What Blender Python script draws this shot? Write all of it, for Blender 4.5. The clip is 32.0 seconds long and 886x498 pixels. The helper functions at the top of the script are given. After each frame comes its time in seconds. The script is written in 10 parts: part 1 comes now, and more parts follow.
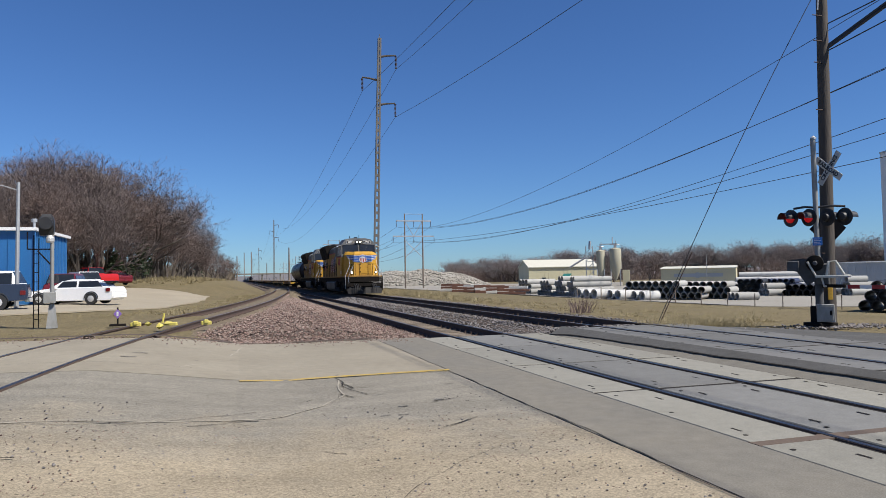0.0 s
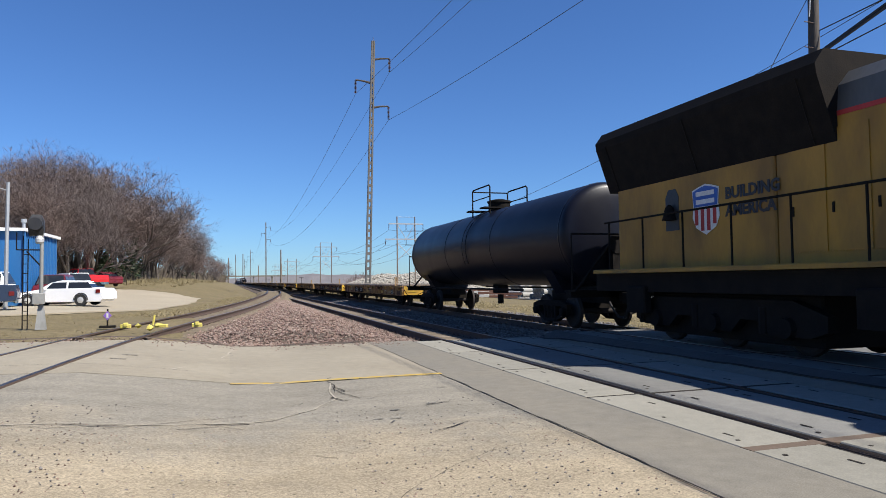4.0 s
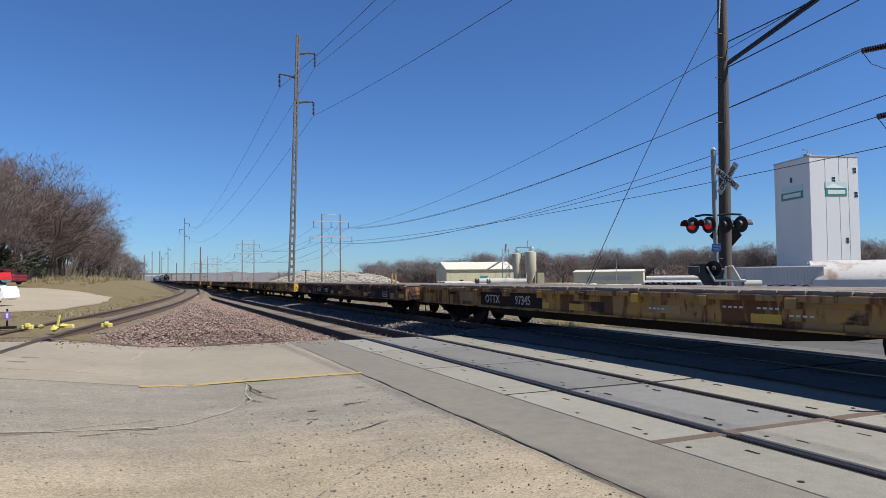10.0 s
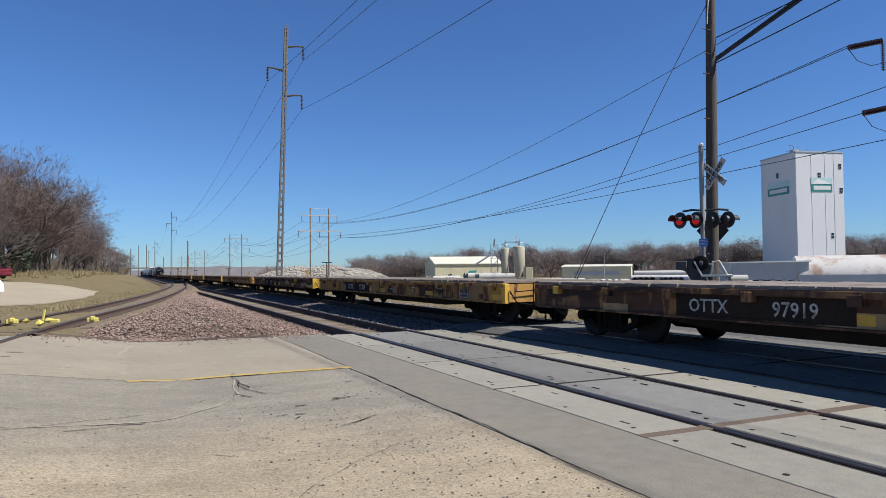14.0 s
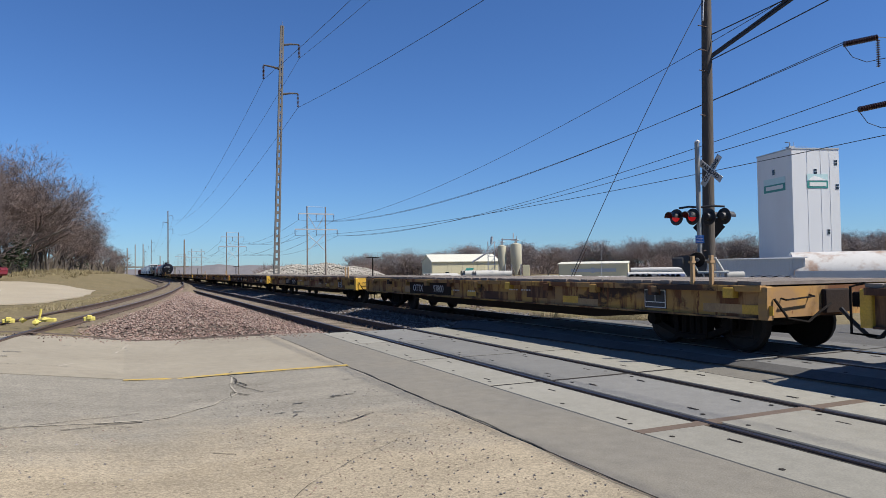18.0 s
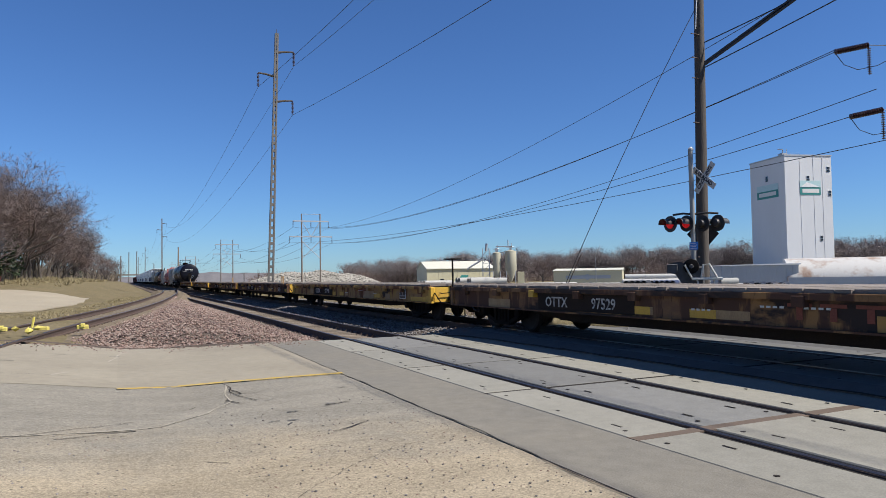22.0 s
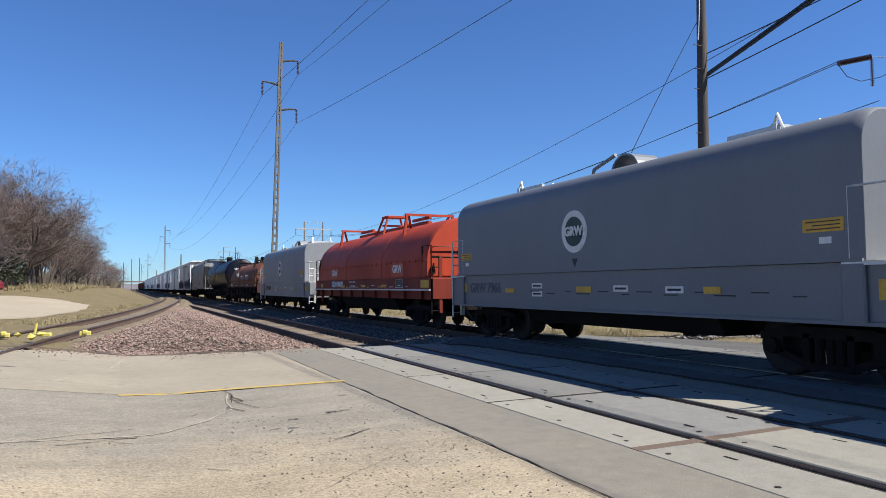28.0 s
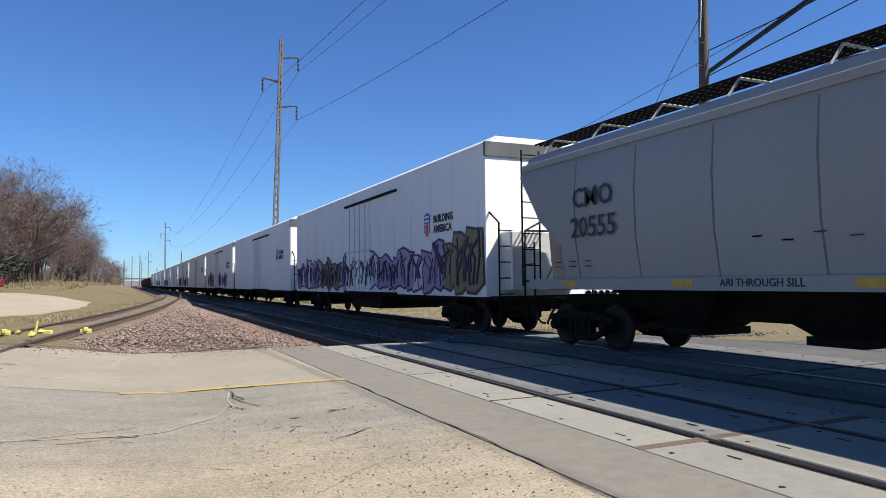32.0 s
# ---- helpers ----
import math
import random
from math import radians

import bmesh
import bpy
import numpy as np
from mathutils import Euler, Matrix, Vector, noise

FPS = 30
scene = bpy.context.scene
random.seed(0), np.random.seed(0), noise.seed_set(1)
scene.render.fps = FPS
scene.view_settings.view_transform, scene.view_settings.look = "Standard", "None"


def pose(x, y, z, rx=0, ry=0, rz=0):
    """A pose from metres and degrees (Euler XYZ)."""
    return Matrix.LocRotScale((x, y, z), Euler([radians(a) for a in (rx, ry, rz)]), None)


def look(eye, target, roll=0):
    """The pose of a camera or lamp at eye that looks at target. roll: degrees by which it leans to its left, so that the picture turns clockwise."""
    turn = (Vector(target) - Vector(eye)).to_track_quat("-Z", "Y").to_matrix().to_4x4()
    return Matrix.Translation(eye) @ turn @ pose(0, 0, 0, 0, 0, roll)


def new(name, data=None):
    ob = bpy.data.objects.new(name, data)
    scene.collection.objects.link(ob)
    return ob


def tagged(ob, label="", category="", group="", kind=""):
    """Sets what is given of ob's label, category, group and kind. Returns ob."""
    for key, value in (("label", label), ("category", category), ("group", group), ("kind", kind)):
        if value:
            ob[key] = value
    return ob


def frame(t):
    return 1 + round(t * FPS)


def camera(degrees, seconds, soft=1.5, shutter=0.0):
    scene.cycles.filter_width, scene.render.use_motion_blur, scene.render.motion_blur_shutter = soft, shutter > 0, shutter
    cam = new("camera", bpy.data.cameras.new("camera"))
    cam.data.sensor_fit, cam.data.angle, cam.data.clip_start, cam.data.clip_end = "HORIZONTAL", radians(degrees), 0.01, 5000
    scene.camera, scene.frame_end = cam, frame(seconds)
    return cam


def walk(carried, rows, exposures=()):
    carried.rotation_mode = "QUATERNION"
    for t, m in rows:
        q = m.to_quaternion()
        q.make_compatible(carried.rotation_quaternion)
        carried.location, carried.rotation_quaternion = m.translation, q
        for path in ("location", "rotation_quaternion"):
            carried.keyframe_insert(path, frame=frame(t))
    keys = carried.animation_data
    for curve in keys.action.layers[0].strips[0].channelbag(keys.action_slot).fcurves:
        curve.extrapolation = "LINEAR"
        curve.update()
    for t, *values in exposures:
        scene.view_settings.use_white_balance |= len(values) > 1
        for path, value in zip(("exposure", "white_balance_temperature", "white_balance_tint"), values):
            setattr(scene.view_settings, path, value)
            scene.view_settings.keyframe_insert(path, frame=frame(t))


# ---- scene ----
EYE = 1.546
cam = camera(65.5, 32.0, soft=0.75, shutter=0.0)
# seconds, offsets of the hand-held eye in metres, yaw, pitch, roll in degrees
ROWS = [
    (0.0, -0.000, -0.000, -0.000, -16.570, 2.283, -1.065),
    (0.5, -0.005, 0.016, -0.002, -16.520, 2.322, -0.924),
    (1.0, -0.002, -0.005, 0.001, -16.512, 2.211, -1.042),
    (1.5, -0.007, 0.006, -0.003, -16.516, 2.240, -0.784),
    (2.0, -0.009, 0.007, -0.004, -16.463, 2.164, -0.726),
    (2.5, -0.025, 0.032, -0.010, -16.326, 2.358, -0.307),
    (3.0, -0.016, 0.022, -0.001, -16.265, 2.499, -0.405),
    (3.5, -0.007, 0.030, -0.001, -16.697, 2.528, -0.617),
    (5.5, 0.008, 0.012, 0.010, -18.530, 2.508, -0.992),
    (6.0, 0.010, 0.006, 0.008, -19.111, 2.509, -1.226),
    (6.5, 0.045, 0.019, 0.013, -20.094, 2.798, -1.036),
    (7.0, 0.096, 0.063, 0.013, -23.041, 3.404, -2.323),
    (7.5, 0.082, -0.001, -0.001, -24.311, 4.753, -1.431),
    (8.0, 0.074, -0.016, -0.003, -24.528, 3.637, -2.162),
    (8.5, 0.089, 0.035, 0.005, -23.831, 2.631, -2.376),
    (9.0, 0.086, 0.030, 0.006, -23.783, 2.530, -1.037),
    (9.5, 0.079, 0.023, 0.007, -23.274, 2.650, -0.698),
    (10.0, 0.076, 0.017, 0.009, -23.353, 2.322, -0.644),
    (10.5, 0.084, 0.020, 0.013, -23.630, 2.525, -0.613),
    (11.0, 0.077, -0.002, 0.015, -24.239, 2.777, -0.671),
    (11.5, 0.069, -0.009, 0.011, -24.159, 2.702, -0.499),
    (12.0, 0.066, -0.000, 0.011, -23.989, 2.512, 0.019),
    (12.5, 0.072, 0.010, 0.009, -23.950, 2.204, -0.054),
    (13.0, 0.074, 0.014, 0.007, -23.997, 2.072, -0.330),
    (13.5, 0.074, 0.019, 0.005, -24.198, 1.953, -0.531),
    (14.0, 0.076, 0.024, 0.008, -24.289, 1.860, -0.571),
    (14.5, 0.077, 0.024, 0.002, -24.135, 1.834, -0.569),
    (16.5, 0.084, 0.038, 0.009, -24.477, 1.506, -0.821),
    (17.0, 0.078, 0.028, 0.007, -24.596, 1.564, -0.847),
    (17.5, 0.073, 0.010, 0.008, -24.635, 1.665, -0.732),
    (18.0, 0.074, 0.014, 0.004, -24.537, 1.671, -0.796),
    (18.5, 0.077, 0.013, 0.004, -24.693, 1.652, -0.923),
    (19.0, 0.073, 0.013, 0.007, -24.755, 1.637, -0.995),
    (19.5, 0.074, 0.011, 0.005, -24.630, 1.744, -0.944),
    (20.0, 0.072, 0.013, 0.007, -24.554, 1.927, -0.897),
    (20.5, 0.071, 0.002, 0.007, -24.443, 1.913, -1.095),
    (21.0, 0.077, 0.003, 0.010, -24.393, 2.013, -1.172),
    (21.5, 0.075, 0.012, 0.009, -24.767, 2.176, -1.096),
    (22.0, 0.072, 0.009, 0.008, -24.980, 2.250, -0.931),
    (22.5, 0.070, 0.004, 0.009, -25.105, 2.182, -0.948),
    (23.0, 0.076, 0.024, 0.009, -25.205, 2.245, -0.917),
    (23.5, 0.073, 0.022, 0.010, -25.037, 2.482, -0.698),
    (24.0, 0.071, 0.021, 0.009, -25.290, 2.403, -0.540),
    (24.5, 0.076, 0.009, 0.009, -25.213, 2.383, -0.758),
    (26.5, 0.078, 0.029, 0.016, -24.727, 2.514, -0.649),
    (27.0, 0.082, 0.045, 0.018, -24.666, 2.753, -0.562),
    (27.5, 0.072, -0.000, 0.008, -24.710, 2.933, -0.572),
    (28.0, 0.068, -0.012, 0.006, -24.783, 2.983, -0.571),
    (28.5, 0.067, -0.009, 0.004, -24.930, 2.907, -0.766),
    (29.0, 0.061, -0.019, 0.006, -25.004, 2.925, -0.548),
    (29.5, 0.052, -0.012, 0.004, -24.816, 2.822, -0.430),
    (30.0, 0.063, -0.003, 0.004, -24.705, 2.812, -0.448),
    (30.5, 0.069, 0.027, 0.016, -24.805, 2.789, -0.624),
    (31.0, 0.076, 0.029, 0.017, -24.957, 2.752, -0.777),
    (31.5, 0.057, 0.024, 0.015, -24.920, 2.800, -0.544),
    (32.0, 0.060, 0.020, 0.021, -24.757, 2.741, -0.559),
]
walk(cam, [(t, pose(x, y, EYE + z, 0, 0, yaw) @ pose(0, 0, 0, 90 + pitch) @ pose(0, 0, 0, 0, 0, roll)) for t, x, y, z, yaw, pitch, roll in ROWS],
     exposures=((0, 0.42), (2.2, 0.42), (2.9, 0.78), (3.5, 0.78), (5.0, 0.56), (6, 0.53), (13, 0.54), (24, 0.55), (26.5, 0.56), (27.2, 0.64), (28, 0.84), (30, 0.88), (32, 0.82)))

# ---- daylight ----
SUN_WAY = Vector((0.62, -0.58, 1.0)).normalized()
world = bpy.data.worlds.new("world")
scene.world = world
world.use_nodes = True
wn = world.node_tree
sky = wn.nodes.new("ShaderNodeTexSky")
sky.sky_type, sky.sun_disc = "NISHITA", False
sky.sun_elevation = math.asin(SUN_WAY.z)
sky.sun_rotation = math.atan2(SUN_WAY.x, SUN_WAY.y)
sky.air_density, sky.dust_density, sky.ozone_density, sky.altitude = 1.0, 0.12, 1.2, 300
deep = wn.nodes.new("ShaderNodeMix")
deep.data_type, deep.blend_type = "RGBA", "MULTIPLY"
deep.inputs["Factor"].default_value = 1.0
deep.inputs["B"].default_value = (0.47, 0.76, 1.22, 1)
wn.links.new(sky.outputs[0], deep.inputs["A"])
wn.links.new(deep.outputs["Result"], wn.nodes["Background"].inputs[0])
wn.nodes["Background"].inputs[1].default_value = 0.0652
sun = new("sun", bpy.data.lights.new("sun", "SUN"))
sun.data.energy, sun.data.angle, sun.data.color = 5.0, radians(0.53), (1.0, 0.95, 0.87)
sun.matrix_world = look(SUN_WAY * 50, (0, 0, 0))
scene.view_settings.exposure = 0.0


# ---- mesh helpers ----
class Geo:
    """Vertices and faces of one mesh in the making."""

    def __init__(self):
        self.v, self.f = [], []

    def add(self, verts, faces):
        n = len(self.v)
        self.v += [tuple(p) for p in verts]
        self.f += [tuple(i + n for i in q) for q in faces]
        return self

    def box(self, x0, x1, y0, y1, z0, z1, c=0.0):
        """A box; with c its long upright and top edges are chamfered."""
        if c <= 0:
            v = [(x0, y0, z0), (x1, y0, z0), (x1, y1, z0), (x0, y1, z0), (x0, y0, z1), (x1, y0, z1), (x1, y1, z1), (x0, y1, z1)]
            return self.add(v, [(3, 2, 1, 0), (4, 5, 6, 7), (0, 1, 5, 4), (1, 2, 6, 5), (2, 3, 7, 6), (3, 0, 4, 7)])
        ring = [(x0 + c, y0), (x1 - c, y0), (x1, y0 + c), (x1, y1 - c), (x1 - c, y1), (x0 + c, y1), (x0, y1 - c), (x0, y0 + c)]
        ins = [(min(max(x, x0 + c), x1 - c), min(max(y, y0 + c), y1 - c)) for x, y in ring]
        v = [(x, y, z0) for x, y in ring] + [(x, y, z1 - c) for x, y in ring] + [(x, y, z1) for x, y in ins]
        f = [tuple(range(7, -1, -1))]
        for r in (0, 8):
            f += [(r + i, r + (i + 1) % 8, r + 8 + (i + 1) % 8, r + 8 + i) for i in range(8)]
        f.append(tuple(range(16, 24)))
        return self.add(v, f)

    def tube(self, pts, r, n=8, r2=None, caps=True):
        """A round bar through the points; r2 tapers it."""
        pts = [Vector(p) for p in pts]
        v, f, m = [], [], len(pts)
        side = None
        for i, p in enumerate(pts):
            d = (pts[min(i + 1, m - 1)] - pts[max(i - 1, 0)]).normalized()
            if side is None:
                side = d.orthogonal().normalized()
            side = (side - d * side.dot(d)).normalized()
            up = d.cross(side)
            k = r if r2 is None else r + (r2 - r) * i / (m - 1)
            v += [p + (side * math.cos(2 * math.pi * j / n) + up * math.sin(2 * math.pi * j / n)) * k for j in range(n)]
        for i in range(m - 1):
            f += [(i * n + j, i * n + (j + 1) % n, (i + 1) * n + (j + 1) % n, (i + 1) * n + j) for j in range(n)]
        if caps:
            f += [tuple(range(n - 1, -1, -1)), tuple((m - 1) * n + j for j in range(n))]
        return self.add(v, f)

    def prism(self, prof, a, b, axis="y"):
        """A closed outline drawn out along an axis. The outline is (x, z) along y, (y, z) along x, (x, y) along z."""
        n = len(prof)
        put = {"y": lambda p, t: (p[0], t, p[1]), "x": lambda p, t: (t, p[0], p[1]), "z": lambda p, t: (p[0], p[1], t)}[axis]
        v = [put(p, a) for p in prof] + [put(p, b) for p in prof]
        f = [(i, (i + 1) % n, n + (i + 1) % n, n + i) for i in range(n)] + [tuple(range(n - 1, -1, -1)), tuple(range(n, 2 * n))]
        return self.add(v, f)

    def lathe(self, prof, c=(0, 0, 0), axis="z", n=24):
        """(radius, height) pairs turned round an axis through c."""
        c, v, f, m = Vector(c), [], [], len(prof)
        for r, h in prof:
            for j in range(n):
                a = 2 * math.pi * j / n
                p = {"z": (r * math.cos(a), r * math.sin(a), h), "y": (r * math.cos(a), h, r * math.sin(a)), "x": (h, r * math.cos(a), r * math.sin(a))}[axis]
                v.append(c + Vector(p))
        for i in range(m - 1):
            f += [(i * n + j, i * n + (j + 1) % n, (i + 1) * n + (j + 1) % n, (i + 1) * n + j) for j in range(n)]
        f += [tuple(range(n - 1, -1, -1)), tuple((m - 1) * n + j for j in range(n))]
        return self.add(v, f)

    def loft(self, rings, caps=True):
        """Skin over rings with the same number of points."""
        n, v, f = len(rings[0]), [p for q in rings for p in q], []
        for i in range(len(rings) - 1):
            f += [(i * n + j, i * n + (j + 1) % n, (i + 1) * n + (j + 1) % n, (i + 1) * n + j) for j in range(n)]
        if caps:
            f += [tuple(range(n - 1, -1, -1)), tuple((len(rings) - 1) * n + j for j in range(n))]
        return self.add(v, f)

    def quad(self, *p):
        return self.add(p, [tuple(range(len(p)))])

    def mesh(self, name, material, smooth=0.0):
        me = bpy.data.meshes.new(name)
        me.from_pydata(self.v, [], self.f)
        if material is not None:
            me.materials.append(material)
        bm = bmesh.new()
        bm.from_mesh(me)
        bmesh.ops.recalc_face_normals(bm, faces=bm.faces)
        if smooth:
            for e in bm.edges:
                e.smooth = not (len(e.link_faces) == 2 and e.calc_face_angle(0) > smooth)
            for q in bm.faces:
                q.smooth = True
        bm.to_mesh(me)
        bm.free()
        return me


def part(name, geo, material, parent, label="", at=None, smooth=0.0):
    """One mesh object under a thing or under a part."""
    me = geo if isinstance(geo, bpy.types.Mesh) else geo.mesh(name, material, smooth)
    ob = new(name, me)
    ob.parent = parent
    if at is not None:
        ob.matrix_basis = at
    return tagged(ob, label)


def thing(name, label, category, at=None, group="", kind=""):
    """The Empty at the base of a thing in parts."""
    ob = tagged(new(name), label, category, group, kind)
    ob.empty_display_size = 0.1
    if at is not None:
        ob.matrix_basis = at
    return ob


def single(name, geo, material, label, category, at=None, group="", kind="", smooth=0.0):
    """A thing, or a piece of the setting, that is one mesh."""
    ob = tagged(new(name, geo.mesh(name, material, smooth)), label, category, group, kind)
    if at is not None:
        ob.matrix_basis = at
    return ob


def letters(name, text, size, material, parent, at, label="", bold=0.0):
    """Raised lettering in the built-in font; it reads along its x, upright along y, and faces its z."""
    cu = bpy.data.curves.new(name, "FONT")
    cu.body, cu.size, cu.extrude, cu.offset, cu.resolution_u = text, size, 0.003, bold, 2
    cu.align_x, cu.align_y = "CENTER", "CENTER"
    tmp = bpy.data.objects.new(name, cu)
    me = bpy.data.meshes.new_from_object(tmp)
    bpy.data.objects.remove(tmp)
    bpy.data.curves.remove(cu)
    me.materials.clear()
    me.materials.append(material)
    return part(name, me, material, parent, label, at)


# ---- materials ----
def mat(name, color, rough=0.7, metal=0.0, spot=None, amount=0.35, scale=3.0, grain=40.0, bump=0.15, world_space=False, streak=1.0, vary=0.0, thresh=0.5, soft=0.18, speck=0.15, mid=0.0, gloss=0.5):
    """Paint, stone or metal with stains of a second colour at one scale and grain at another. streak stretches the stains upright."""
    m = bpy.data.materials.new(name)
    m.use_nodes = True
    nt = m.node_tree
    b = nt.nodes["Principled BSDF"]
    N, L = nt.nodes.new, nt.links.new
    if world_space:
        pos = N("ShaderNodeNewGeometry").outputs["Position"]
    else:
        pos = N("ShaderNodeTexCoord").outputs["Object"]
    mp = N("ShaderNodeMapping")
    mp.inputs["Scale"].default_value = (1, 1, 1 / streak)
    L(pos, mp.inputs["Vector"])
    big, fine = N("ShaderNodeTexNoise"), N("ShaderNodeTexNoise")
    for q, s, d in ((big, scale, 5), (fine, grain, 3)):
        q.inputs["Scale"].default_value, q.inputs["Detail"].default_value = s, d
        L(mp.outputs[0], q.inputs["Vector"])
    big.inputs["Roughness"].default_value = 0.62
    ramp = N("ShaderNodeMapRange")
    ramp.inputs["From Min"].default_value, ramp.inputs["From Max"].default_value = thresh - soft, thresh + soft
    L(big.outputs["Fac"], ramp.inputs["Value"])
    amt = N("ShaderNodeMath")
    amt.operation = "MULTIPLY"
    amt.inputs[1].default_value = amount
    L(ramp.outputs[0], amt.inputs[0])
    mix = N("ShaderNodeMix")
    mix.data_type = "RGBA"
    spot = spot or tuple(c * 0.6 for c in color)
    mix.inputs["A"].default_value, mix.inputs["B"].default_value = (*color, 1), (*spot, 1)
    L(amt.outputs[0], mix.inputs["Factor"])
    val = N("ShaderNodeMapRange")
    val.inputs["From Min"].default_value, val.inputs["From Max"].default_value = 0.25, 0.75
    val.inputs["To Min"].default_value, val.inputs["To Max"].default_value = 1 - speck, 1 + speck * 0.9
    L(fine.outputs["Fac"], val.inputs["Value"])
    hsv = N("ShaderNodeHueSaturation")
    L(mix.outputs["Result"], hsv.inputs["Color"])
    last = val.outputs[0]
    if mid:
        mn, mr, mm = N("ShaderNodeTexNoise"), N("ShaderNodeMapRange"), N("ShaderNodeMath")
        mn.inputs["Scale"].default_value, mn.inputs["Detail"].default_value = 6.0, 6
        L(mp.outputs[0], mn.inputs["Vector"])
        mr.inputs["From Min"].default_value, mr.inputs["From Max"].default_value = 0.3, 0.7
        mr.inputs["To Min"].default_value, mr.inputs["To Max"].default_value = 1 - mid, 1 + mid
        L(mn.outputs["Fac"], mr.inputs["Value"])
        mm.operation = "MULTIPLY"
        L(last, mm.inputs[0])
        L(mr.outputs[0], mm.inputs[1])
        last = mm.outputs[0]
    if vary:
        info = N("ShaderNodeObjectInfo")
        rnd = N("ShaderNodeMapRange")
        rnd.inputs["To Min"].default_value, rnd.inputs["To Max"].default_value = 1 - vary, 1 + vary
        L(info.outputs["Random"], rnd.inputs["Value"])
        mul = N("ShaderNodeMath")
        mul.operation = "MULTIPLY"
        L(last, mul.inputs[0])
        L(rnd.outputs[0], mul.inputs[1])
        last = mul.outputs[0]
    L(last, hsv.inputs["Value"])
    L(hsv.outputs[0], b.inputs["Base Color"])
    rr = N("ShaderNodeMapRange")
    rr.inputs["To Min"].default_value, rr.inputs["To Max"].default_value = max(rough - 0.12, 0.03), min(rough + 0.12, 1)
    L(big.outputs["Fac"], rr.inputs["Value"])
    L(rr.outputs[0], b.inputs["Roughness"])
    b.inputs["Metallic"].default_value = metal
    b.inputs["Specular IOR Level"].default_value = gloss
    if bump:
        bp = N("ShaderNodeBump")
        bp.inputs["Strength"].default_value, bp.inputs["Distance"].default_value = bump, 0.02
        L(fine.outputs["Fac"], bp.inputs["Height"])
        L(bp.outputs[0], b.inputs["Normal"])
    return m


def glow(name, color, strength):
    m = bpy.data.materials.new(name)
    m.use_nodes = True
    b = m.node_tree.nodes["Principled BSDF"]
    b.inputs["Base Color"].default_value = (*color, 1)
    b.inputs["Emission Color"].default_value, b.inputs["Emission Strength"].default_value = (*color, 1), strength
    return m


def island(name, colors, rough=0.85, bump=0.3, grain=30):
    """Loose stones or twigs: each piece takes its own colour."""
    m = bpy.data.materials.new(name)
    m.use_nodes = True
    nt = m.node_tree
    b = nt.nodes["Principled BSDF"]
    g = nt.nodes.new("ShaderNodeNewGeometry")
    r = nt.nodes.new("ShaderNodeValToRGB")
    el = r.color_ramp.elements
    while len(el) < len(colors):
        el.new(0.5)
    for i, c in enumerate(colors):
        el[i].position, el[i].color = i / (len(colors) - 1), (*c, 1)
    n = nt.nodes.new("ShaderNodeTexNoise")
    n.inputs["Scale"].default_value = grain
    nt.links.new(g.outputs["Position"], n.inputs["Vector"])
    bp = nt.nodes.new("ShaderNodeBump")
    bp.inputs["Strength"].default_value, bp.inputs["Distance"].default_value = bump, 0.01
    nt.links.new(n.outputs["Fac"], bp.inputs["Height"])
    nt.links.new(bp.outputs[0], b.inputs["Normal"])
    nt.links.new(g.outputs["Random Per Island"], r.inputs["Fac"])
    nt.links.new(r.outputs[0], b.inputs["Base Color"])
    b.inputs["Roughness"].default_value = rough
    return m


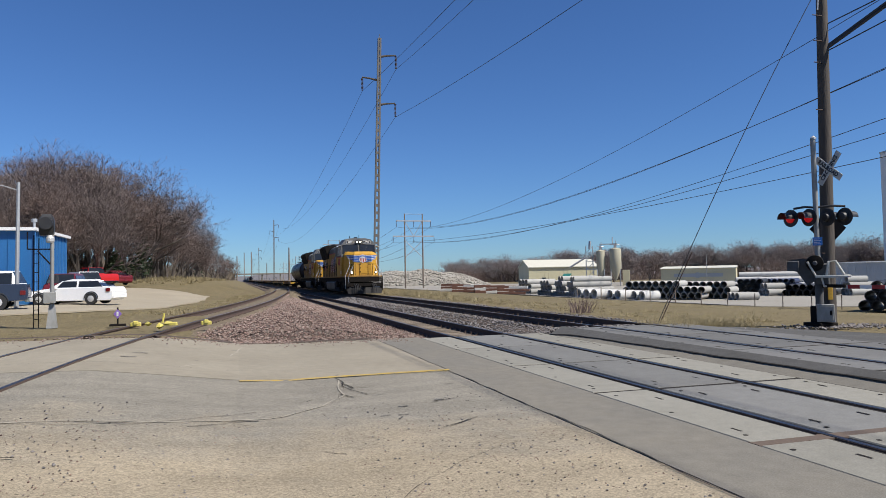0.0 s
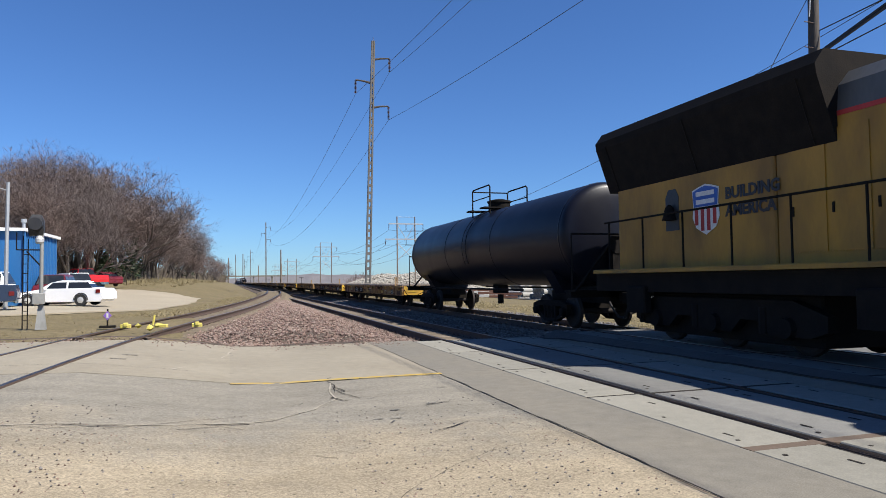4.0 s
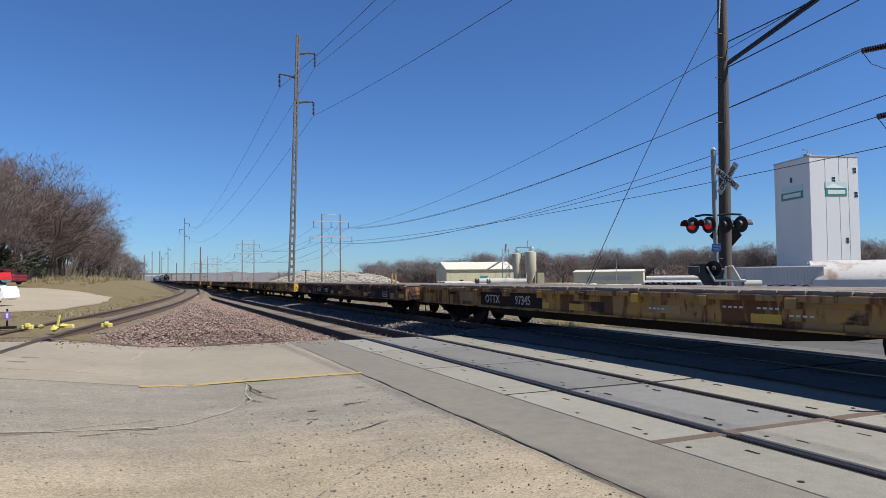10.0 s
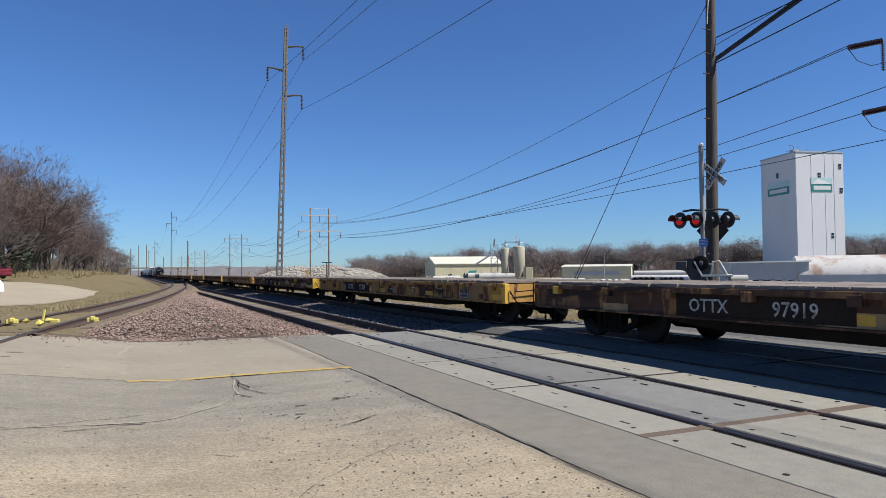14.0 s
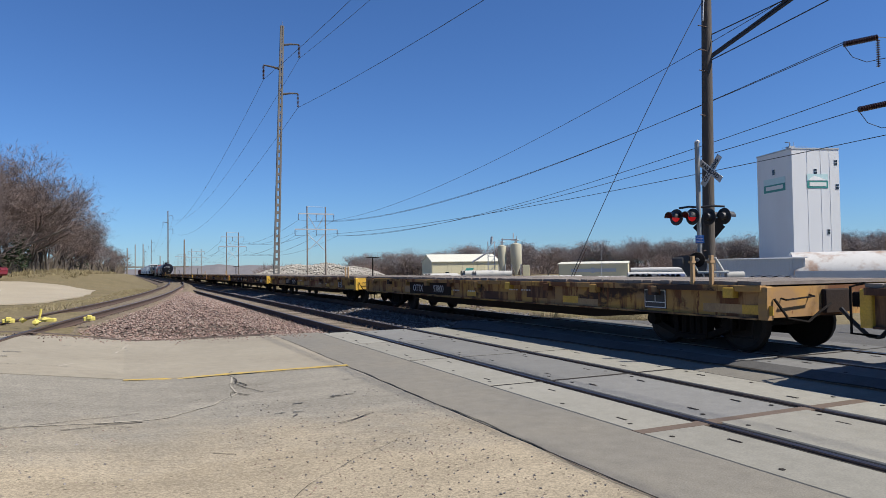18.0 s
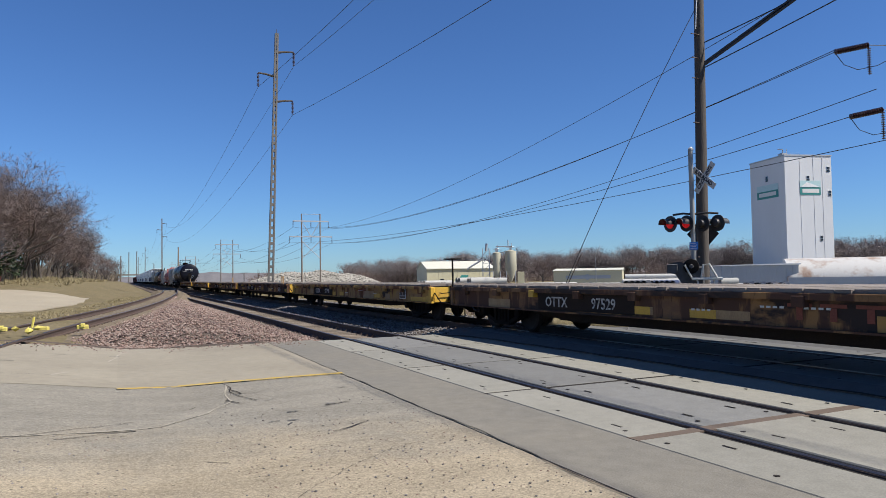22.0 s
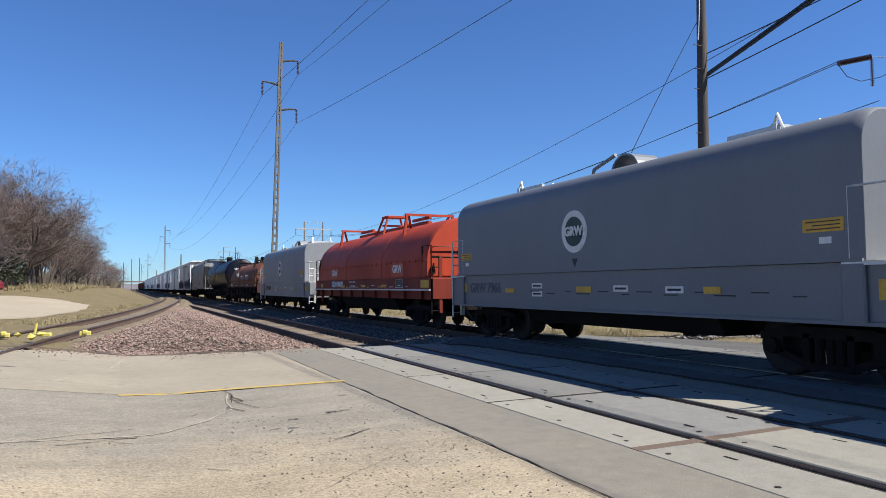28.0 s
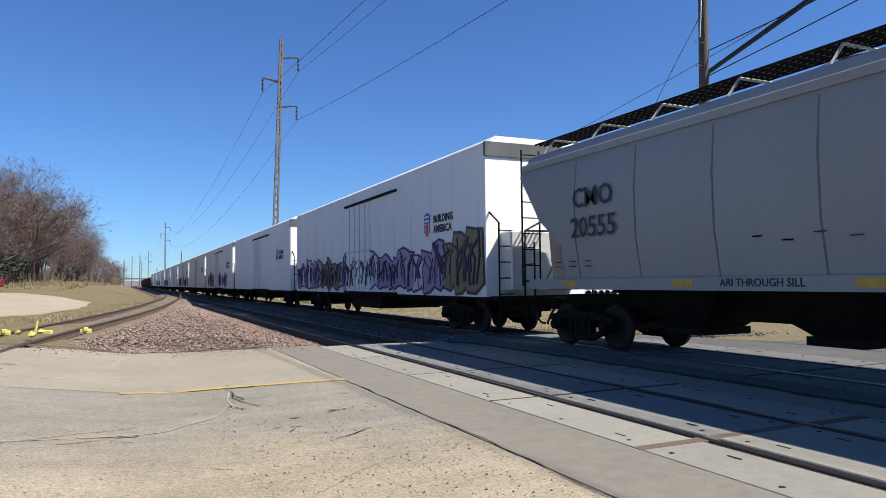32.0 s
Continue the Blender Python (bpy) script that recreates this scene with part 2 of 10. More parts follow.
def road_surface(name, grey, tan):
    """Worn chip-seal: grey lane and tan aggregate blending into one another, stains, loose pale chips and dark pits."""
    m = mat(name, grey, 0.95, spot=tan, grain=110, bump=0.16, world_space=True, speck=0.22, gloss=0.15)
    nt = m.node_tree
    N, L = nt.nodes.new, nt.links.new
    pos = N("ShaderNodeNewGeometry").outputs["Position"]
    mix = [q for q in nt.nodes if q.type == "MIX"][0]
    hsv = [q for q in nt.nodes if q.type == "HUE_SAT"][0]
    # where the tan aggregate shows: towards the near side of the lane, with a torn edge
    sep, n1, add, rng_ = N("ShaderNodeSeparateXYZ"), N("ShaderNodeTexNoise"), N("ShaderNodeMath"), N("ShaderNodeMapRange")
    L(pos, sep.inputs[0])
    n1.inputs["Scale"].default_value, n1.inputs["Detail"].default_value, n1.inputs["Roughness"].default_value = 0.55, 7, 0.65
    L(pos, n1.inputs["Vector"])
    add.operation = "MULTIPLY_ADD"
    L(n1.outputs["Fac"], add.inputs[0])
    add.inputs[1].default_value = 5.5
    L(sep.outputs["Y"], add.inputs[2])
    rng_.inputs["From Min"].default_value, rng_.inputs["From Max"].default_value = 10.6, 8.4
    L(add.outputs[0], rng_.inputs["Value"])
    L(rng_.outputs[0], mix.inputs["Factor"])
    # long dark stains along the lane
    mp, n2, r2 = N("ShaderNodeMapping"), N("ShaderNodeTexNoise"), N("ShaderNodeMapRange")
    mp.inputs["Scale"].default_value = (0.45, 1.3, 1)
    L(pos, mp.inputs["Vector"])
    n2.inputs["Scale"].default_value, n2.inputs["Detail"].default_value, n2.inputs["Roughness"].default_value = 1.1, 9, 0.68
    L(mp.outputs[0], n2.inputs["Vector"])
    r2.inputs["From Min"].default_value, r2.inputs["From Max"].default_value = 0.36, 0.66
    r2.inputs["To Min"].default_value, r2.inputs["To Max"].default_value = 1.10, 0.82
    L(n2.outputs["Fac"], r2.inputs["Value"])
    # chips and pits
    last = r2.outputs[0]
    for sc, lo, hi, a, b in ((75.0, 0.0, 1.0, 0.74, 1.24), (28.0, 0.0, 1.0, 0.93, 1.06)):
        v, rr, mu = N("ShaderNodeTexVoronoi"), N("ShaderNodeMapRange"), N("ShaderNodeMath")
        v.inputs["Scale"].default_value = sc
        L(pos, v.inputs["Vector"])
        rr.inputs["To Min"].default_value, rr.inputs["To Max"].default_value = a, b
        se = N("ShaderNodeSeparateColor")
        L(v.outputs["Color"], se.inputs[0])
        L(se.outputs[0], rr.inputs["Value"])
        mu.operation = "MULTIPLY"
        L(last, mu.inputs[0])
        L(rr.outputs[0], mu.inputs[1])
        last = mu.outputs[0]
    v, se, r1, g1, mx, mu = N("ShaderNodeTexVoronoi"), N("ShaderNodeSeparateColor"), N("ShaderNodeMapRange"), N("ShaderNodeMath"), N("ShaderNodeMath"), N("ShaderNodeMath")
    v.inputs["Scale"].default_value = 15.0
    L(pos, v.inputs["Vector"])
    L(v.outputs["Color"], se.inputs[0])
    r1.inputs["From Min"].default_value, r1.inputs["From Max"].default_value = 0.13, 0.26
    r1.inputs["To Min"].default_value = 0.42
    L(v.outputs["Distance"], r1.inputs["Value"])
    g1.operation = "GREATER_THAN"
    L(se.outputs[1], g1.inputs[0])
    g1.inputs[1].default_value = 0.20
    mx.operation = "MAXIMUM"
    L(r1.outputs[0], mx.inputs[0])
    L(g1.outputs[0], mx.inputs[1])
    mu.operation = "MULTIPLY"
    L(last, mu.inputs[0])
    # the pits stay within the open aggregate
    keep = N("ShaderNodeMix")
    keep.inputs["A"].default_value = 1.0
    L(rng_.outputs[0], keep.inputs["Factor"])
    L(mx.outputs[0], keep.inputs["B"])
    L(keep.outputs["Result"], mu.inputs[1])
    old = hsv.inputs["Value"].links[0].from_socket
    m2 = N("ShaderNodeMath")
    m2.operation = "MULTIPLY"
    L(mu.outputs[0], m2.inputs[0])
    L(old, m2.inputs[1])
    L(m2.outputs[0], hsv.inputs["Value"])
    return m


CONCRETE = mat("concrete", (0.279, 0.248, 0.190), 0.92, spot=(0.215, 0.189, 0.144), amount=0.8, scale=0.35, grain=60, bump=0.1, world_space=True, speck=0.16, mid=0.07, gloss=0.2)
CONCRETE_GREY = mat("grey_concrete", (0.162, 0.151, 0.128), 0.92, spot=(0.207, 0.186, 0.147), amount=0.7, scale=0.5, grain=70, bump=0.14, world_space=True, speck=0.2, mid=0.09, thresh=0.53, soft=0.2, gloss=0.2)
PANEL = mat("crossing_panel", (0.173, 0.171, 0.160), 0.88, spot=(0.138, 0.134, 0.126), amount=0.6, scale=0.7, grain=60, bump=0.08, world_space=True, vary=0.1, mid=0.07, speck=0.14, gloss=0.2)
PANEL_NEW = mat("newer_crossing_panel", (0.239, 0.228, 0.193), 0.88, spot=(0.194, 0.185, 0.156), amount=0.6, scale=0.7, grain=60, bump=0.08, world_space=True, vary=0.09, mid=0.07, speck=0.14, gloss=0.2)
PANEL_OLD = mat("old_crossing_panel", (0.150, 0.148, 0.141), 0.88, spot=(0.113, 0.111, 0.105), amount=0.6, scale=0.7, grain=60, bump=0.08, world_space=True, vary=0.12, mid=0.07, speck=0.14, gloss=0.2)
ASPHALT = road_surface("worn_asphalt", (0.220, 0.201, 0.164), (0.288, 0.241, 0.170))
ASPHALT_DARK = mat("patched_asphalt", (0.100, 0.097, 0.091), 0.92, spot=(0.070, 0.068, 0.064), amount=0.7, scale=0.7, grain=80, bump=0.2, world_space=True, speck=0.22, mid=0.1, gloss=0.15)
TAR = mat("tar_and_dirt", (0.032, 0.028, 0.025), 0.92, grain=60, gloss=0.1)
RUSTY_GAP = mat("rusty_joint_filler", (0.109, 0.077, 0.055), 0.95, spot=(0.073, 0.053, 0.041), scale=4)
PALE_SEAM = mat("crumbling_pale_mortar", (0.37, 0.335, 0.27), 0.95, spot=(0.24, 0.215, 0.175), amount=0.7, scale=6, grain=90, world_space=True, gloss=0.15)
# near-black sheet metal: the sign back's shade, away from the sun, is painted in
IRON_SHADED = mat("shaded_sheet_metal", (0.03, 0.03, 0.032), 0.8, spot=(0.02, 0.02, 0.02), amount=0.5, scale=4, gloss=0.1)
YELLOW_LINE = mat("worn_yellow_road_paint", (0.405, 0.279, 0.069), 0.85, spot=(0.275, 0.239, 0.174), amount=0.75, scale=7, grain=80, world_space=True, thresh=0.55, soft=0.1, gloss=0.2)
WHITE_LINE = mat("worn_white_road_paint", (0.356, 0.356, 0.343), 0.8, spot=(0.194, 0.194, 0.188), amount=0.9, scale=6, grain=80, world_space=True)
EARTH = mat("dormant_grass_ground", (0.166, 0.134, 0.077), 1.0, spot=(0.126, 0.105, 0.058), amount=0.7, scale=0.35, grain=14, bump=0.8, world_space=True, speck=0.35, mid=0.2, gloss=0.1)
LOT = mat("gravel_lot", (0.324, 0.279, 0.201), 0.98, spot=(0.259, 0.220, 0.159), amount=0.7, scale=0.2, grain=12, bump=0.5, world_space=True)
YARD = mat("pale_gravel_yard", (0.279, 0.259, 0.220), 0.98, spot=(0.220, 0.201, 0.168), amount=0.7, scale=0.12, grain=9, bump=0.4, world_space=True)
CINDER = mat("fine_ballast_bed", (0.121, 0.096, 0.077), 1.0, spot=(0.069, 0.053, 0.045), amount=0.8, scale=2.0, grain=45, bump=1.0, world_space=True, speck=0.4, gloss=0.1)
PINK_STONE = island("pink_quartzite_ballast", [(0.073, 0.045, 0.036), (0.170, 0.109, 0.087), (0.235, 0.154, 0.123), (0.194, 0.154, 0.126), (0.316, 0.235, 0.194)])
GREY_STONE = island("grey_ballast", [(0.078, 0.071, 0.068), (0.156, 0.143, 0.136), (0.207, 0.188, 0.175), (0.130, 0.104, 0.091)])
PALE_ROCK = island("pale_quarry_stone", [(0.220, 0.201, 0.168), (0.292, 0.266, 0.227), (0.337, 0.311, 0.266), (0.168, 0.156, 0.130)])
DRY_GRASS = island("dry_grass_blades", [(0.162, 0.130, 0.065), (0.233, 0.188, 0.097), (0.285, 0.233, 0.130), (0.130, 0.110, 0.058)], bump=0)
RAIL_TOP = mat("polished_rail_head", (0.16, 0.145, 0.145), 0.38, 1.0, spot=(0.14, 0.11, 0.1), amount=0.6, scale=6, bump=0.02)
RAIL_SIDE = mat("rusty_rail", (0.081, 0.050, 0.036), 0.85, spot=(0.049, 0.032, 0.028), scale=5, bump=0.3)
TIE_WOOD = mat("weathered_tie", (0.194, 0.158, 0.121), 0.95, spot=(0.105, 0.085, 0.069), amount=0.7, scale=3, grain=30, bump=0.6, vary=0.25, gloss=0.15)
POLE_WOOD = mat("weathered_pole_wood", (0.184, 0.148, 0.116), 0.9, spot=(0.120, 0.096, 0.080), amount=0.6, scale=4, grain=25, streak=8, bump=0.5)
POLE_DARK = mat("creosoted_pole_wood", (0.075, 0.062, 0.052), 0.9, spot=(0.045, 0.04, 0.035), amount=0.6, scale=4, grain=25, streak=8, bump=0.5)
POLE_STEEL = mat("weathering_steel_pole", (0.109, 0.104, 0.099), 0.8, 0.2, spot=(0.162, 0.152, 0.142), amount=0.8, scale=1.4, streak=3)
GALV = mat("galvanised_steel", (0.42, 0.43, 0.44), 0.55, 0.6, spot=(0.30, 0.30, 0.31), scale=6)
SILVER = mat("aluminium_paint", (0.55, 0.55, 0.54), 0.5, 0.4, spot=(0.40, 0.39, 0.37), scale=5)
BLACK = mat("black_enamel", (0.016, 0.016, 0.018), 0.5, spot=(0.035, 0.033, 0.03), scale=4)
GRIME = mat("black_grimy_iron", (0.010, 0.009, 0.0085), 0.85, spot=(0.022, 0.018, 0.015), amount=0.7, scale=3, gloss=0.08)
WHEEL_STEEL = mat("worn_wheel_steel", (0.036, 0.03, 0.027), 0.7, 0.2, spot=(0.016, 0.013, 0.012), scale=4, gloss=0.2)
WIRE = mat("overhead_wire", (0.045, 0.045, 0.05), 0.6, 0.3, bump=0)
INSULATOR = mat("brown_glazed_porcelain", (0.06, 0.03, 0.03), 0.25, bump=0)
GLASS = mat("dark_window_glass", (0.015, 0.018, 0.022), 0.06, spot=(0.03, 0.035, 0.04), bump=0)
RUBBER = mat("tyre_rubber", (0.02, 0.02, 0.021), 0.85)
CHROME = mat("chrome", (0.62, 0.62, 0.62), 0.15, 1.0, bump=0)
WHITE = mat("white_paint", (0.74, 0.74, 0.73), 0.5, spot=(0.60, 0.59, 0.56), amount=0.4, scale=2, streak=4)
LETTER_WHITE = mat("white_lettering", (0.68, 0.68, 0.66), 0.6, spot=(0.4, 0.38, 0.34), amount=0.5, scale=7)
LETTER_BLACK = mat("black_lettering", (0.02, 0.02, 0.025), 0.6)
RED_LENS = glow("lit_red_lens", (0.55, 0.008, 0.012), 0.28)
DARK_LENS = mat("unlit_red_lens", (0.14, 0.012, 0.012), 0.15, bump=0)
HEADLIGHT = glow("lit_headlight", (1.0, 0.90, 0.68), 2.2)


# ---- ground, road and tracks ----
NEAR_X, MAIN_X, MAIN_Z = 6.04, 9.95, 0.15
EDGE_Y = 17.2


def smooth(a, b, t):
    t = min(max((t - a) / (b - a), 0), 1)
    return t * t * (3 - 2 * t)


def ground_z(x, y):
    """Height of the terrain: a low bank on the lot's side, a gentle fall to the pipe yard."""
    z = 0.33 * smooth(0.8, -2.6, x) * (1 - 0.8 * smooth(27, 46, y) * smooth(-8.5, -4.5, x))
    if y > 48 and x < 4:
        toe = spur_soft(y) - 3.0
        z += 1.55 * smooth(48, 98, y) * smooth(toe, toe - 7, x)
    z += 0.142 * min(max((x - 7.72) / 0.6, 0), 1) - 0.06 * smooth(11.5, 14.0, x)
    z -= 1.5 * smooth(14.5, 46.0, x)
    return z


def spur_x(y):
    """Centre line of the siding that leaves the near track and curves over the road."""
    pts = [(-30, -4.6), (0, -3.9), (8, -3.5), (14.3, -3.09), (17, -2.75), (22, -2.03), (28, -0.9), (34, 0.08), (45.6, 1.6), (57, 2.75), (70, 4.0), (85, 5.1), (100, 5.8), (112, 6.04), (400, 6.04)]
    for (a, p), (b, q) in zip(pts, pts[1:]):
        if a <= y <= b:
            return p + (q - p) * (y - a) / (b - a)
    return pts[-1][1]


def spur_soft(y):
    return sum(spur_x(y + d) for d in (-5, -2.5, 0, 2.5, 5)) / 5


def build_ground():
    def steps(lo, hi, fine, far):
        out, d = [0.0], fine
        while out[-1] < hi:
            out.append(out[-1] + d)
            d *= 1.09
        neg, d = [0.0], fine
        while neg[-1] > lo:
            neg.append(neg[-1] - d)
            d *= 1.09
        return neg[:0:-1] + out
    xs = [4 + q for q in steps(-2600, 2600, 0.8, 0)]
    ys = [14 + q for q in steps(-900, 3500, 0.9, 0)]
    g = Geo()
    nx = len(xs)
    for y in ys:
        for x in xs:
            bed = smooth(1.5, 4.0, x) * smooth(13.4, 12.2, x)
            z = ground_z(x, y) - 0.05 - 0.28 * bed * smooth(EDGE_Y - 0.3, EDGE_Y + 0.6, y)
            if y > EDGE_Y + 1:
                z += 0.05 * noise.noise((x * 0.15, y * 0.15, 0)) + (0.02 if abs(x) < 60 else 0) * noise.noise((x * 0.8, y * 0.8, 3))
            if y < EDGE_Y + 0.4:
                z -= 0.10 * smooth(-40, -30, x) * smooth(16, 13, x)
            g.v.append((x, y, z))
    for j in range(len(ys) - 1):
        for i in range(nx - 1):
            a = j * nx + i
            g.f.append((a, a + 1, a + nx + 1, a + nx))
    single("ground", g, EARTH, "dormant tan grass and bare earth", "ground", kind="structure", smooth=2.0)


def sheet(name, material, outline, label, category, lift=0.0, step=1.0, thick=0.06, parent=None):
    """A slab with an outline in plan that follows the terrain's height."""
    bm = bmesh.new()
    vs = [bm.verts.new((x, y, 0)) for x, y in outline]
    bm.faces.new(vs)
    xs, ys = [p[0] for p in outline], [p[1] for p in outline]
    for lo, hi, nrm in ((min(xs), max(xs), (1, 0, 0)), (min(ys), max(ys), (0, 1, 0))):
        k = lo + step
        while k < hi - 0.01 and step:
            bmesh.ops.bisect_plane(bm, geom=bm.verts[:] + bm.edges[:] + bm.faces[:], plane_co=(k, k, 0), plane_no=nrm)
            k += step
    for v in bm.verts:
        v.co.z = ground_z(v.co.x, v.co.y) + lift
    ext = bmesh.ops.extrude_face_region(bm, geom=bm.faces[:])
    for v in ext["geom"]:
        if isinstance(v, bmesh.types.BMVert):
            v.co.z -= thick
    bmesh.ops.recalc_face_normals(bm, faces=bm.faces)
    me = bpy.data.meshes.new(name)
    bm.to_mesh(me)
    bm.free()
    me.materials.append(material)
    ob = tagged(new(name, me), label, category, kind="" if parent else "structure")
    ob.parent = parent
    return ob


def wobble(pts, amp, n=6, seed=0):
    """Break a polyline into uneven pieces."""
    out = []
    for i, (a, b) in enumerate(zip(pts, pts[1:])):
        for k in range(n):
            t = k / n
            x, y = a[0] + (b[0] - a[0]) * t, a[1] + (b[1] - a[1]) * t
            o = amp * noise.noise((x * 1.7 + seed, y * 1.7, seed))
            out.append((x + o, y + amp * noise.noise((x * 1.7, y * 1.7 + seed, seed + 9))))
    return out + [pts[-1]]


def strip(geo, pts, w, lift=0.004, vary=0.5):
    """A thin raised band along a line on the pavement: a crack, joint or painted line."""
    n = len(pts)
    for i in range(n - 1):
        (ax, ay), (bx, by) = pts[i], pts[i + 1]
        d = math.hypot(bx - ax, by - ay) or 1
        nx, ny = -(by - ay) / d, (bx - ax) / d
        wa, wb = (w * (1 + vary * noise.noise((p[0] * 3, p[1] * 3, 5))) / 2 for p in (pts[i], pts[i + 1]))
        geo.quad(*[(x, y, ground_z(x, y) + lift) for x, y in ((ax - nx * wa, ay - ny * wa), (bx - nx * wb, by - ny * wb), (bx + nx * wb, by + ny * wb), (ax + nx * wa, ay + ny * wa))])


def build_pavement():
    far = wobble([(-34, 17.9), (-12, 17.3), (-5.0, 16.85), (-2.3, 16.5), (-1.0, 17.1), (3.3, EDGE_Y)], 0.12, 10)
    sheet("pavement", CONCRETE, [(3.3, 10.86)] + [(-34, 11.2)][::-1] + far, "pale worn concrete road apron", "pavement")
    bow = wobble([(-34, 6.2), (-8, 6.6), (-2.2, 6.9), (-0.4, 7.6), (0.7, 8.2), (1.25, 8.9), (1.36, 9.65), (1.42, 10.4), (1.5, 10.85)], 0.1, 5, 3)
    sheet("road", ASPHALT, bow + [(-34, 11.19)], "worn grey asphalt road lane", "road", lift=-0.004)
    sheet("road_concrete", CONCRETE_GREY, [(3.3, -14), (4.40, -14), (4.40, EDGE_Y), (3.31, EDGE_Y), (3.31, -14)][:4], "smooth grey concrete strip beside the track panels", "road", lift=-0.002)
    mid = [(p[0] + 0.004, p[1]) for p in bow[::-1]]
    sheet("road_gravel", ASPHALT, [(-34, -14), (3.295, -14), (3.295, 10.85)] + mid, "tan gravelly asphalt road surface", "road", lift=-0.006)
    # between and beyond the tracks
    edge = wobble([(8.02, -14), (8.0, 2), (8.04, 8), (7.98, 12.0), (7.90, 15.2), (7.74, 16.4)], 0.05, 14, 2)
    sheet("road_patch", CONCRETE_GREY, [(7.73, -14)] + edge + [(7.73, 17.0)], "worn grey asphalt shoulder beside the near track", "road", lift=-0.010, step=0.0)
    sheet("road_ramp", ASPHALT_DARK, [(8.335, 16.9), (8.335, -14)] + edge, "darker asphalt patch with a broken edge between the tracks", "road", lift=0.012, step=0.0)
    g = Geo()
    strip(g, [(x - 0.01, y) for x, y in edge], 0.035, 0.016, 0.9)
    single("broken_edge", g, TAR, "dark crumbled edge of the asphalt patch", "crack", kind="structure")
    sheet("road_beyond", ASPHALT_DARK, [(8.36, -14), (70, -18), (70, 4), (30, 8.6), (16.5, 11.2), (14.1, 11.9), (13.5, 13.6), (12.2, 14.8), (10.4, 15.7), (8.36, 16.6)], "grey asphalt road past the tracks", "road", lift=-0.012)
    # cracks, joints and paint
    g = Geo()
    strip(g, wobble([(3.3, -6), (3.3, EDGE_Y)], 0.05, 140, 1), 0.012, vary=0.95)
    strip(g, wobble([(1.62, 9.1), (1.5, 9.5), (1.42, 10.0), (1.47, 10.8), (1.55, 11.2)], 0.12, 7, 4), 0.012, vary=0.95)
    strip(g, wobble([(-0.5, 7.35), (-0.1, 7.6), (0.15, 7.45)], 0.07, 6, 6), 0.012, vary=0.95)
    strip(g, wobble([(0.1, 12.2), (0.3, 13.8), (0.8, 17.1)], 0.04, 6, 7), 0.03)
    strip(g, wobble([(1.0, 4.6), (1.4, 5.2), (2.2, 5.9), (3.2, 6.2)], 0.06, 8, 8), 0.004, vary=0.9)
    strip(g, wobble([(0.9, 9.0), (0.2, 8.2), (-1.2, 7.2), (-2.8, 6.9)], 0.1, 8, 11), 0.008, vary=0.9)
    strip(g, wobble([(1.36, 10.0), (1.5, 9.75), (1.75, 9.7)], 0.06, 6, 14), 0.012, vary=0.95)
    strip(g, wobble([(0.4, 12.0), (-1.5, 11.9), (-6, 12.1)], 0.08, 12, 15), 0.008)
    for k, (x, y, dx, dy) in enumerate(((1.42, 10.2, 0.10, -0.5), (1.30, 9.3, 0.16, -0.34), (-0.25, 7.62, 0.45, 0.12), (-1.5, 7.22, 0.6, 0.12), (-2.6, 7.0, 0.5, 0.06), (2.3, 8.3, 0.35, 0.1), (0.4, 6.3, 0.5, -0.2), (-2.2, 5.6, 0.6, 0.25), (2.0, 6.9, 0.5, 0.3), (-3.4, 8.6, 0.8, 0.1))):
        strip(g, wobble([(x, y), (x + dx * 0.5, y + dy * 0.4), (x + dx, y + dy)], 0.06, 7, 40 + k), 0.017, 0.0055, vary=0.95)
    single("road_cracks", g, TAR, "dark cracks and open joints in the road", "crack", kind="structure")
    y = Geo()
    strip(y, [(0.0, 10.76), (0.7, 10.83), (1.5, 10.93), (2.4, 10.96), (3.33, 10.97)], 0.15, 0.0075, 0.25)
    single("yellow_line", y, YELLOW_LINE, "worn faded yellow painted road line", "road marking", kind="structure")
    seam = Geo()
    strip(seam, wobble([(1.47, 10.6), (1.40, 9.9), (1.30, 9.2), (1.0, 8.55), (0.5, 8.05), (-0.3, 7.65), (-1.4, 7.3), (-2.6, 7.05), (-4.6, 6.9)], 0.09, 60, 21), 0.020, 0.0035, 0.98)
    strip(seam, wobble([(-0.9, 11.9), (-0.2, 13.9), (0.1, 16.4)], 0.05, 14, 22), 0.03, 0.0035, 0.9)
    single("road_seam", seam, PALE_SEAM, "pale crumbling seam between two layers of asphalt", "road seam", kind="structure")
    # a bent piece of scrap and a few dark spots of litter
    rng = random.Random(31)
    smear = Geo()
    for k in range(9):
        x, y = rng.uniform(1.5, 3.1), rng.uniform(7.4, 9.6)
        a = rng.uniform(-0.4, 0.9)
        strip(smear, wobble([(x, y), (x + 0.12 * math.cos(a), y + 0.12 * math.sin(a))], 0.05, 5, k), rng.uniform(0.01, 0.03), 0.0035, 0.95)
    for k in range(10):
        x, y = rng.uniform(-3, 0.5), rng.uniform(12, 16.5)
        strip(smear, wobble([(x, y), (x + 0.25, y + 0.05)], 0.05, 4, k), rng.uniform(0.02, 0.06), 0.0035)
    single("road_smudges", smear, ASPHALT_DARK, "dark rubber smudges and stains on the road", "stain", kind="structure")
    loose = Geo()
    for k in range(1500):
        x, y = rng.uniform(-5.5, 3.2), 3.2 + 5.5 * rng.random() ** 1.6
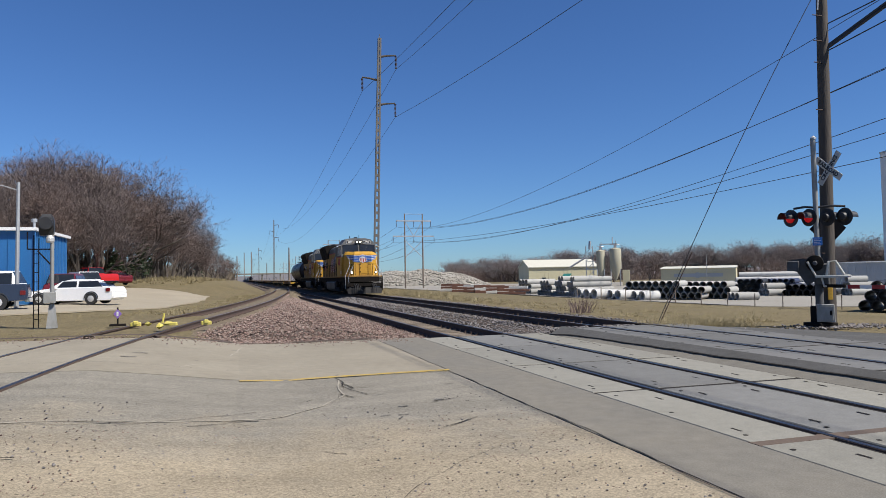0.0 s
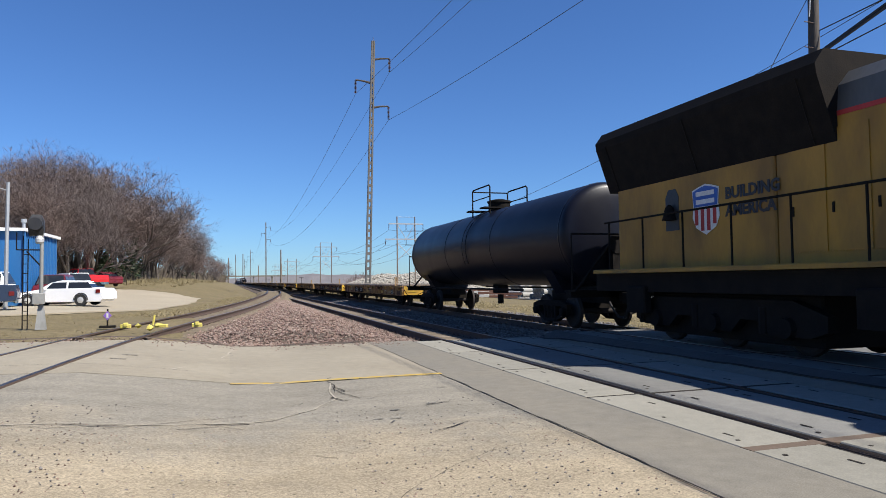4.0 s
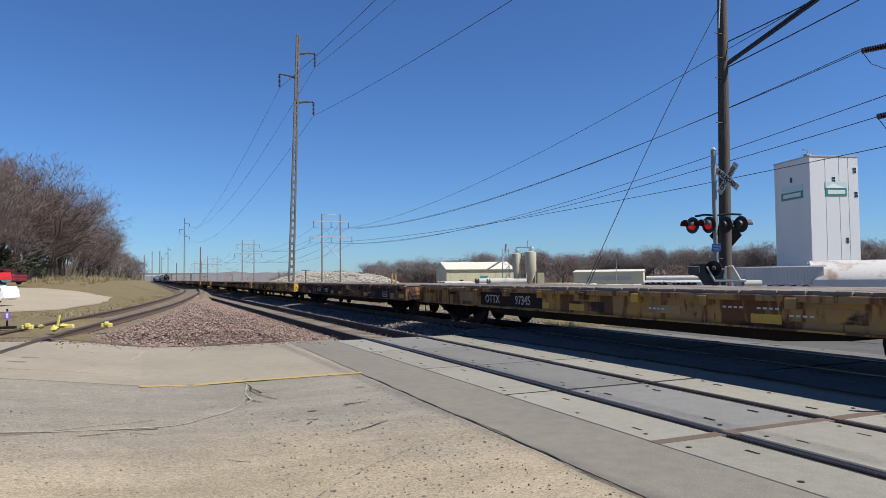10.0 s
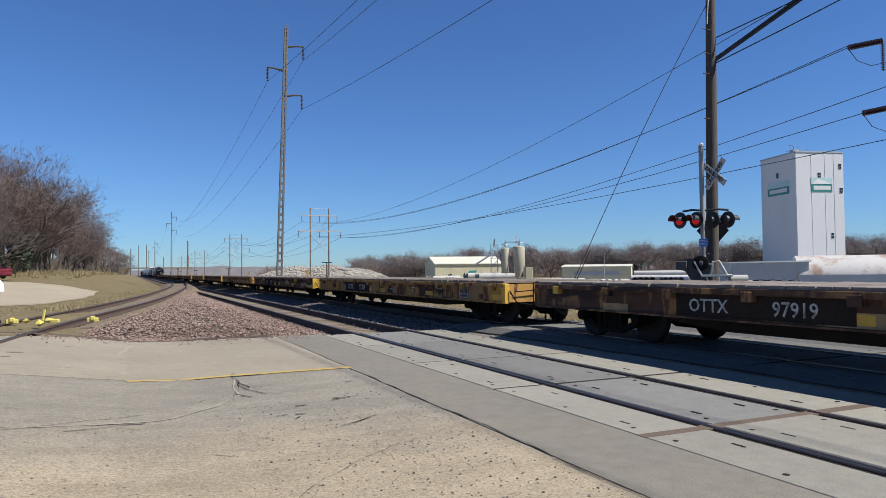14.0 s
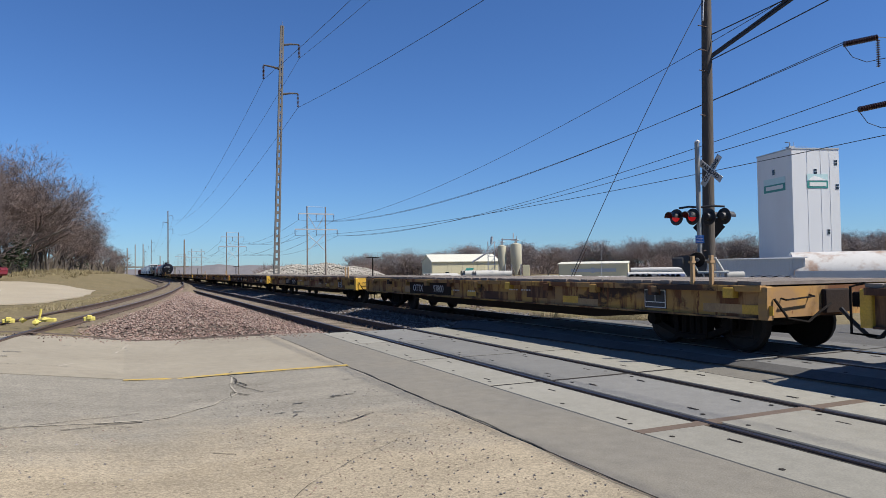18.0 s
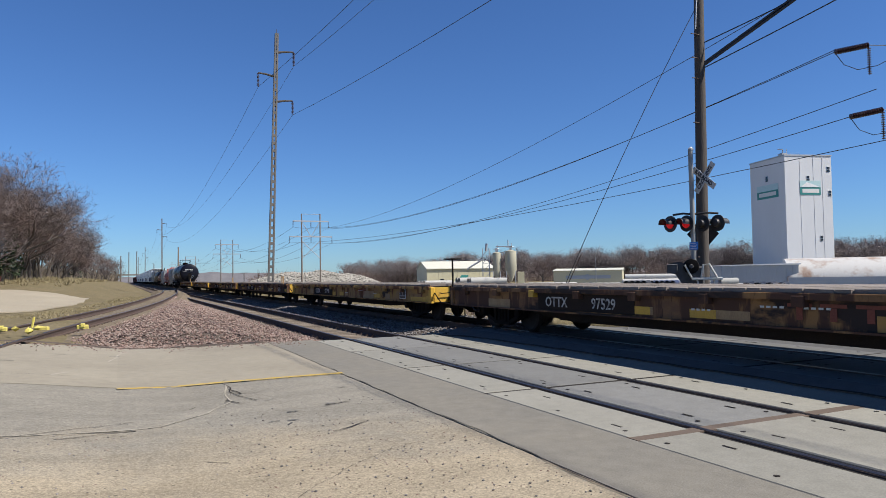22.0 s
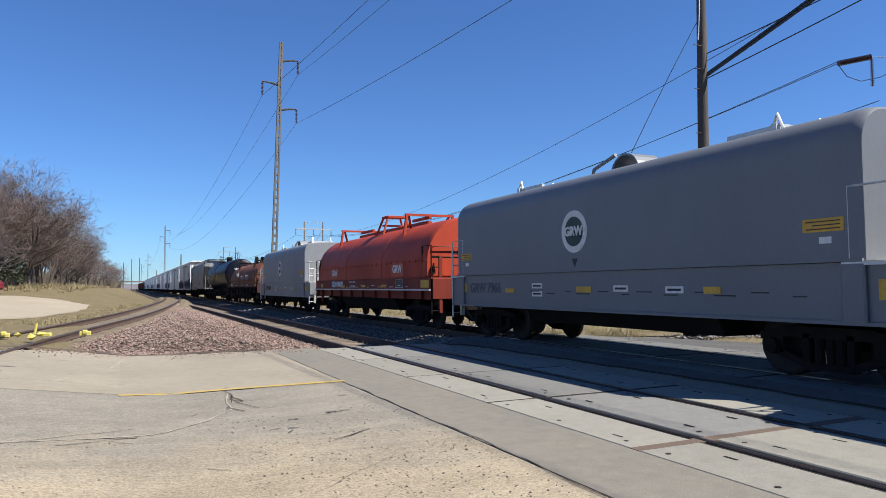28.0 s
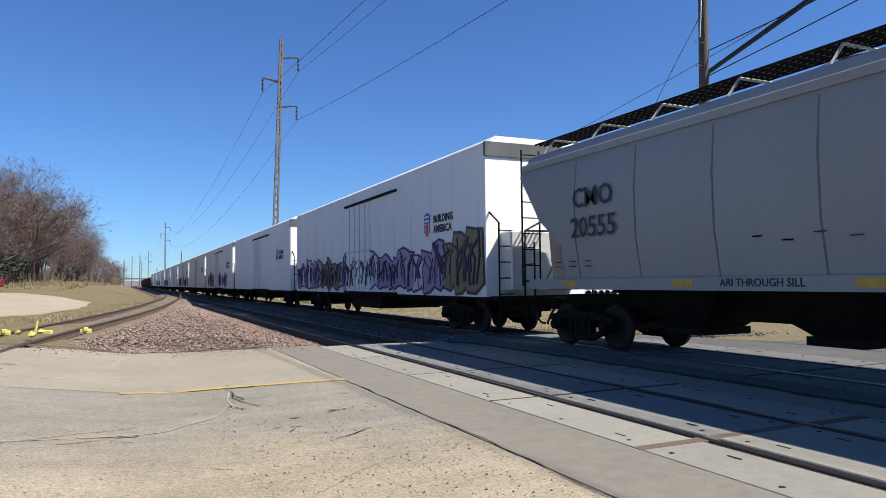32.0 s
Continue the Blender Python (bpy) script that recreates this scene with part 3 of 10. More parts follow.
        stones(loose, x, y, ground_z(x, y) - 0.002, rng.uniform(0.006, 0.015), rng)
    single("loose_chips", loose, GREY_STONE, "loose stone chips on the worn road", "chips", kind="stuff")
    soil = Geo()
    for k in range(90):
        x = -6.0 + 9.2 * k / 90
        w = 0.16 + 0.14 * noise.noise((x * 2.1, 0, 3))
        y = EDGE_Y + (0.3 * smooth(1, -6, x)) + 0.05
        soil.quad(*[(u, v, ground_z(u, v) + 0.012) for u, v in ((x, y - w), (x + 0.11, y - w), (x + 0.11, y + 0.2), (x, y + 0.2))])
    single("soil_edge", soil, CINDER, "dark soil and fines along the pavement edge", "soil", kind="structure")
    bent = Geo()
    bent.tube([(-0.28, 5.78, 0.012), (-0.2, 5.76, 0.014), (-0.12, 5.78, 0.014), (-0.09, 5.84, 0.014), (-0.13, 5.90, 0.014), (-0.2, 5.90, 0.012)], 0.012, 6)
    single("bent_metal_scrap", bent, TAR, "bent dark piece of scrap on the road", "scrap")


RAIL_PROFILE = [(-0.07, -0.18), (0.07, -0.18), (0.07, -0.165), (0.012, -0.145), (0.012, -0.045), (0.036, -0.035), (0.036, -0.004), (0.028, 0.0), (-0.028, 0.0), (-0.036, -0.004), (-0.036, -0.035), (-0.012, -0.045), (-0.012, -0.145), (-0.07, -0.165)]


def rail(parent, path):
    """A rail drawn along a path of (x, y, z of the rail head), with its bright head as a strip of its own."""
    body, head = Geo(), Geo()
    rings, top = [], []
    for i, p in enumerate(path):
        a, b = path[max(i - 1, 0)], path[min(i + 1, len(path) - 1)]
        d = Vector((b[0] - a[0], b[1] - a[1], 0)).normalized()
        s = Vector((d.y, -d.x, 0))
        rings.append([Vector(p) + s * u + Vector((0, 0, w - 0.002)) for u, w in RAIL_PROFILE])
        top.append([Vector(p) + s * u + Vector((0, 0, w)) for u, w in ((-0.03, -0.0015), (0.03, -0.0015), (0.03, 0.001), (-0.03, 0.001))])
    body.loft(rings)
    head.loft(top)
    ob = part("rail", body, RAIL_SIDE, parent)
    part("rail_head", head, RAIL_TOP, ob, "polished steel running surface")


def build_track(name, label, centre, z, y0, y1, tie_from, tie_to, step=4.0, gauge=1.505):
    track = thing(name, label, "railway track", kind="structure")
    ys = []
    y = y0
    while y < y1:
        ys.append(y)
        y += step if y < 150 else 40
    ys.append(y1)
    for side in (-1, 1):
        rail(track, [(centre(q) + side * gauge / 2, q, z) for q in ys])
    return track


TIE = Geo().box(-1.3, 1.3, -0.115, 0.115, -0.17, 0.0, 0.012).mesh("tie", TIE_WOOD)
SPIKE = Geo().box(-0.16, 0.16, -0.09, 0.09, 0, 0.02).box(-0.13, -0.09, -0.05, -0.01, 0.02, 0.06).box(0.09, 0.13, 0.01, 0.05, 0.02, 0.06).mesh("tie_plate", RAIL_SIDE)


def lay_ties(track, centre, z, y0, y1, plates_to=40):
    y, k = y0, 0
    while y < y1 and k < 280:
        c = centre(y)
        turn = math.degrees(math.atan2(-(centre(y + 0.5) - centre(y - 0.5)), 1))
        t = part("tie", TIE, None, track, at=pose(c + random.uniform(-0.03, 0.03), y, z - 0.185, 0, 0, turn + random.uniform(-0.8, 0.8)))
        if y < plates_to:
            for s in (-1, 1):
                part("tie_plate", SPIKE, None, t, at=pose(s * 0.7525, 0, 0.002))
        y += 0.52 + random.uniform(-0.02, 0.02)
        k += 1


SIDING_DIRT = mat("tan_track_dirt", (0.190, 0.154, 0.105), 1.0, spot=(0.121, 0.096, 0.069), amount=0.8, scale=1.2, grain=30, bump=0.6, world_space=True, speck=0.4, mid=0.2, gloss=0.1)


def build_tracks():
    near = build_track("near_track", "straight railway track set in the crossing panels", lambda y: NEAR_X, 0.0, -40, 1200, EDGE_Y, 120)
    main = build_track("main_track", "straight main railway track carrying the train", lambda y: MAIN_X, MAIN_Z, -120, 1200, EDGE_Y, 120)
    spur = build_track("siding_track", "rusty siding track curving away over the road", spur_soft, 0.345, -20, 100, EDGE_Y, 80, 2.0)
    lay_ties(near, lambda y: NEAR_X, 0.0, EDGE_Y + 0.35, 120)
    lay_ties(main, lambda y: MAIN_X, MAIN_Z, EDGE_Y - 0.2, 110)
    lay_ties(spur, spur_soft, 0.29, EDGE_Y + 1.0, 42)
    bed = Geo()
    for x0, x1, z in ((NEAR_X - 1.9, NEAR_X + 1.75, -0.24), (MAIN_X - 1.9, MAIN_X + 2.2, MAIN_Z - 0.24)):
        prof = [(x0 - 0.6, z - 0.35), (x1 + 0.6, z - 0.35), (x1, z), (x0, z)]
        bed.prism(prof, EDGE_Y + 0.02, 900)
    rings = []
    y = EDGE_Y + 0.25
    while y < 108:
        c = spur_soft(y)
        rings.append([(c - 2.1, y, ground_z(c - 2.1, y) - 0.15), (c - 1.35, y, 0.15), (c + 1.35, y, 0.15), (c + 2.0, y, min(ground_z(c + 2.0, y), 0.1) - 0.15)])
        y += 1.5
    single("siding_bed", Geo().loft(rings), SIDING_DIRT, "tan dirt and fines between the siding rails", "track bed", kind="structure")
    single("ballast_bed", bed, CINDER, "fine dark ballast bed under the tracks", "ballast", kind="structure")


def build_panels():
    """Concrete panels that fill the crossing, a row outside each rail and one between them."""
    near = thing("crossing_surface", "concrete crossing panels fitted between the near rails", "crossing surface", kind="structure")
    main = thing("crossing_surface", "concrete crossing panels fitted between the main rails", "crossing surface", kind="structure")
    lug = Geo().box(-0.075, 0.075, -0.014, 0.014, 0, 0.003).mesh("lifting_slot", TAR)
    hole = Geo().lathe([(0.026, 0), (0.026, 0.003)], n=8).mesh("bolt_hole", TAR)
    seams = [-9.4, -6.5, -3.55, -0.6, 2.3, 5.2, 8.11, 11.02, 14.08, 17.0]
    for top, cx, who, shift in ((0.0, NEAR_X, near, 0), (MAIN_Z, MAIN_X, main, 1.1)):
        rows = [(cx - 1.61, cx - 0.86), (cx - 0.63, cx + 0.63), (cx + 0.86, cx + 1.68)]
        for a, b in zip(seams, seams[1:]):
            a, b = a - shift * 0.6, b - shift * 0.6
            for r, (x0, x1) in enumerate(rows):
                newer = (b < 5.3 or r != 1) and cx == NEAR_X
                g = Geo().box(x0, x1, a + 0.045, b - 0.045, top - 0.16, top - 0.006 + random.uniform(-0.004, 0.004), 0.012)
                p = part("panel", g, PANEL_OLD if cx == MAIN_X else PANEL_NEW if newer else PANEL, who)
                for u, w in ((0.3, 0.2), (0.7, 0.8)) if r != 1 else ((0.2, 0.2), (0.8, 0.2), (0.2, 0.8), (0.8, 0.8)):
                    px, py = x0 + (x1 - x0) * u, a + (b - a) * w + random.uniform(-0.1, 0.1)
                    part("lifting_slot", lug, None, p, at=pose(px, py, top - 0.004, 0, 0, 90 if r != 1 else 90))
                for w in ((0.1, 0.5, 0.9) if r != 1 else (0.1, 0.9)):
                    for u in ((0.2,) if r == 0 else (0.8,) if r == 2 else (0.1, 0.9)):
                        part("bolt_hole", hole, None, p, at=pose(x0 + (x1 - x0) * u, a + (b - a) * w, top - 0.004))
        fill = Geo()
        for s in (-0.7525, 0.7525):
            fill.box(cx + s - 0.115, cx + s - 0.045, -14, 17, top - 0.16, top - 0.02)
            fill.box(cx + s + 0.045, cx + s + 0.115, -14, 17, top - 0.16, top - 0.02)
        part("flangeway_filler", fill, TAR, who, "black rubber flangeway filler")
        joint = Geo()
        for q in seams:
            q -= shift * 0.6
            joint.box(cx - 1.61, cx + 1.68, q - 0.05, q + 0.05, top - 0.16, top - 0.012)
        joint.box(cx - 0.83, cx - 0.10, -14, 17, top - 0.20, top - 0.10)
        part("joint", joint, TAR, who, "dark joint between panels")
        rust = Geo().box(cx - 1.62, cx + 1.69, 5.12 - shift * 0.6, 5.28 - shift * 0.6, top - 0.1, top - 0.004)
        part("joint_filler", rust, RUSTY_GAP, who, "rusty brown joint filler")


STONES = []
for k in range(14):
    rng = random.Random(k)
    pts = [(1, 0, 0), (-1, 0, 0), (0, 1, 0), (0, -1, 0), (0, 0, 1), (0, 0, -1), (.6, .6, .5), (-.6, -.55, .5)]
    bm = bmesh.new()
    for p in pts:
        bm.verts.new(Vector(p) * rng.uniform(0.7, 1.15))
    h = bmesh.ops.convex_hull(bm, input=bm.verts)
    bm.verts.index_update()
    used = [v for v in bm.verts if v.link_faces]
    ix = {v: i for i, v in enumerate(used)}
    STONES.append(([v.co.copy() for v in used], [tuple(ix[v] for v in f.verts) for f in bm.faces]))
    bm.free()


def stones(geo, x, y, z, size, rng):
    v, f = rng.choice(STONES)
    a = rng.uniform(0, 6.283)
    ca, sa = math.cos(a) * size, math.sin(a) * size
    geo.add([(x + p.x * ca - p.y * sa, y + p.x * sa + p.y * ca, z + p.z * size * 0.75) for p in v], f)


def mound_z(x, y):
    """Top of the stone wedge between the siding and the near track."""
    left, right = spur_soft(y) + 1.0, NEAR_X - 1.25
    if right <= left:
        return -0.2
    u = (x - left) / (right - left)
    return 0.16 * (1 - u) - 0.12 * u + 0.20 * math.sin(math.pi * min(max(u, 0), 1)) * smooth(EDGE_Y, EDGE_Y + 2.5, y) * smooth(70, 35, y) - 0.06


def build_ballast():
    rng = random.Random(5)
    base = Geo()
    ys = [EDGE_Y - 0.05 + 0.8 * k for k in range(95)]
    for y in ys:
        left, right = spur_soft(y) + 0.9, NEAR_X - 1.2
        for k in range(9):
            x = left + (right - left) * k / 8
            base.v.append((x, y, mound_z(x, y) - 0.02))
    for j in range(len(ys) - 1):
        base.f += [(j * 9 + i, j * 9 + i + 1, j * 9 + 10 + i, j * 9 + 9 + i) for i in range(8)]
    single("ballast_mound", base, CINDER, "bank of dark fines under the loose stones", "ballast", kind="structure")
    g = Geo()
    for k in range(22000):
        y = EDGE_Y + 46 * rng.random() ** 2.1
        left, right = spur_soft(y) + 0.85, NEAR_X - 0.95
        if right - left < 0.2:
            continue
        x = rng.uniform(left, right)
        y2 = y + 0.22 * noise.noise((x * 1.3, 2, 1)) if y < EDGE_Y + 0.6 else y
        stones(g, x, y2, mound_z(x, y) + rng.uniform(-0.01, 0.03), rng.uniform(0.016, 0.044) * (1 + (y - EDGE_Y) / 50), rng)
    single("ballast_stones", g, PINK_STONE, "loose pinkish crushed quartzite ballast stones", "ballast stones", kind="stuff")
    h = Geo()
    for k in range(7500):
        y = EDGE_Y + 40 * rng.random() ** 1.8
        x = rng.uniform(7.15, 8.9) if rng.random() < 0.6 else rng.uniform(10.9, 12.6)
        stones(h, x, y, -0.16 + 0.13 * smooth(7.6, 8.6, x) + rng.uniform(-0.01, 0.02), rng.uniform(0.02, 0.045) * (1 + (y - EDGE_Y) / 50), rng)
    for k in range(5000):
        y = EDGE_Y + 0.2 + 30 * rng.random() ** 1.8
        c = NEAR_X if rng.random() < 0.5 else MAIN_X
        x = c + rng.uniform(-1.5, 1.5)
        stones(h, x, y, (0 if c == NEAR_X else MAIN_Z) - 0.24, rng.uniform(0.015, 0.032), rng)
    for k in range(900):
        x, y = rng.uniform(7.3, 12.6), rng.gauss(17.15, 0.3)
        stones(h, x, y, ground_z(x, y) - 0.06 - 0.08 * smooth(16.9, 17.7, y) + rng.uniform(-0.02, 0.03), rng.uniform(0.03, 0.06), rng)
    for k in range(1800):
        y = EDGE_Y + 30 * rng.random() ** 1.5
        x = spur_soft(y) + rng.uniform(-1.6, 1.0)
        stones(h, x, y, 0.145, rng.uniform(0.015, 0.035), rng)
    single("grey_ballast_stones", h, GREY_STONE, "loose grey and brown ballast stones", "ballast stones", kind="stuff")
    p = Geo()
    for k in range(2600):
        x, y = rng.uniform(-5, 3.2), rng.uniform(2.0, 7.4)
        stones(p, x, y, ground_z(x, y) - 0.005, rng.uniform(0.004, 0.011), rng)
    for k in range(700):
        x, y = rng.uniform(-6, 4), EDGE_Y - abs(rng.gauss(0, 0.5))
        stones(p, x, y, ground_z(x, y) + 0.002, rng.uniform(0.008, 0.03), rng)
    single("loose_grit", p, PINK_STONE, "loose grit scattered on the road", "grit", kind="stuff")


def tufts(name, label, spots, material, seed):
    rng = random.Random(seed)
    g = Geo()
    for x, y, h, n in spots:
        z = ground_z(x, y) - 0.08
        for k in range(n * 2):
            a, r = rng.uniform(0, 6.28), 0.30 * rng.random() ** 0.5
            bx, by = x + r * math.cos(a), y + r * math.sin(a)
            lean, hh, w = rng.uniform(0.2, 0.9) * h, h * rng.uniform(0.5, 1.15), 0.004 + 0.00032 * y
            dx, dy = math.cos(a) * lean, math.sin(a) * lean
            g.add([(bx - w, by, z), (bx + w, by, z), (bx + dx, by + dy, z + hh)], [(0, 1, 2)])
    single(name, g, material, label, "grass", kind="stuff")


build_ground()
build_pavement()
build_tracks()
build_ballast()


# ---- the train ----
def paint(name, c, spot, amount=0.5, scale=1.2, streak=3.0, rough=0.6, thresh=0.5, soft=0.15):
    return mat(name, c, rough, 0.0, spot=spot, amount=amount, scale=scale, grain=18, bump=0.03, streak=streak, thresh=thresh, soft=soft, speck=0.05)


YELLOW = paint("armour_yellow_paint", (0.53, 0.28, 0.016), (0.33, 0.17, 0.024), 0.7)
LOCO_GREY = paint("harbour_grey_paint", (0.085, 0.088, 0.09), (0.04, 0.04, 0.04), 0.7)
YELLOW_DIRTY = paint("sooty_yellow_paint", (0.37, 0.193, 0.018), (0.16, 0.086, 0.020), 0.85, 0.9, 2.5, 0.65)
RED_STRIPE = paint("red_stripe_paint", (0.40, 0.022, 0.02), (0.2, 0.02, 0.015))
BLUE_WING = paint("blue_emblem_paint", (0.03, 0.10, 0.36), (0.02, 0.06, 0.2), 0.2)
DECK_WOOD = mat("weathered_deck_planks", (0.22, 0.185, 0.155), 0.95, spot=(0.12, 0.10, 0.085), amount=0.7, scale=2, grain=30, bump=0.5, vary=0.15)


def rusty(name, coat, faded, rust, dark, cover):
    """Old freight-car paint: patches of coat and faded coat, rust in runs down the side, black grime; each part differs."""
    m = bpy.data.materials.new(name)
    m.use_nodes = True
    nt = m.node_tree
    N, L = nt.nodes.new, nt.links.new
    b = nt.nodes["Principled BSDF"]
    info, off, add = N("ShaderNodeObjectInfo"), N("ShaderNodeVectorMath"), N("ShaderNodeVectorMath")
    off.operation, add.operation = "SCALE", "ADD"
    off.inputs[0].default_value = (31.0, 57.0, 13.0)
    L(info.outputs["Random"], off.inputs["Scale"])
    L(N("ShaderNodeTexCoord").outputs["Object"], add.inputs[0])
    L(off.outputs[0], add.inputs[1])
    color = None
    layers = ((faded, (0.8, 0.55, 1.2), 1.0, 0.42, 0.56), (rust, (1.2, 1.9, 0.42), 1.0, cover, cover + 0.07), (dark, (0.5, 0.38, 0.9), 1.0, cover + 0.08, cover + 0.13), (rust, (5.0, 7.0, 2.2), 1.0, 0.60, 0.66))
    for tint, sc, top, lo, hi in layers:
        mp, n, r, mix = N("ShaderNodeMapping"), N("ShaderNodeTexNoise"), N("ShaderNodeMapRange"), N("ShaderNodeMix")
        mp.inputs["Scale"].default_value = sc
        L(add.outputs[0], mp.inputs["Vector"])
        n.inputs["Scale"].default_value, n.inputs["Detail"].default_value, n.inputs["Roughness"].default_value = 1.0, 6, 0.62
        L(mp.outputs[0], n.inputs["Vector"])
        r.inputs["From Min"].default_value, r.inputs["From Max"].default_value, r.inputs["To Max"].default_value = lo, hi, top
        L(n.outputs["Fac"], r.inputs["Value"])
        mix.data_type = "RGBA"
        if color is None:
            mix.inputs["A"].default_value = (*coat, 1)
        else:
            L(color, mix.inputs["A"])
        mix.inputs["B"].default_value = (*tint, 1)
        L(r.outputs[0], mix.inputs["Factor"])
        color = mix.outputs["Result"]
    L(color, b.inputs["Base Color"])
    b.inputs["Roughness"].default_value, b.inputs["Specular IOR Level"].default_value = 0.82, 0.15
    bp, nb = N("ShaderNodeBump"), N("ShaderNodeTexNoise")
    nb.inputs["Scale"].default_value = 22
    L(add.outputs[0], nb.inputs["Vector"])
    bp.inputs["Strength"].default_value, bp.inputs["Distance"].default_value = 0.15, 0.02
    L(nb.outputs["Fac"], bp.inputs["Height"])
    L(bp.outputs[0], b.inputs["Normal"])
    return m


FLAT_YELLOW = rusty("rusting_yellow_flatcar_paint", (0.40, 0.225, 0.065), (0.30, 0.18, 0.085), (0.14, 0.062, 0.03), (0.055, 0.036, 0.028), 0.50)
FLAT_RUST = rusty("rust_stained_yellow_flatcar_paint", (0.27, 0.145, 0.06), (0.16, 0.088, 0.052), (0.085, 0.045, 0.031), (0.040, 0.029, 0.025), 0.45)
FLAT_DARK = mat("dark_flatcar_sill_paint", (0.024, 0.019, 0.017), 0.88, spot=(0.05, 0.032, 0.022), amount=0.6, scale=1.2, gloss=0.1)
PATCH = mat("fresh_yellow_patch", (0.60, 0.35, 0.03), 0.6, spot=(0.38, 0.22, 0.05), amount=0.6, scale=3)
TAN_PATCH = mat("faded_ochre_patch", (0.38, 0.255, 0.12), 0.75, spot=(0.22, 0.13, 0.07), amount=0.8, scale=2.2, streak=2)
TANK_BLACK = paint("black_tank_paint", (0.006, 0.0068, 0.013), (0.011, 0.012, 0.017), 0.5, 0.7, 2, 0.38)
TANK_BLACK.node_tree.nodes["Principled BSDF"].inputs["Specular IOR Level"].default_value = 0.2
COIL_GREY = paint("grey_car_paint", (0.142, 0.152, 0.167), (0.114, 0.120, 0.127), 0.5, 0.35, 2, 0.5)
COIL_PALE = paint("pale_grey_car_paint", (0.215, 0.225, 0.232), (0.17, 0.176, 0.18), 0.5, 0.35, 2, 0.5)
COIL_RED = paint("orange_red_car_paint", (0.40, 0.052, 0.022), (0.22, 0.035, 0.02), 0.6, 0.9, 3, 0.55)
COIL_MAROON = paint("dark_red_sill_paint", (0.19, 0.03, 0.018), (0.10, 0.02, 0.014), 0.6, 0.9, 3, 0.6)
COIL_BROWN = paint("faded_brown_car_paint", (0.235, 0.088, 0.042), (0.115, 0.045, 0.028), 0.85, 0.45, 1.2, 0.7)
SILL_BROWN = paint("dark_maroon_sill_paint", (0.095, 0.034, 0.028), (0.05, 0.022, 0.02), 0.7, 0.7, 2, 0.7)
for m_ in (COIL_RED, COIL_MAROON, COIL_BROWN, SILL_BROWN):
    m_.node_tree.nodes["Principled BSDF"].inputs["Specular IOR Level"].default_value = 0.2
HOPPER_GREY = paint("pale_grey_hopper_paint", (0.275, 0.278, 0.275), (0.21, 0.206, 0.197), 0.5, 0.4, 3, 0.55)
REEFER_WHITE = paint("white_reefer_paint", (0.72, 0.72, 0.71), (0.62, 0.61, 0.585), 0.4, 0.35, 3, 0.5)
GRAFFITI = [paint("graffiti_lilac", (0.30, 0.25, 0.38), (0.2, 0.15, 0.27)), paint("graffiti_black", (0.03, 0.025, 0.05), (0.06, 0.05, 0.1)), paint("graffiti_olive", (0.20, 0.165, 0.07), (0.12, 0.10, 0.05)), paint("graffiti_pale", (0.55, 0.55, 0.6), (0.4, 0.38, 0.45))]
CONTAINER_RED = paint("red_container_paint", (0.30, 0.05, 0.035), (0.18, 0.04, 0.03))
CONTAINER_BLUE = paint("blue_container_paint", (0.05, 0.10, 0.24), (0.04, 0.07, 0.15))
DARK_CAR = paint("dark_freight_car_paint", (0.07, 0.05, 0.045), (0.04, 0.035, 0.03))

CARS = []  # (thing, metres behind the locomotive's front coupler)


def make_wheelset():
    w = Geo()
    for s in (-1, 1):
        w.lathe([(0.13, s * 0.76), (0.2, s * 0.775), (0.40, s * 0.775), (0.475, s * 0.72), (0.455, s * 0.81), (0.40, s * 0.835), (0.36, s * 0.815), (0.18, s * 0.82), (0.13, s * 0.84)], axis="x", n=20)
    w.tube([(-1.02, 0, 0), (1.02, 0, 0)], 0.075, 8)
    return w.mesh("wheelset", WHEEL_STEEL, 0.6)


WHEELSET = make_wheelset()


def make_side_frame():
    g = Geo()
    g.prism([(-1.10, 0.66), (-1.10, 0.54), (-0.70, 0.60), (0.70, 0.60), (1.10, 0.54), (1.10, 0.66), (0.60, 0.76), (-0.60, 0.76)], -0.08, 0.08, "x")
    g.box(-0.10, 0.10, -0.36, 0.36, 0.16, 0.25, 0.02)
    for s in (-1, 1):
        g.prism([(s * 0.34, 0.17), (s * 1.02, 0.40), (s * 1.02, 0.52), (s * 0.34, 0.27)], -0.07, 0.07, "x")
        g.prism([(s * 0.28, 0.2), (s * 0.38, 0.2), (s * 0.38, 0.66), (s * 0.28, 0.66)], -0.08, 0.08, "x")
        g.prism([(s * 0.72, 0.36), (s * 1.04, 0.36), (s * 1.06, 0.62), (s * 0.72, 0.62)], -0.07, 0.07, "x")
        g.lathe([(0.05, -0.17), (0.11, -0.16), (0.13, -0.05), (0.13, 0.08)], (0, s * 0.865, 0.46), "x", 10)
    for s in (-0.16, 0.0, 0.16):
        g.tube([(0.02 * (s == 0) - 0.02, s, 0.24), (0.02 * (s == 0) - 0.02, s, 0.60)], 0.07, 8)
    return g.mesh("side_frame", GRIME, 0.5)


SIDE_FRAME = make_side_frame()


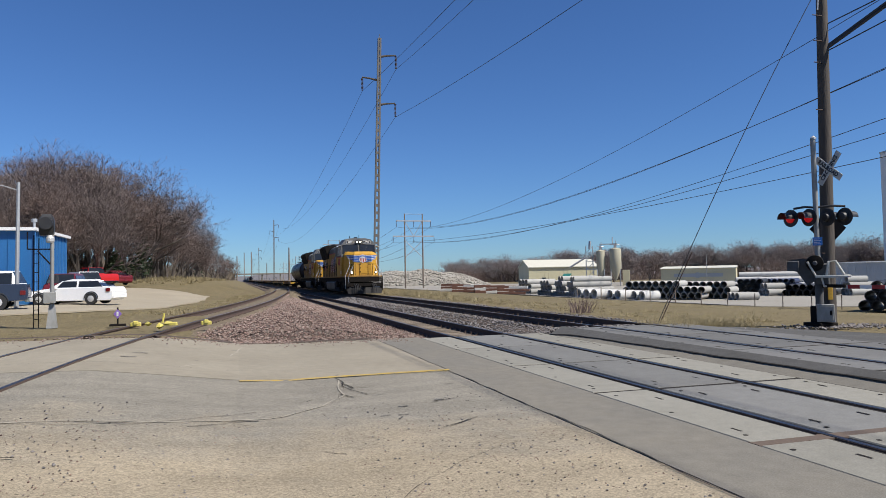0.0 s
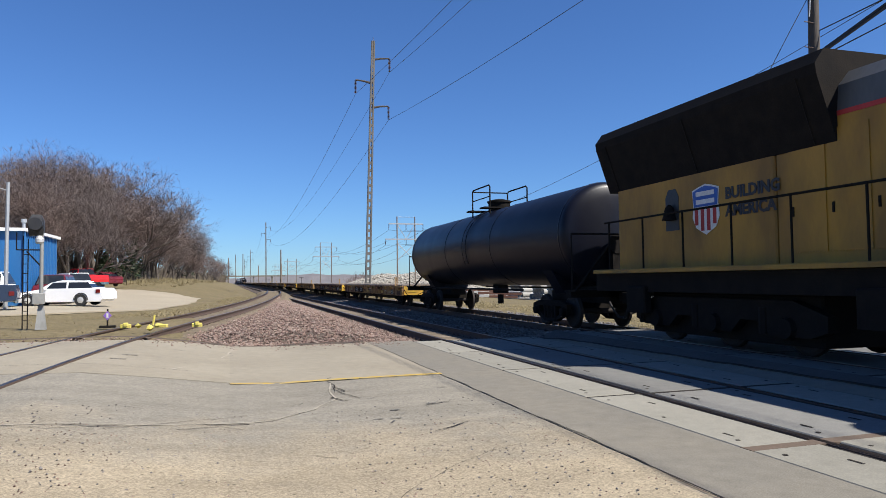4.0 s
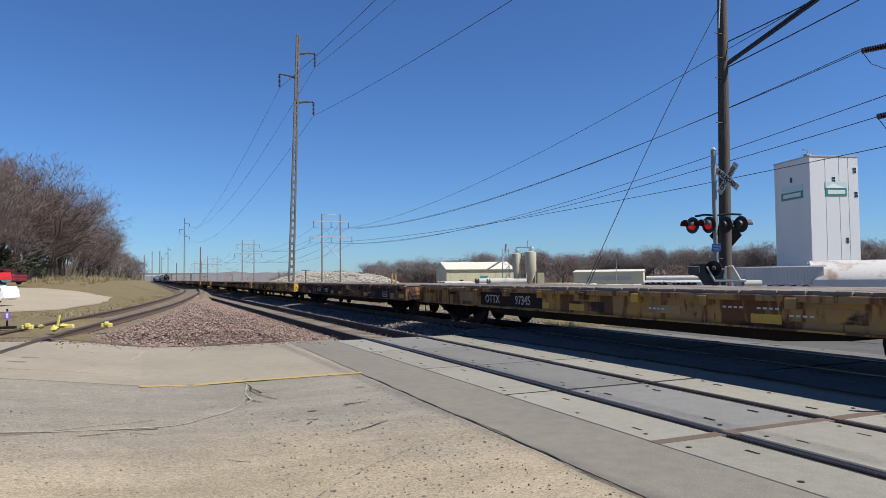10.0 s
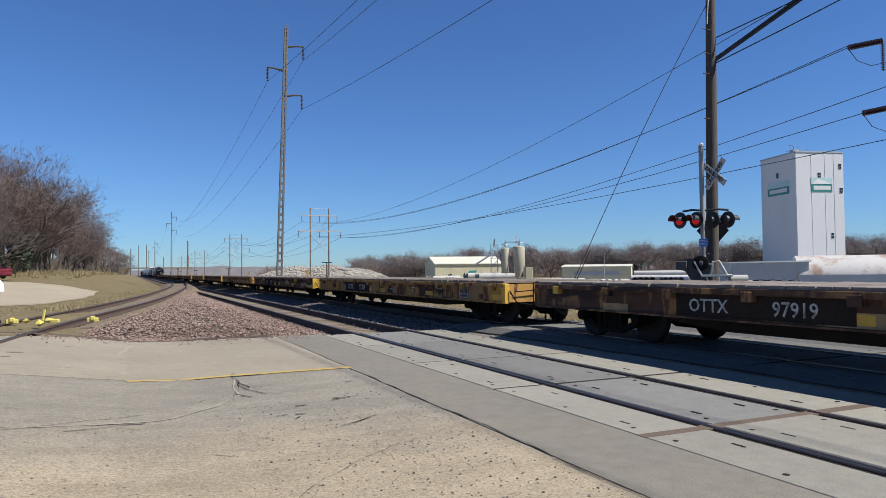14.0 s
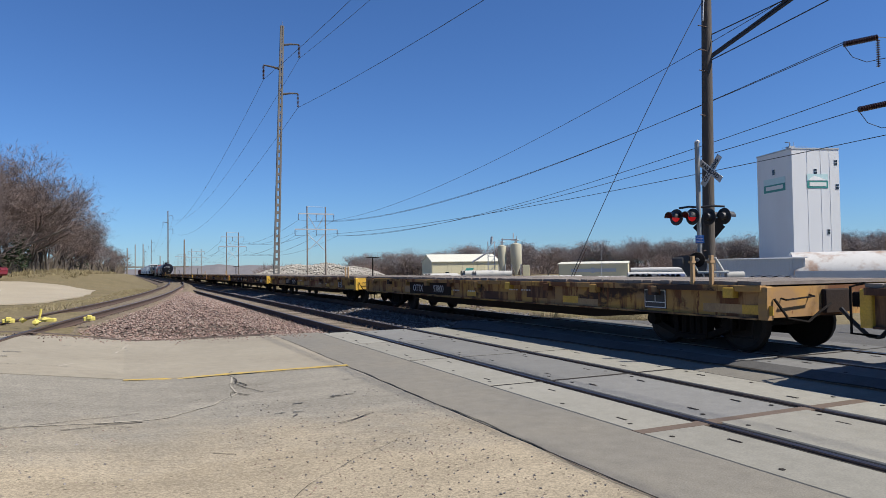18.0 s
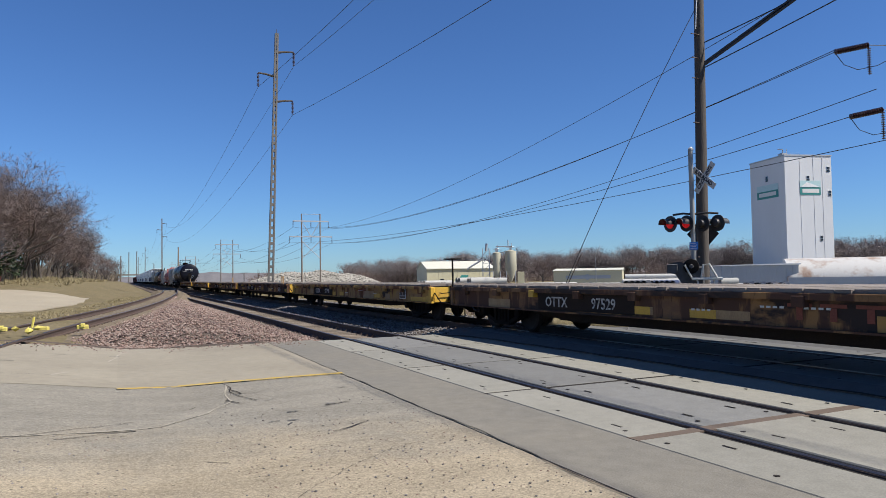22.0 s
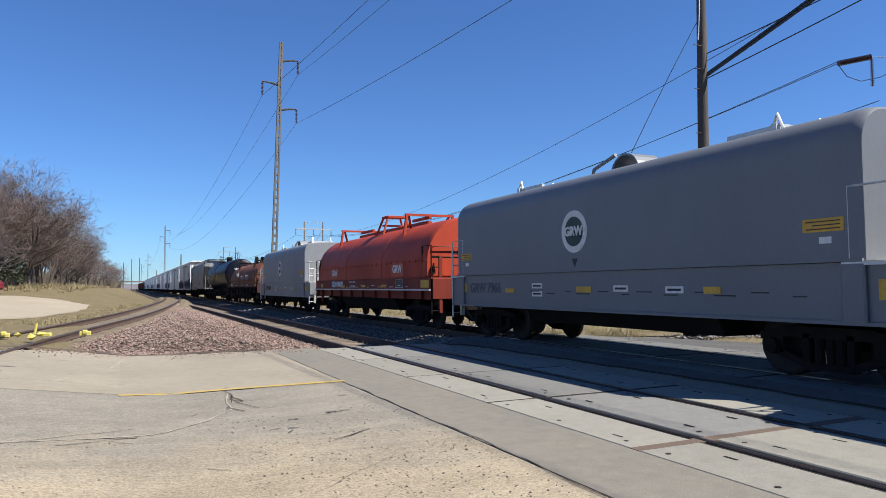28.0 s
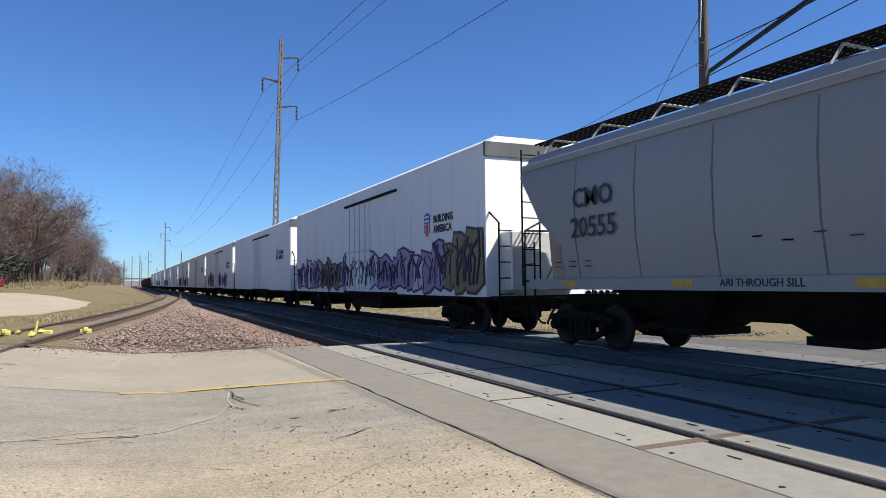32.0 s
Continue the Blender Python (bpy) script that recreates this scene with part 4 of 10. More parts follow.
def truck(car, y, name="truck"):
    """A two-axle truck with its wheelsets and side frames."""
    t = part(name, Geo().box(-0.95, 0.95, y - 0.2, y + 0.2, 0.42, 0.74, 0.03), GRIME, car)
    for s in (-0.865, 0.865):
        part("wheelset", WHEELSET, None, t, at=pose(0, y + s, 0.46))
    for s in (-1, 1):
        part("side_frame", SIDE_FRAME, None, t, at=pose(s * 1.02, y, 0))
    return t


def coupler(car, y, out):
    """A coupler with its brake hose at one end; out is -1 at the front, 1 at the rear."""
    g = Geo().box(-0.11, 0.11, min(y, y - out * 0.5), max(y, y - out * 0.5), 0.76, 0.98, 0.02)
    g.prism([(-0.2, 0.72), (0.16, 0.72), (0.2, 0.86), (0.16, 1.0), (-0.2, 1.0)], min(y + out * 0.02, y - out * 0.2), max(y + out * 0.02, y - out * 0.2))
    c = part("coupler", g, GRIME, car)
    h = Geo().tube([(-0.42, y - out * 0.45, 0.75), (-0.42, y - out * 0.25, 0.55), (-0.38, y - out * 0.08, 0.38), (-0.3, y + out * 0.02, 0.36)], 0.03, 6)
    part("brake_hose", h, RUBBER, c)


def side_text(car, text, x, y, z, size, material, name="lettering", bold=0.012):
    """Lettering on the flank that faces the road; y is the middle of the words."""
    return letters(name, text, size, material, car, pose(x, y, z, 90, 0, -90), bold=bold)


def front_text(car, text, x, y, z, size, material, name="lettering", bold=0.01):
    return letters(name, text, size, material, car, pose(x, y, z, 90, 0, 0), bold=bold)


def plate(car, x, y0, y1, z0, z1, material, name="panel", t=0.006, label=""):
    return part(name, Geo().box(x - t, x + 0.004, y0, y1, z0, z1), material, car, label)


def ladder(car, x, y, z0, z1, w=0.42, along="y", material=None, rungs=None, name="ladder"):
    g = Geo()
    ends = [((x, y - w / 2), (x, y + w / 2)), ((x - w / 2, y), (x + w / 2, y))][along == "x"]
    for p in ends:
        g.tube([(*p, z0), (*p, z1)], 0.022, 6)
    n = rungs or max(2, int((z1 - z0) / 0.38))
    for k in range(n + 1):
        z = z0 + (z1 - z0) * (k + 0.3) / (n + 0.6)
        g.tube([(*ends[0], z), (*ends[1], z)], 0.014, 5)
    return part(name, g, material or GRIME, car)


def arc(cx, cz, r, a0, a1, n):
    return [(cx + r * math.cos(radians(a0 + (a1 - a0) * k / n)), cz + r * math.sin(radians(a0 + (a1 - a0) * k / n))) for k in range(n + 1)]


def flag_panels(car, x, y0, y1, z0, z1):
    """A waving striped flag painted on the hood, its dark starred field towards the front."""
    n, rows = 22, 13
    red, white, blue, stars = Geo(), Geo(), Geo(), Geo()
    at = lambda u, v: (x, y0 + (y1 - y0) * (u + 0.05 * math.sin(v * 4)), z0 + (z1 - z0) * (v * (1 - 0.22 * u) + 0.10 * u) + 0.13 * math.sin(u * 11 + 0.6) * (0.3 + u) - 0.10 * u)
    for r in range(rows):
        for k in range(n):
            g = blue if (k < 9 and r > 5) else (red if r % 2 == 0 else white)
            u0, u1, v0, v1 = k / n, (k + 1) / n, r / rows, (r + 1) / rows
            g.quad(at(u0, v0), at(u1, v0), at(u1, v1), at(u0, v1))
    for r in range(5):
        for k in range(6):
            u, v = 0.035 + 0.062 * k + 0.03 * (r % 2), 0.51 + 0.095 * r
            _, py, pz = at(u, v)
            stars.add([(x - 0.003, py + 0.035 * math.sin(2.513 * q), pz + 0.035 * math.cos(2.513 * q)) for q in range(5)], [(0, 1, 2, 3, 4)])
    part("flag_red", red, paint("flag_red_paint", (0.32, 0.06, 0.055), (0.2, 0.05, 0.05)), car, "red stripes of a painted flag")
    part("flag_white", white, paint("flag_white_paint", (0.42, 0.36, 0.32), (0.3, 0.25, 0.22)), car, "white stripes of a painted flag")
    part("flag_blue", blue, paint("flag_blue_paint", (0.05, 0.055, 0.11), (0.04, 0.045, 0.08)), car, "dark blue field of a painted flag")
    tagged(part("flag_stars", stars, LETTER_WHITE, car, "white stars of a painted flag"), kind="stuff")
    part("flag_pole", Geo().tube([(x, y0 - 0.32, z0 - 0.2), (x, y0 - 0.02, z1 + 0.2)], 0.022, 5), SILVER, car, "painted flag pole")


def shield_outline(w, h):
    """A badge outline about the origin, (across, up)."""
    return [(-w * 0.5, h * 0.40), (-w * 0.25, h * 0.46), (0, h * 0.5), (w * 0.25, h * 0.46), (w * 0.5, h * 0.40), (w * 0.46, h * 0.1), (w * 0.5, -h * 0.15), (w * 0.36, -h * 0.36), (0, -h * 0.5), (-w * 0.36, -h * 0.36), (-w * 0.5, -h * 0.15), (-w * 0.46, h * 0.1)]


def badge(parent, m, w, h, name="badge"):
    """A shield-shaped badge: blue top, red and white stripes, drawn as plain shapes; it faces its local -y."""
    base = part(name, Geo().prism(shield_outline(w, h), 0.0, 0.008), LETTER_WHITE, parent, "shield badge, blue above red and white stripes", at=m)
    top = [p for p in shield_outline(w * 0.94, h * 0.94) if p[1] > -0.01 * h]
    top = [(-w * 0.43, h * 0.06)] + [(-w * 0.47, h * 0.37), (-w * 0.23, h * 0.43), (0, h * 0.465), (w * 0.23, h * 0.43), (w * 0.47, h * 0.37)] + [(w * 0.43, h * 0.06)]
    part("badge_top", Geo().prism(top, -0.008, 0.0), BLUE_WING, base)
    s = Geo()
    for k in range(4):
        a = -w * 0.40 + k * w * 0.225
        lo = -h * (0.30 if k in (0, 3) else 0.42)
        s.box(a, a + w * 0.115, -0.008, 0.0, lo, h * 0.04)
    part("badge_stripes", s, RED_STRIPE, base)
    bars = Geo().box(-w * 0.34, w * 0.34, -0.013, -0.006, h * 0.27, h * 0.36).box(-w * 0.34, w * 0.34, -0.013, -0.006, h * 0.11, h * 0.20)
    part("badge_lettering", bars, LETTER_WHITE, base)
    return base


def locomotive(at, number, group_label, lit, length=22.05, newer=False, lift=1.0):
    """A six-axle road locomotive with a wide nose, cab forward, long hood behind."""
    c = thing("locomotive", group_label, "locomotive", at)
    hood_grey = LOCO_GREY
    # underframe, tank, steps
    part("underframe", Geo().box(-1.55, 1.55, 1.5, length - 0.7, 1.49, 1.58, 0.02), YELLOW_DIRTY, c, "thin yellow sill along the walkway")
    part("frame_beam", Geo().box(-1.40, 1.40, 1.0, length - 0.6, 1.08, 1.48), GRIME, c, "black skirt under the walkway")
    for yb in (2.4, 6.9, 14.9, length - 2.4):
        part("sand_box", Geo().box(-1.50, -1.30, yb - 0.35, yb + 0.35, 0.62, 1.2, 0.03), GRIME, c)
    tank = [(-1.45, 0.42), (-1.2, 0.22), (1.2, 0.22), (1.45, 0.42), (1.5, 1.0), (1.3, 1.25), (-1.3, 1.25), (-1.5, 1.0)]
    part("fuel_tank", Geo().prism(tank, 8.2, 14.4), LOCO_GREY, c, "grey fuel tank slung between the trucks")
    res = Geo()
    for s in (-1, 1):
        res.tube([(s * 1.25, 8.4, 1.18), (s * 1.25, 14.2, 1.18)], 0.19, 12)
    part("air_reservoir", res, GRIME, c, smooth=0.7)
    for ty in (4.6, length - 4.6):
        t = part("truck", Geo().box(-0.98, 0.98, ty - 2.3, ty + 2.3, 0.22, 1.06, 0.03), GRIME, c)
        for d in (-1.8, 0, 1.8):
            part("wheelset", WHEELSET, None, t, at=pose(0, ty + d, 0.51))
        for s in (-1, 1):
            f = [(-2.6, 0.75), (-2.6, 0.5), (-2.25, 0.38), (-1.4, 0.38), (-1.1, 0.62), (-0.7, 0.62), (-0.45, 0.38), (0.45, 0.38), (0.7, 0.62), (1.1, 0.62), (1.4, 0.38), (2.25, 0.38), (2.6, 0.5), (2.6, 0.75), (1.9, 0.98), (-1.9, 0.98)]
            g = Geo().prism([(ty + y, z) for y, z in f], s * 1.12 - 0.09, s * 1.12 + 0.09, "x")
            for d in (-1.8, 0, 1.8):
                g.lathe([(0.17, -0.12), (0.2, 0.0), (0.17, 0.1)], (s * 1.18, ty + d, 0.52), "x", 10)
                g.tube([(s * 1.16, ty + d + 0.55, 0.4), (s * 1.16, ty + d + 0.55, 0.85)], 0.11, 8)
            part("side_frame", g, GRIME, t)
    # front end
    pil = [(-1.5, 0.95), (1.5, 0.95), (1.45, 0.28), (0.9, 0.1), (-0.9, 0.1), (-1.45, 0.28)]
    part("pilot", Geo().prism(pil, 0.95, 1.15).prism([(-1.5, 0.98), (1.5, 0.98), (1.5, 0.72), (-1.5, 0.72)], 0.85, 1.2), GRIME, c, "black steel snow-plough pilot")
    plow = Geo().loft([[(-1.45, 1.0, 0.62), (0, 0.62, 0.62), (1.45, 1.0, 0.62), (1.45, 1.1, 0.62), (-1.45, 1.1, 0.62)], [(-1.4, 0.82, 0.12), (0, 0.42, 0.12), (1.4, 0.82, 0.12), (1.4, 0.95, 0.12), (-1.4, 0.95, 0.12)]])
    part("snow_plough", plow, mat("scuffed_plough_steel", (0.028, 0.026, 0.025), 0.75, 0.0, spot=(0.013, 0.012, 0.011), scale=3, gloss=0.2), c)
    coupler(c, 0.1, -1)
    coupler(c, length - 0.1, 1)
    for x in (-0.86, -0.72, -0.6, 0.6, 0.72, 0.86):
        part("air_hose", Geo().tube([(x, 0.86, 0.92), (x + 0.03, 0.60, 0.80), (x + 0.04, 0.50, 0.5), (x + 0.05, 0.46, 0.22)], 0.03, 5), RUBBER, c)
    part("anticlimber", Geo().box(-1.25, 1.25, 1.1, 1.75, 1.51, 1.60, 0.02), YELLOW_DIRTY, c)
    for s in (-1, 1):
        st = Geo()
        for k in range(4):
            part("step", Geo().box(1.27 if s > 0 else -1.55, 1.55 if s > 0 else -1.27, 1.02, 1.55, 0.42 + 0.29 * k, 0.46 + 0.29 * k), GRIME, c)
        st.box(s * 1.52 - 0.03, s * 1.52 + 0.03, 0.98, 1.04, 0.36, 1.5).box(s * 1.52 - 0.03, s * 1.52 + 0.03, 1.52, 1.58, 0.36, 1.5)
        part("step_frame", st, GRIME, c)
        hr = Geo()
        hr.tube([(s * 1.56, 1.0, 0.55), (s * 1.56, 1.0, 1.62), (s * 1.18, 1.25, 2.32), (s * 1.14, 1.36, 2.42), (s * 1.14, 1.95, 3.02)], 0.017, 6)
        hr.tube([(s * 1.40, 0.98, 0.62), (s * 1.30, 0.98, 0.72), (s * 1.30, 1.0, 1.55), (s * 0.92, 1.22, 2.30), (s * 0.86, 1.3, 2.38)], 0.017, 6)
        hr.tube([(s * 1.40, 0.98, 0.62), (s * 0.95, 0.92, 0.70), (s * 0.88, 0.92, 0.66)], 0.017, 6)
        part("handrail", hr, SILVER, c, "thin pale grab rail by the steps")
    # nose
    W, H0 = 1.36, 1.58
    if newer:
        nose = [[(-0.95, 1.75, H0), (0.95, 1.75, H0), (1.36, 2.15, H0), (1.36, 3.6, H0), (-1.36, 3.6, H0), (-1.36, 2.15, H0)], [(-0.92, 1.75, 3.12), (0.92, 1.75, 3.12), (1.33, 2.15, 3.2), (1.33, 3.6, 3.3), (-1.33, 3.6, 3.3), (-1.33, 2.15, 3.2)], [(-0.85, 1.86, 3.25), (0.85, 1.86, 3.25), (1.22, 2.2, 3.32), (1.22, 3.6, 3.42), (-1.22, 3.6, 3.42), (-1.22, 2.2, 3.32)]]
    else:
        nose = [[(-0.75, 1.72, H0), (0.75, 1.72, H0), (1.36, 2.3, H0), (1.36, 3.7, H0), (-1.36, 3.7, H0), (-1.36, 2.3, H0)], [(-0.72, 1.74, 3.26), (0.72, 1.74, 3.26), (1.34, 2.32, 3.26), (1.34, 3.7, 3.34), (-1.34, 3.7, 3.34), (-1.34, 2.32, 3.26)], [(-0.62, 2.02, 3.50), (0.62, 2.02, 3.50), (1.16, 2.6, 3.44), (1.2, 3.7, 3.56), (-1.2, 3.7, 3.56), (-1.16, 2.6, 3.44)]]
    n = part("nose", Geo().loft(nose), YELLOW, c, "blunt yellow nose with winged emblem", smooth=0.5)
    door = Geo().box(0.02 - 0.34, 0.34, 1.70, 1.735, 1.62, 2.55, 0.01)
    part("nose_door", door, YELLOW, n)
    for z in (1.85, 2.15, 2.45):
        part("door_latch", Geo().box(-0.27, -0.19, 1.685, 1.70, z, z + 0.1), GRIME, n)
    for k in range(4):
        z = 1.78 + 0.33 * k
        part("nose_rung", Geo().tube([(0.44, 1.72, z), (0.44, 1.60, z), (0.66, 1.60, z), (0.66, 1.72, z)], 0.016, 5), GRIME, n)
    c0, ex, ey = (0.95, 0.716, 0.698) if newer else (0.74, 0.725, 0.689)
    face = lambda d, o: (min(d, c0) + max(d - c0, 0) * ex + (o * 0.7 if d > c0 else 0), 1.712 + (0.03 if newer else 0) + max(d - c0, 0) * ey - o)
    for s in (-1, 1):
        back, blue = Geo(), Geo()
        for k in range(4):
            z1 = 3.14 - 0.125 * k
            reach = (1.50, 1.40, 1.18, 0.84)[k]
            for g, o, e in ((back, 0.010, 0.025), (blue, 0.018, 0.0)):
                stops = [0.2, c0 - 0.01, c0 + 0.01, reach + e]
                for d0, d1 in zip(stops, stops[1:]):
                    if d1 <= d0:
                        continue
                    slope = lambda d: 0.05 * max(d - 0.2, 0)
                    hgt = lambda d: 0.10 - 0.035 * (d - 0.2)
                    q = [(d0, z1 + slope(d0) + e), (d1, z1 + slope(d1) + e), (d1 - 0.05 * (d1 == reach + e), z1 + slope(d1) - hgt(d1) - e), (d0, z1 + slope(d0) - hgt(d0) - e)]
                    g.quad(*[(s * face(d, o)[0], face(d, o)[1], z) for d, z in q])
        part("wing", back, LETTER_WHITE, n, "white edge of the wing emblem")
        part("wing_feathers", blue, BLUE_WING, n, "blue feathered wing emblem")
    badge(n, pose(0.0, 1.67, 2.92), 0.62, 0.70, "nose_badge")
    for s in (-1, 1):
        body = Geo().lathe([(0.10, -0.04), (0.115, 0.02), (0.10, 0.14)], (s * 1.0, 1.28, 1.84), "y", 14).tube([(s * 1.0, 1.34, 1.6), (s * 1.0, 1.34, 2.25)], 0.02, 5)
        d = part("ditch_light", body, GRIME, c)
        part("lens", Geo().lathe([(0.085, 0), (0.085, 0.01)], (s * 1.0, 1.225, 1.84), "y", 14), HEADLIGHT if lit else CHROME, d, "lit ditch light" if lit else "")
    for s in (-1, 1):
        rails = Geo()
        rails.tube([(s * 0.35, 1.25, 1.62), (s * 0.35, 1.25, 2.5), (s * 1.0, 1.25, 2.5), (s * 1.25, 1.3, 1.75)], 0.02, 6)
        rails.tube([(s * 0.72, 1.25, 1.62), (s * 0.72, 1.25, 2.5)], 0.018, 6)
        part("front_railing", rails, BLACK if newer else GRIME, c)
    # cab
    cab = [[(-1.52, 3.55, 1.58), (1.52, 3.55, 1.58), (1.52, 6.3, 1.58), (-1.52, 6.3, 1.58)], [(-1.52, 3.45, 3.10), (1.52, 3.45, 3.10), (1.52, 6.3, 3.10), (-1.52, 6.3, 3.10)]]
    cabpart = part("cab", Geo().loft(cab), YELLOW, c, "yellow cab side with red numbers")
    up = [[(-1.52, 3.45, 3.10), (1.52, 3.45, 3.10), (1.52, 6.3, 3.10), (-1.52, 6.3, 3.10)], [(-1.48, 3.72, 4.12), (1.48, 3.72, 4.12), (1.5, 6.3, 4.12), (-1.5, 6.3, 4.12)], [(-1.1, 3.80, 4.55), (1.1, 3.80, 4.55), (1.1, 6.3, 4.62), (-1.1, 6.3, 4.62)], [(-0.6, 3.95, 4.66), (0.6, 3.95, 4.66), (0.6, 6.3, 4.74), (-0.6, 6.3, 4.74)]]
    ur = part("cab_roof", Geo().loft(up), hood_grey, c, "grey cab roof above the windows")
    for s in (-1, 1):
        ws = Geo()
        f = lambda u, z: (u, 3.45 + (z - 3.10) * 0.265 - 0.012, z)
        ws.quad(f(s * 0.10, 3.52), f(s * 1.40, 3.40), f(s * 1.36, 4.06), f(s * 0.10, 4.12))
        part("windshield", ws, GLASS, ur, "dark windscreen pane")
        fr = Geo().tube([f(s * 0.08, 3.50), f(s * 1.42, 3.38), f(s * 1.38, 4.08), f(s * 0.08, 4.14), f(s * 0.08, 3.50)], 0.022, 4)
        part("windshield_frame", fr, GRIME, ur)
        nb = part("number_board", Geo().box(s * 0.72 - 0.33, s * 0.72 + 0.33, 3.70, 4.0, 4.20, 4.44, 0.01), SILVER, ur, "grey-edged number board")
        part("number_face", Geo().box(s * 0.72 - 0.30, s * 0.72 + 0.30, 3.693, 3.70, 4.225, 4.415), BLACK, nb)
        front_text(nb, number, s * 0.72, 3.69, 4.32, 0.20, LETTER_WHITE, "digits", 0.006)
        hl = part("headlight", Geo().lathe([(0.12, 0), (0.13, 0.15)], (s * 0.14, 3.62, 4.34), "y", 14), GRIME, ur)
        part("lens", Geo().lathe([(0.08, 0), (0.08, 0.012)], (s * 0.14, 3.605, 4.34), "y", 14), HEADLIGHT if lit else CHROME, hl, "lit headlight" if lit else "")
        for a, b in ((3.95, 4.42), (4.50, 5.02), (5.10, 5.62)):
            pane = part("side_window", Geo().box(s * 1.51 - 0.012, s * 1.51 + 0.012, a, b, 3.28, 3.96), GLASS, ur, "dark side window")
            xx = s * 1.525
            part("window_frame", Geo().tube([(xx, a, 3.28), (xx, b, 3.28), (xx, b, 3.96), (xx, a, 3.96), (xx, a, 3.28)], 0.022, 4), SILVER, pane)
        part("sun_visor", Geo().prism([(s * 1.50, 4.06), (s * 1.52, 4.10), (s * 1.86, 3.98), (s * 1.85, 3.94)], 3.9, 5.75), SILVER, ur, "weathered window awning")
        part("wiper", Geo().tube([f(s * 0.75, 4.02), f(s * 0.60, 3.72)], 0.012, 4), BLACK, ur)
    part("roof_stripe", Geo().box(-1.535, -1.515, 3.5, 6.3, 3.10, 3.17), RED_STRIPE, cabpart)
    side_text(cabpart, number, -1.527, 4.9, 2.72, 0.68, LETTER_BLACK, "digit_outlines", 0.05)
    side_text(cabpart, number, -1.533, 4.9, 2.72, 0.68, RED_STRIPE, "digits", 0.022)
    plate(cabpart, -1.524, 3.75, 6.15, 1.66, 2.32, YELLOW, "cab_door", t=0.012)
    plate(cabpart, -1.537, 3.62, 3.9, 1.78, 2.02, LETTER_WHITE, "notice")
    for ya in (4.2, 4.65, 5.1):
        plate(cabpart, -1.522, ya, ya + 0.16, 2.02, 2.12, GRIME, "vent", label="small vent")
    # hood
    part("equipment_hood", Geo().box(-1.06, 1.06, 6.3, 10.4, 1.58, 3.62, 0.03), YELLOW_DIRTY, c, "tall yellow cabinet hood behind the cab")
    part("hood_roof", Geo().prism([(-1.06, 3.62), (1.06, 3.62), (1.06, 4.25), (0.72, 4.56), (-0.72, 4.56), (-1.06, 4.25)], 6.3, 10.4), hood_grey, c)
    part("air_intake", Geo().box(-1.09, -1.03, 6.55, 7.75, 3.10, 3.78, 0.01), BLACK, c, "black intake grille")
    part("brake_grille", Geo().box(-1.12, -1.03, 8.05, 10.3, 3.35, 4.22, 0.02), BLACK, c, "black dynamic-brake grille")
    for ya, yb in ((6.5, 7.9), (8.0, 9.1), (9.2, 10.3)):
        plate(c, -1.066, ya, yb, 1.72, 3.02, YELLOW_DIRTY, "cabinet_door", 0.012)
    part("handrail_bend", Geo().tube([(-1.10, 6.6, 3.1), (-1.2, 6.75, 2.9), (-1.45, 7.3, 2.58)], 0.02, 5), GRIME, c)
    for ya in (6.32, 10.4):
        part("hood_seam", Geo().box(-1.075, -1.055, ya - 0.03, ya + 0.03, 1.6, 4.2), GRIME, c)
    part("engine_hood", Geo().box(-0.98, 0.98, 10.4, 17.2, 1.58, 3.72, 0.04), YELLOW_DIRTY, c, "long yellow engine hood with doors")
    er = [(-0.98, 3.72), (0.98, 3.72), (0.94, 4.1), (0.72, 4.32), (-0.72, 4.32), (-0.94, 4.1)]
    part("engine_roof", Geo().prism(er, 10.4, 17.2), hood_grey, c)
    part("stripe", Geo().box(-0.99, -0.975, 10.4, 16.2, 3.66, 3.73), RED_STRIPE, c)
    part("exhaust", Geo().box(-0.35, 0.35, 12.5, 13.3, 4.2, 4.42, 0.05), GRIME, c)
    part("radiator_hood", Geo().box(-1.0, 1.0, 17.2, length - 1.0, 1.58, 3.38, 0.03), YELLOW_DIRTY, c)
    flare = [(-1.0, 3.30), (1.0, 3.30), (1.36, 4.25), (1.38, 4.40), (1.2, 4.62), (-1.2, 4.62), (-1.38, 4.40), (-1.36, 4.25)]
    part("radiator", Geo().prism(flare, 15.9, length - 0.65), GRIME, c, "flared black radiator section")
    for k in range(3):
        y = 16.3 + (length - 17.4) * k / 2
        part("radiator_strut", Geo().tube([(-1.01, y, 3.32), (-1.375, y, 4.28)], 0.02, 5), GRIME, c)
    fans = Geo()
    for k in range(3):
        fans.lathe([(0.6, 4.65), (0.6, 4.77), (0.5, 4.78)], (0, 17.5 + 1.35 * k, 0), "z", 16)
    part("radiator_fan", fans, hood_grey, c)
    for k in range(8):
        y = 10.55 + 0.8 * k
        dd = plate(c, -0.985, y, y + 0.74, 1.75, 3.5, YELLOW_DIRTY, "hood_door", 0.012)
        part("latch", Geo().box(-1.012, -0.995, y + 0.64, y + 0.68, 2.3, 2.45), GRIME, dd)
    flag_panels(c, -1.006, 11.0, 14.6, 1.95, 3.42)
    badge(c, pose(-1.012, 19.0, 2.62, 0, 0, -90), 0.80, 1.0)
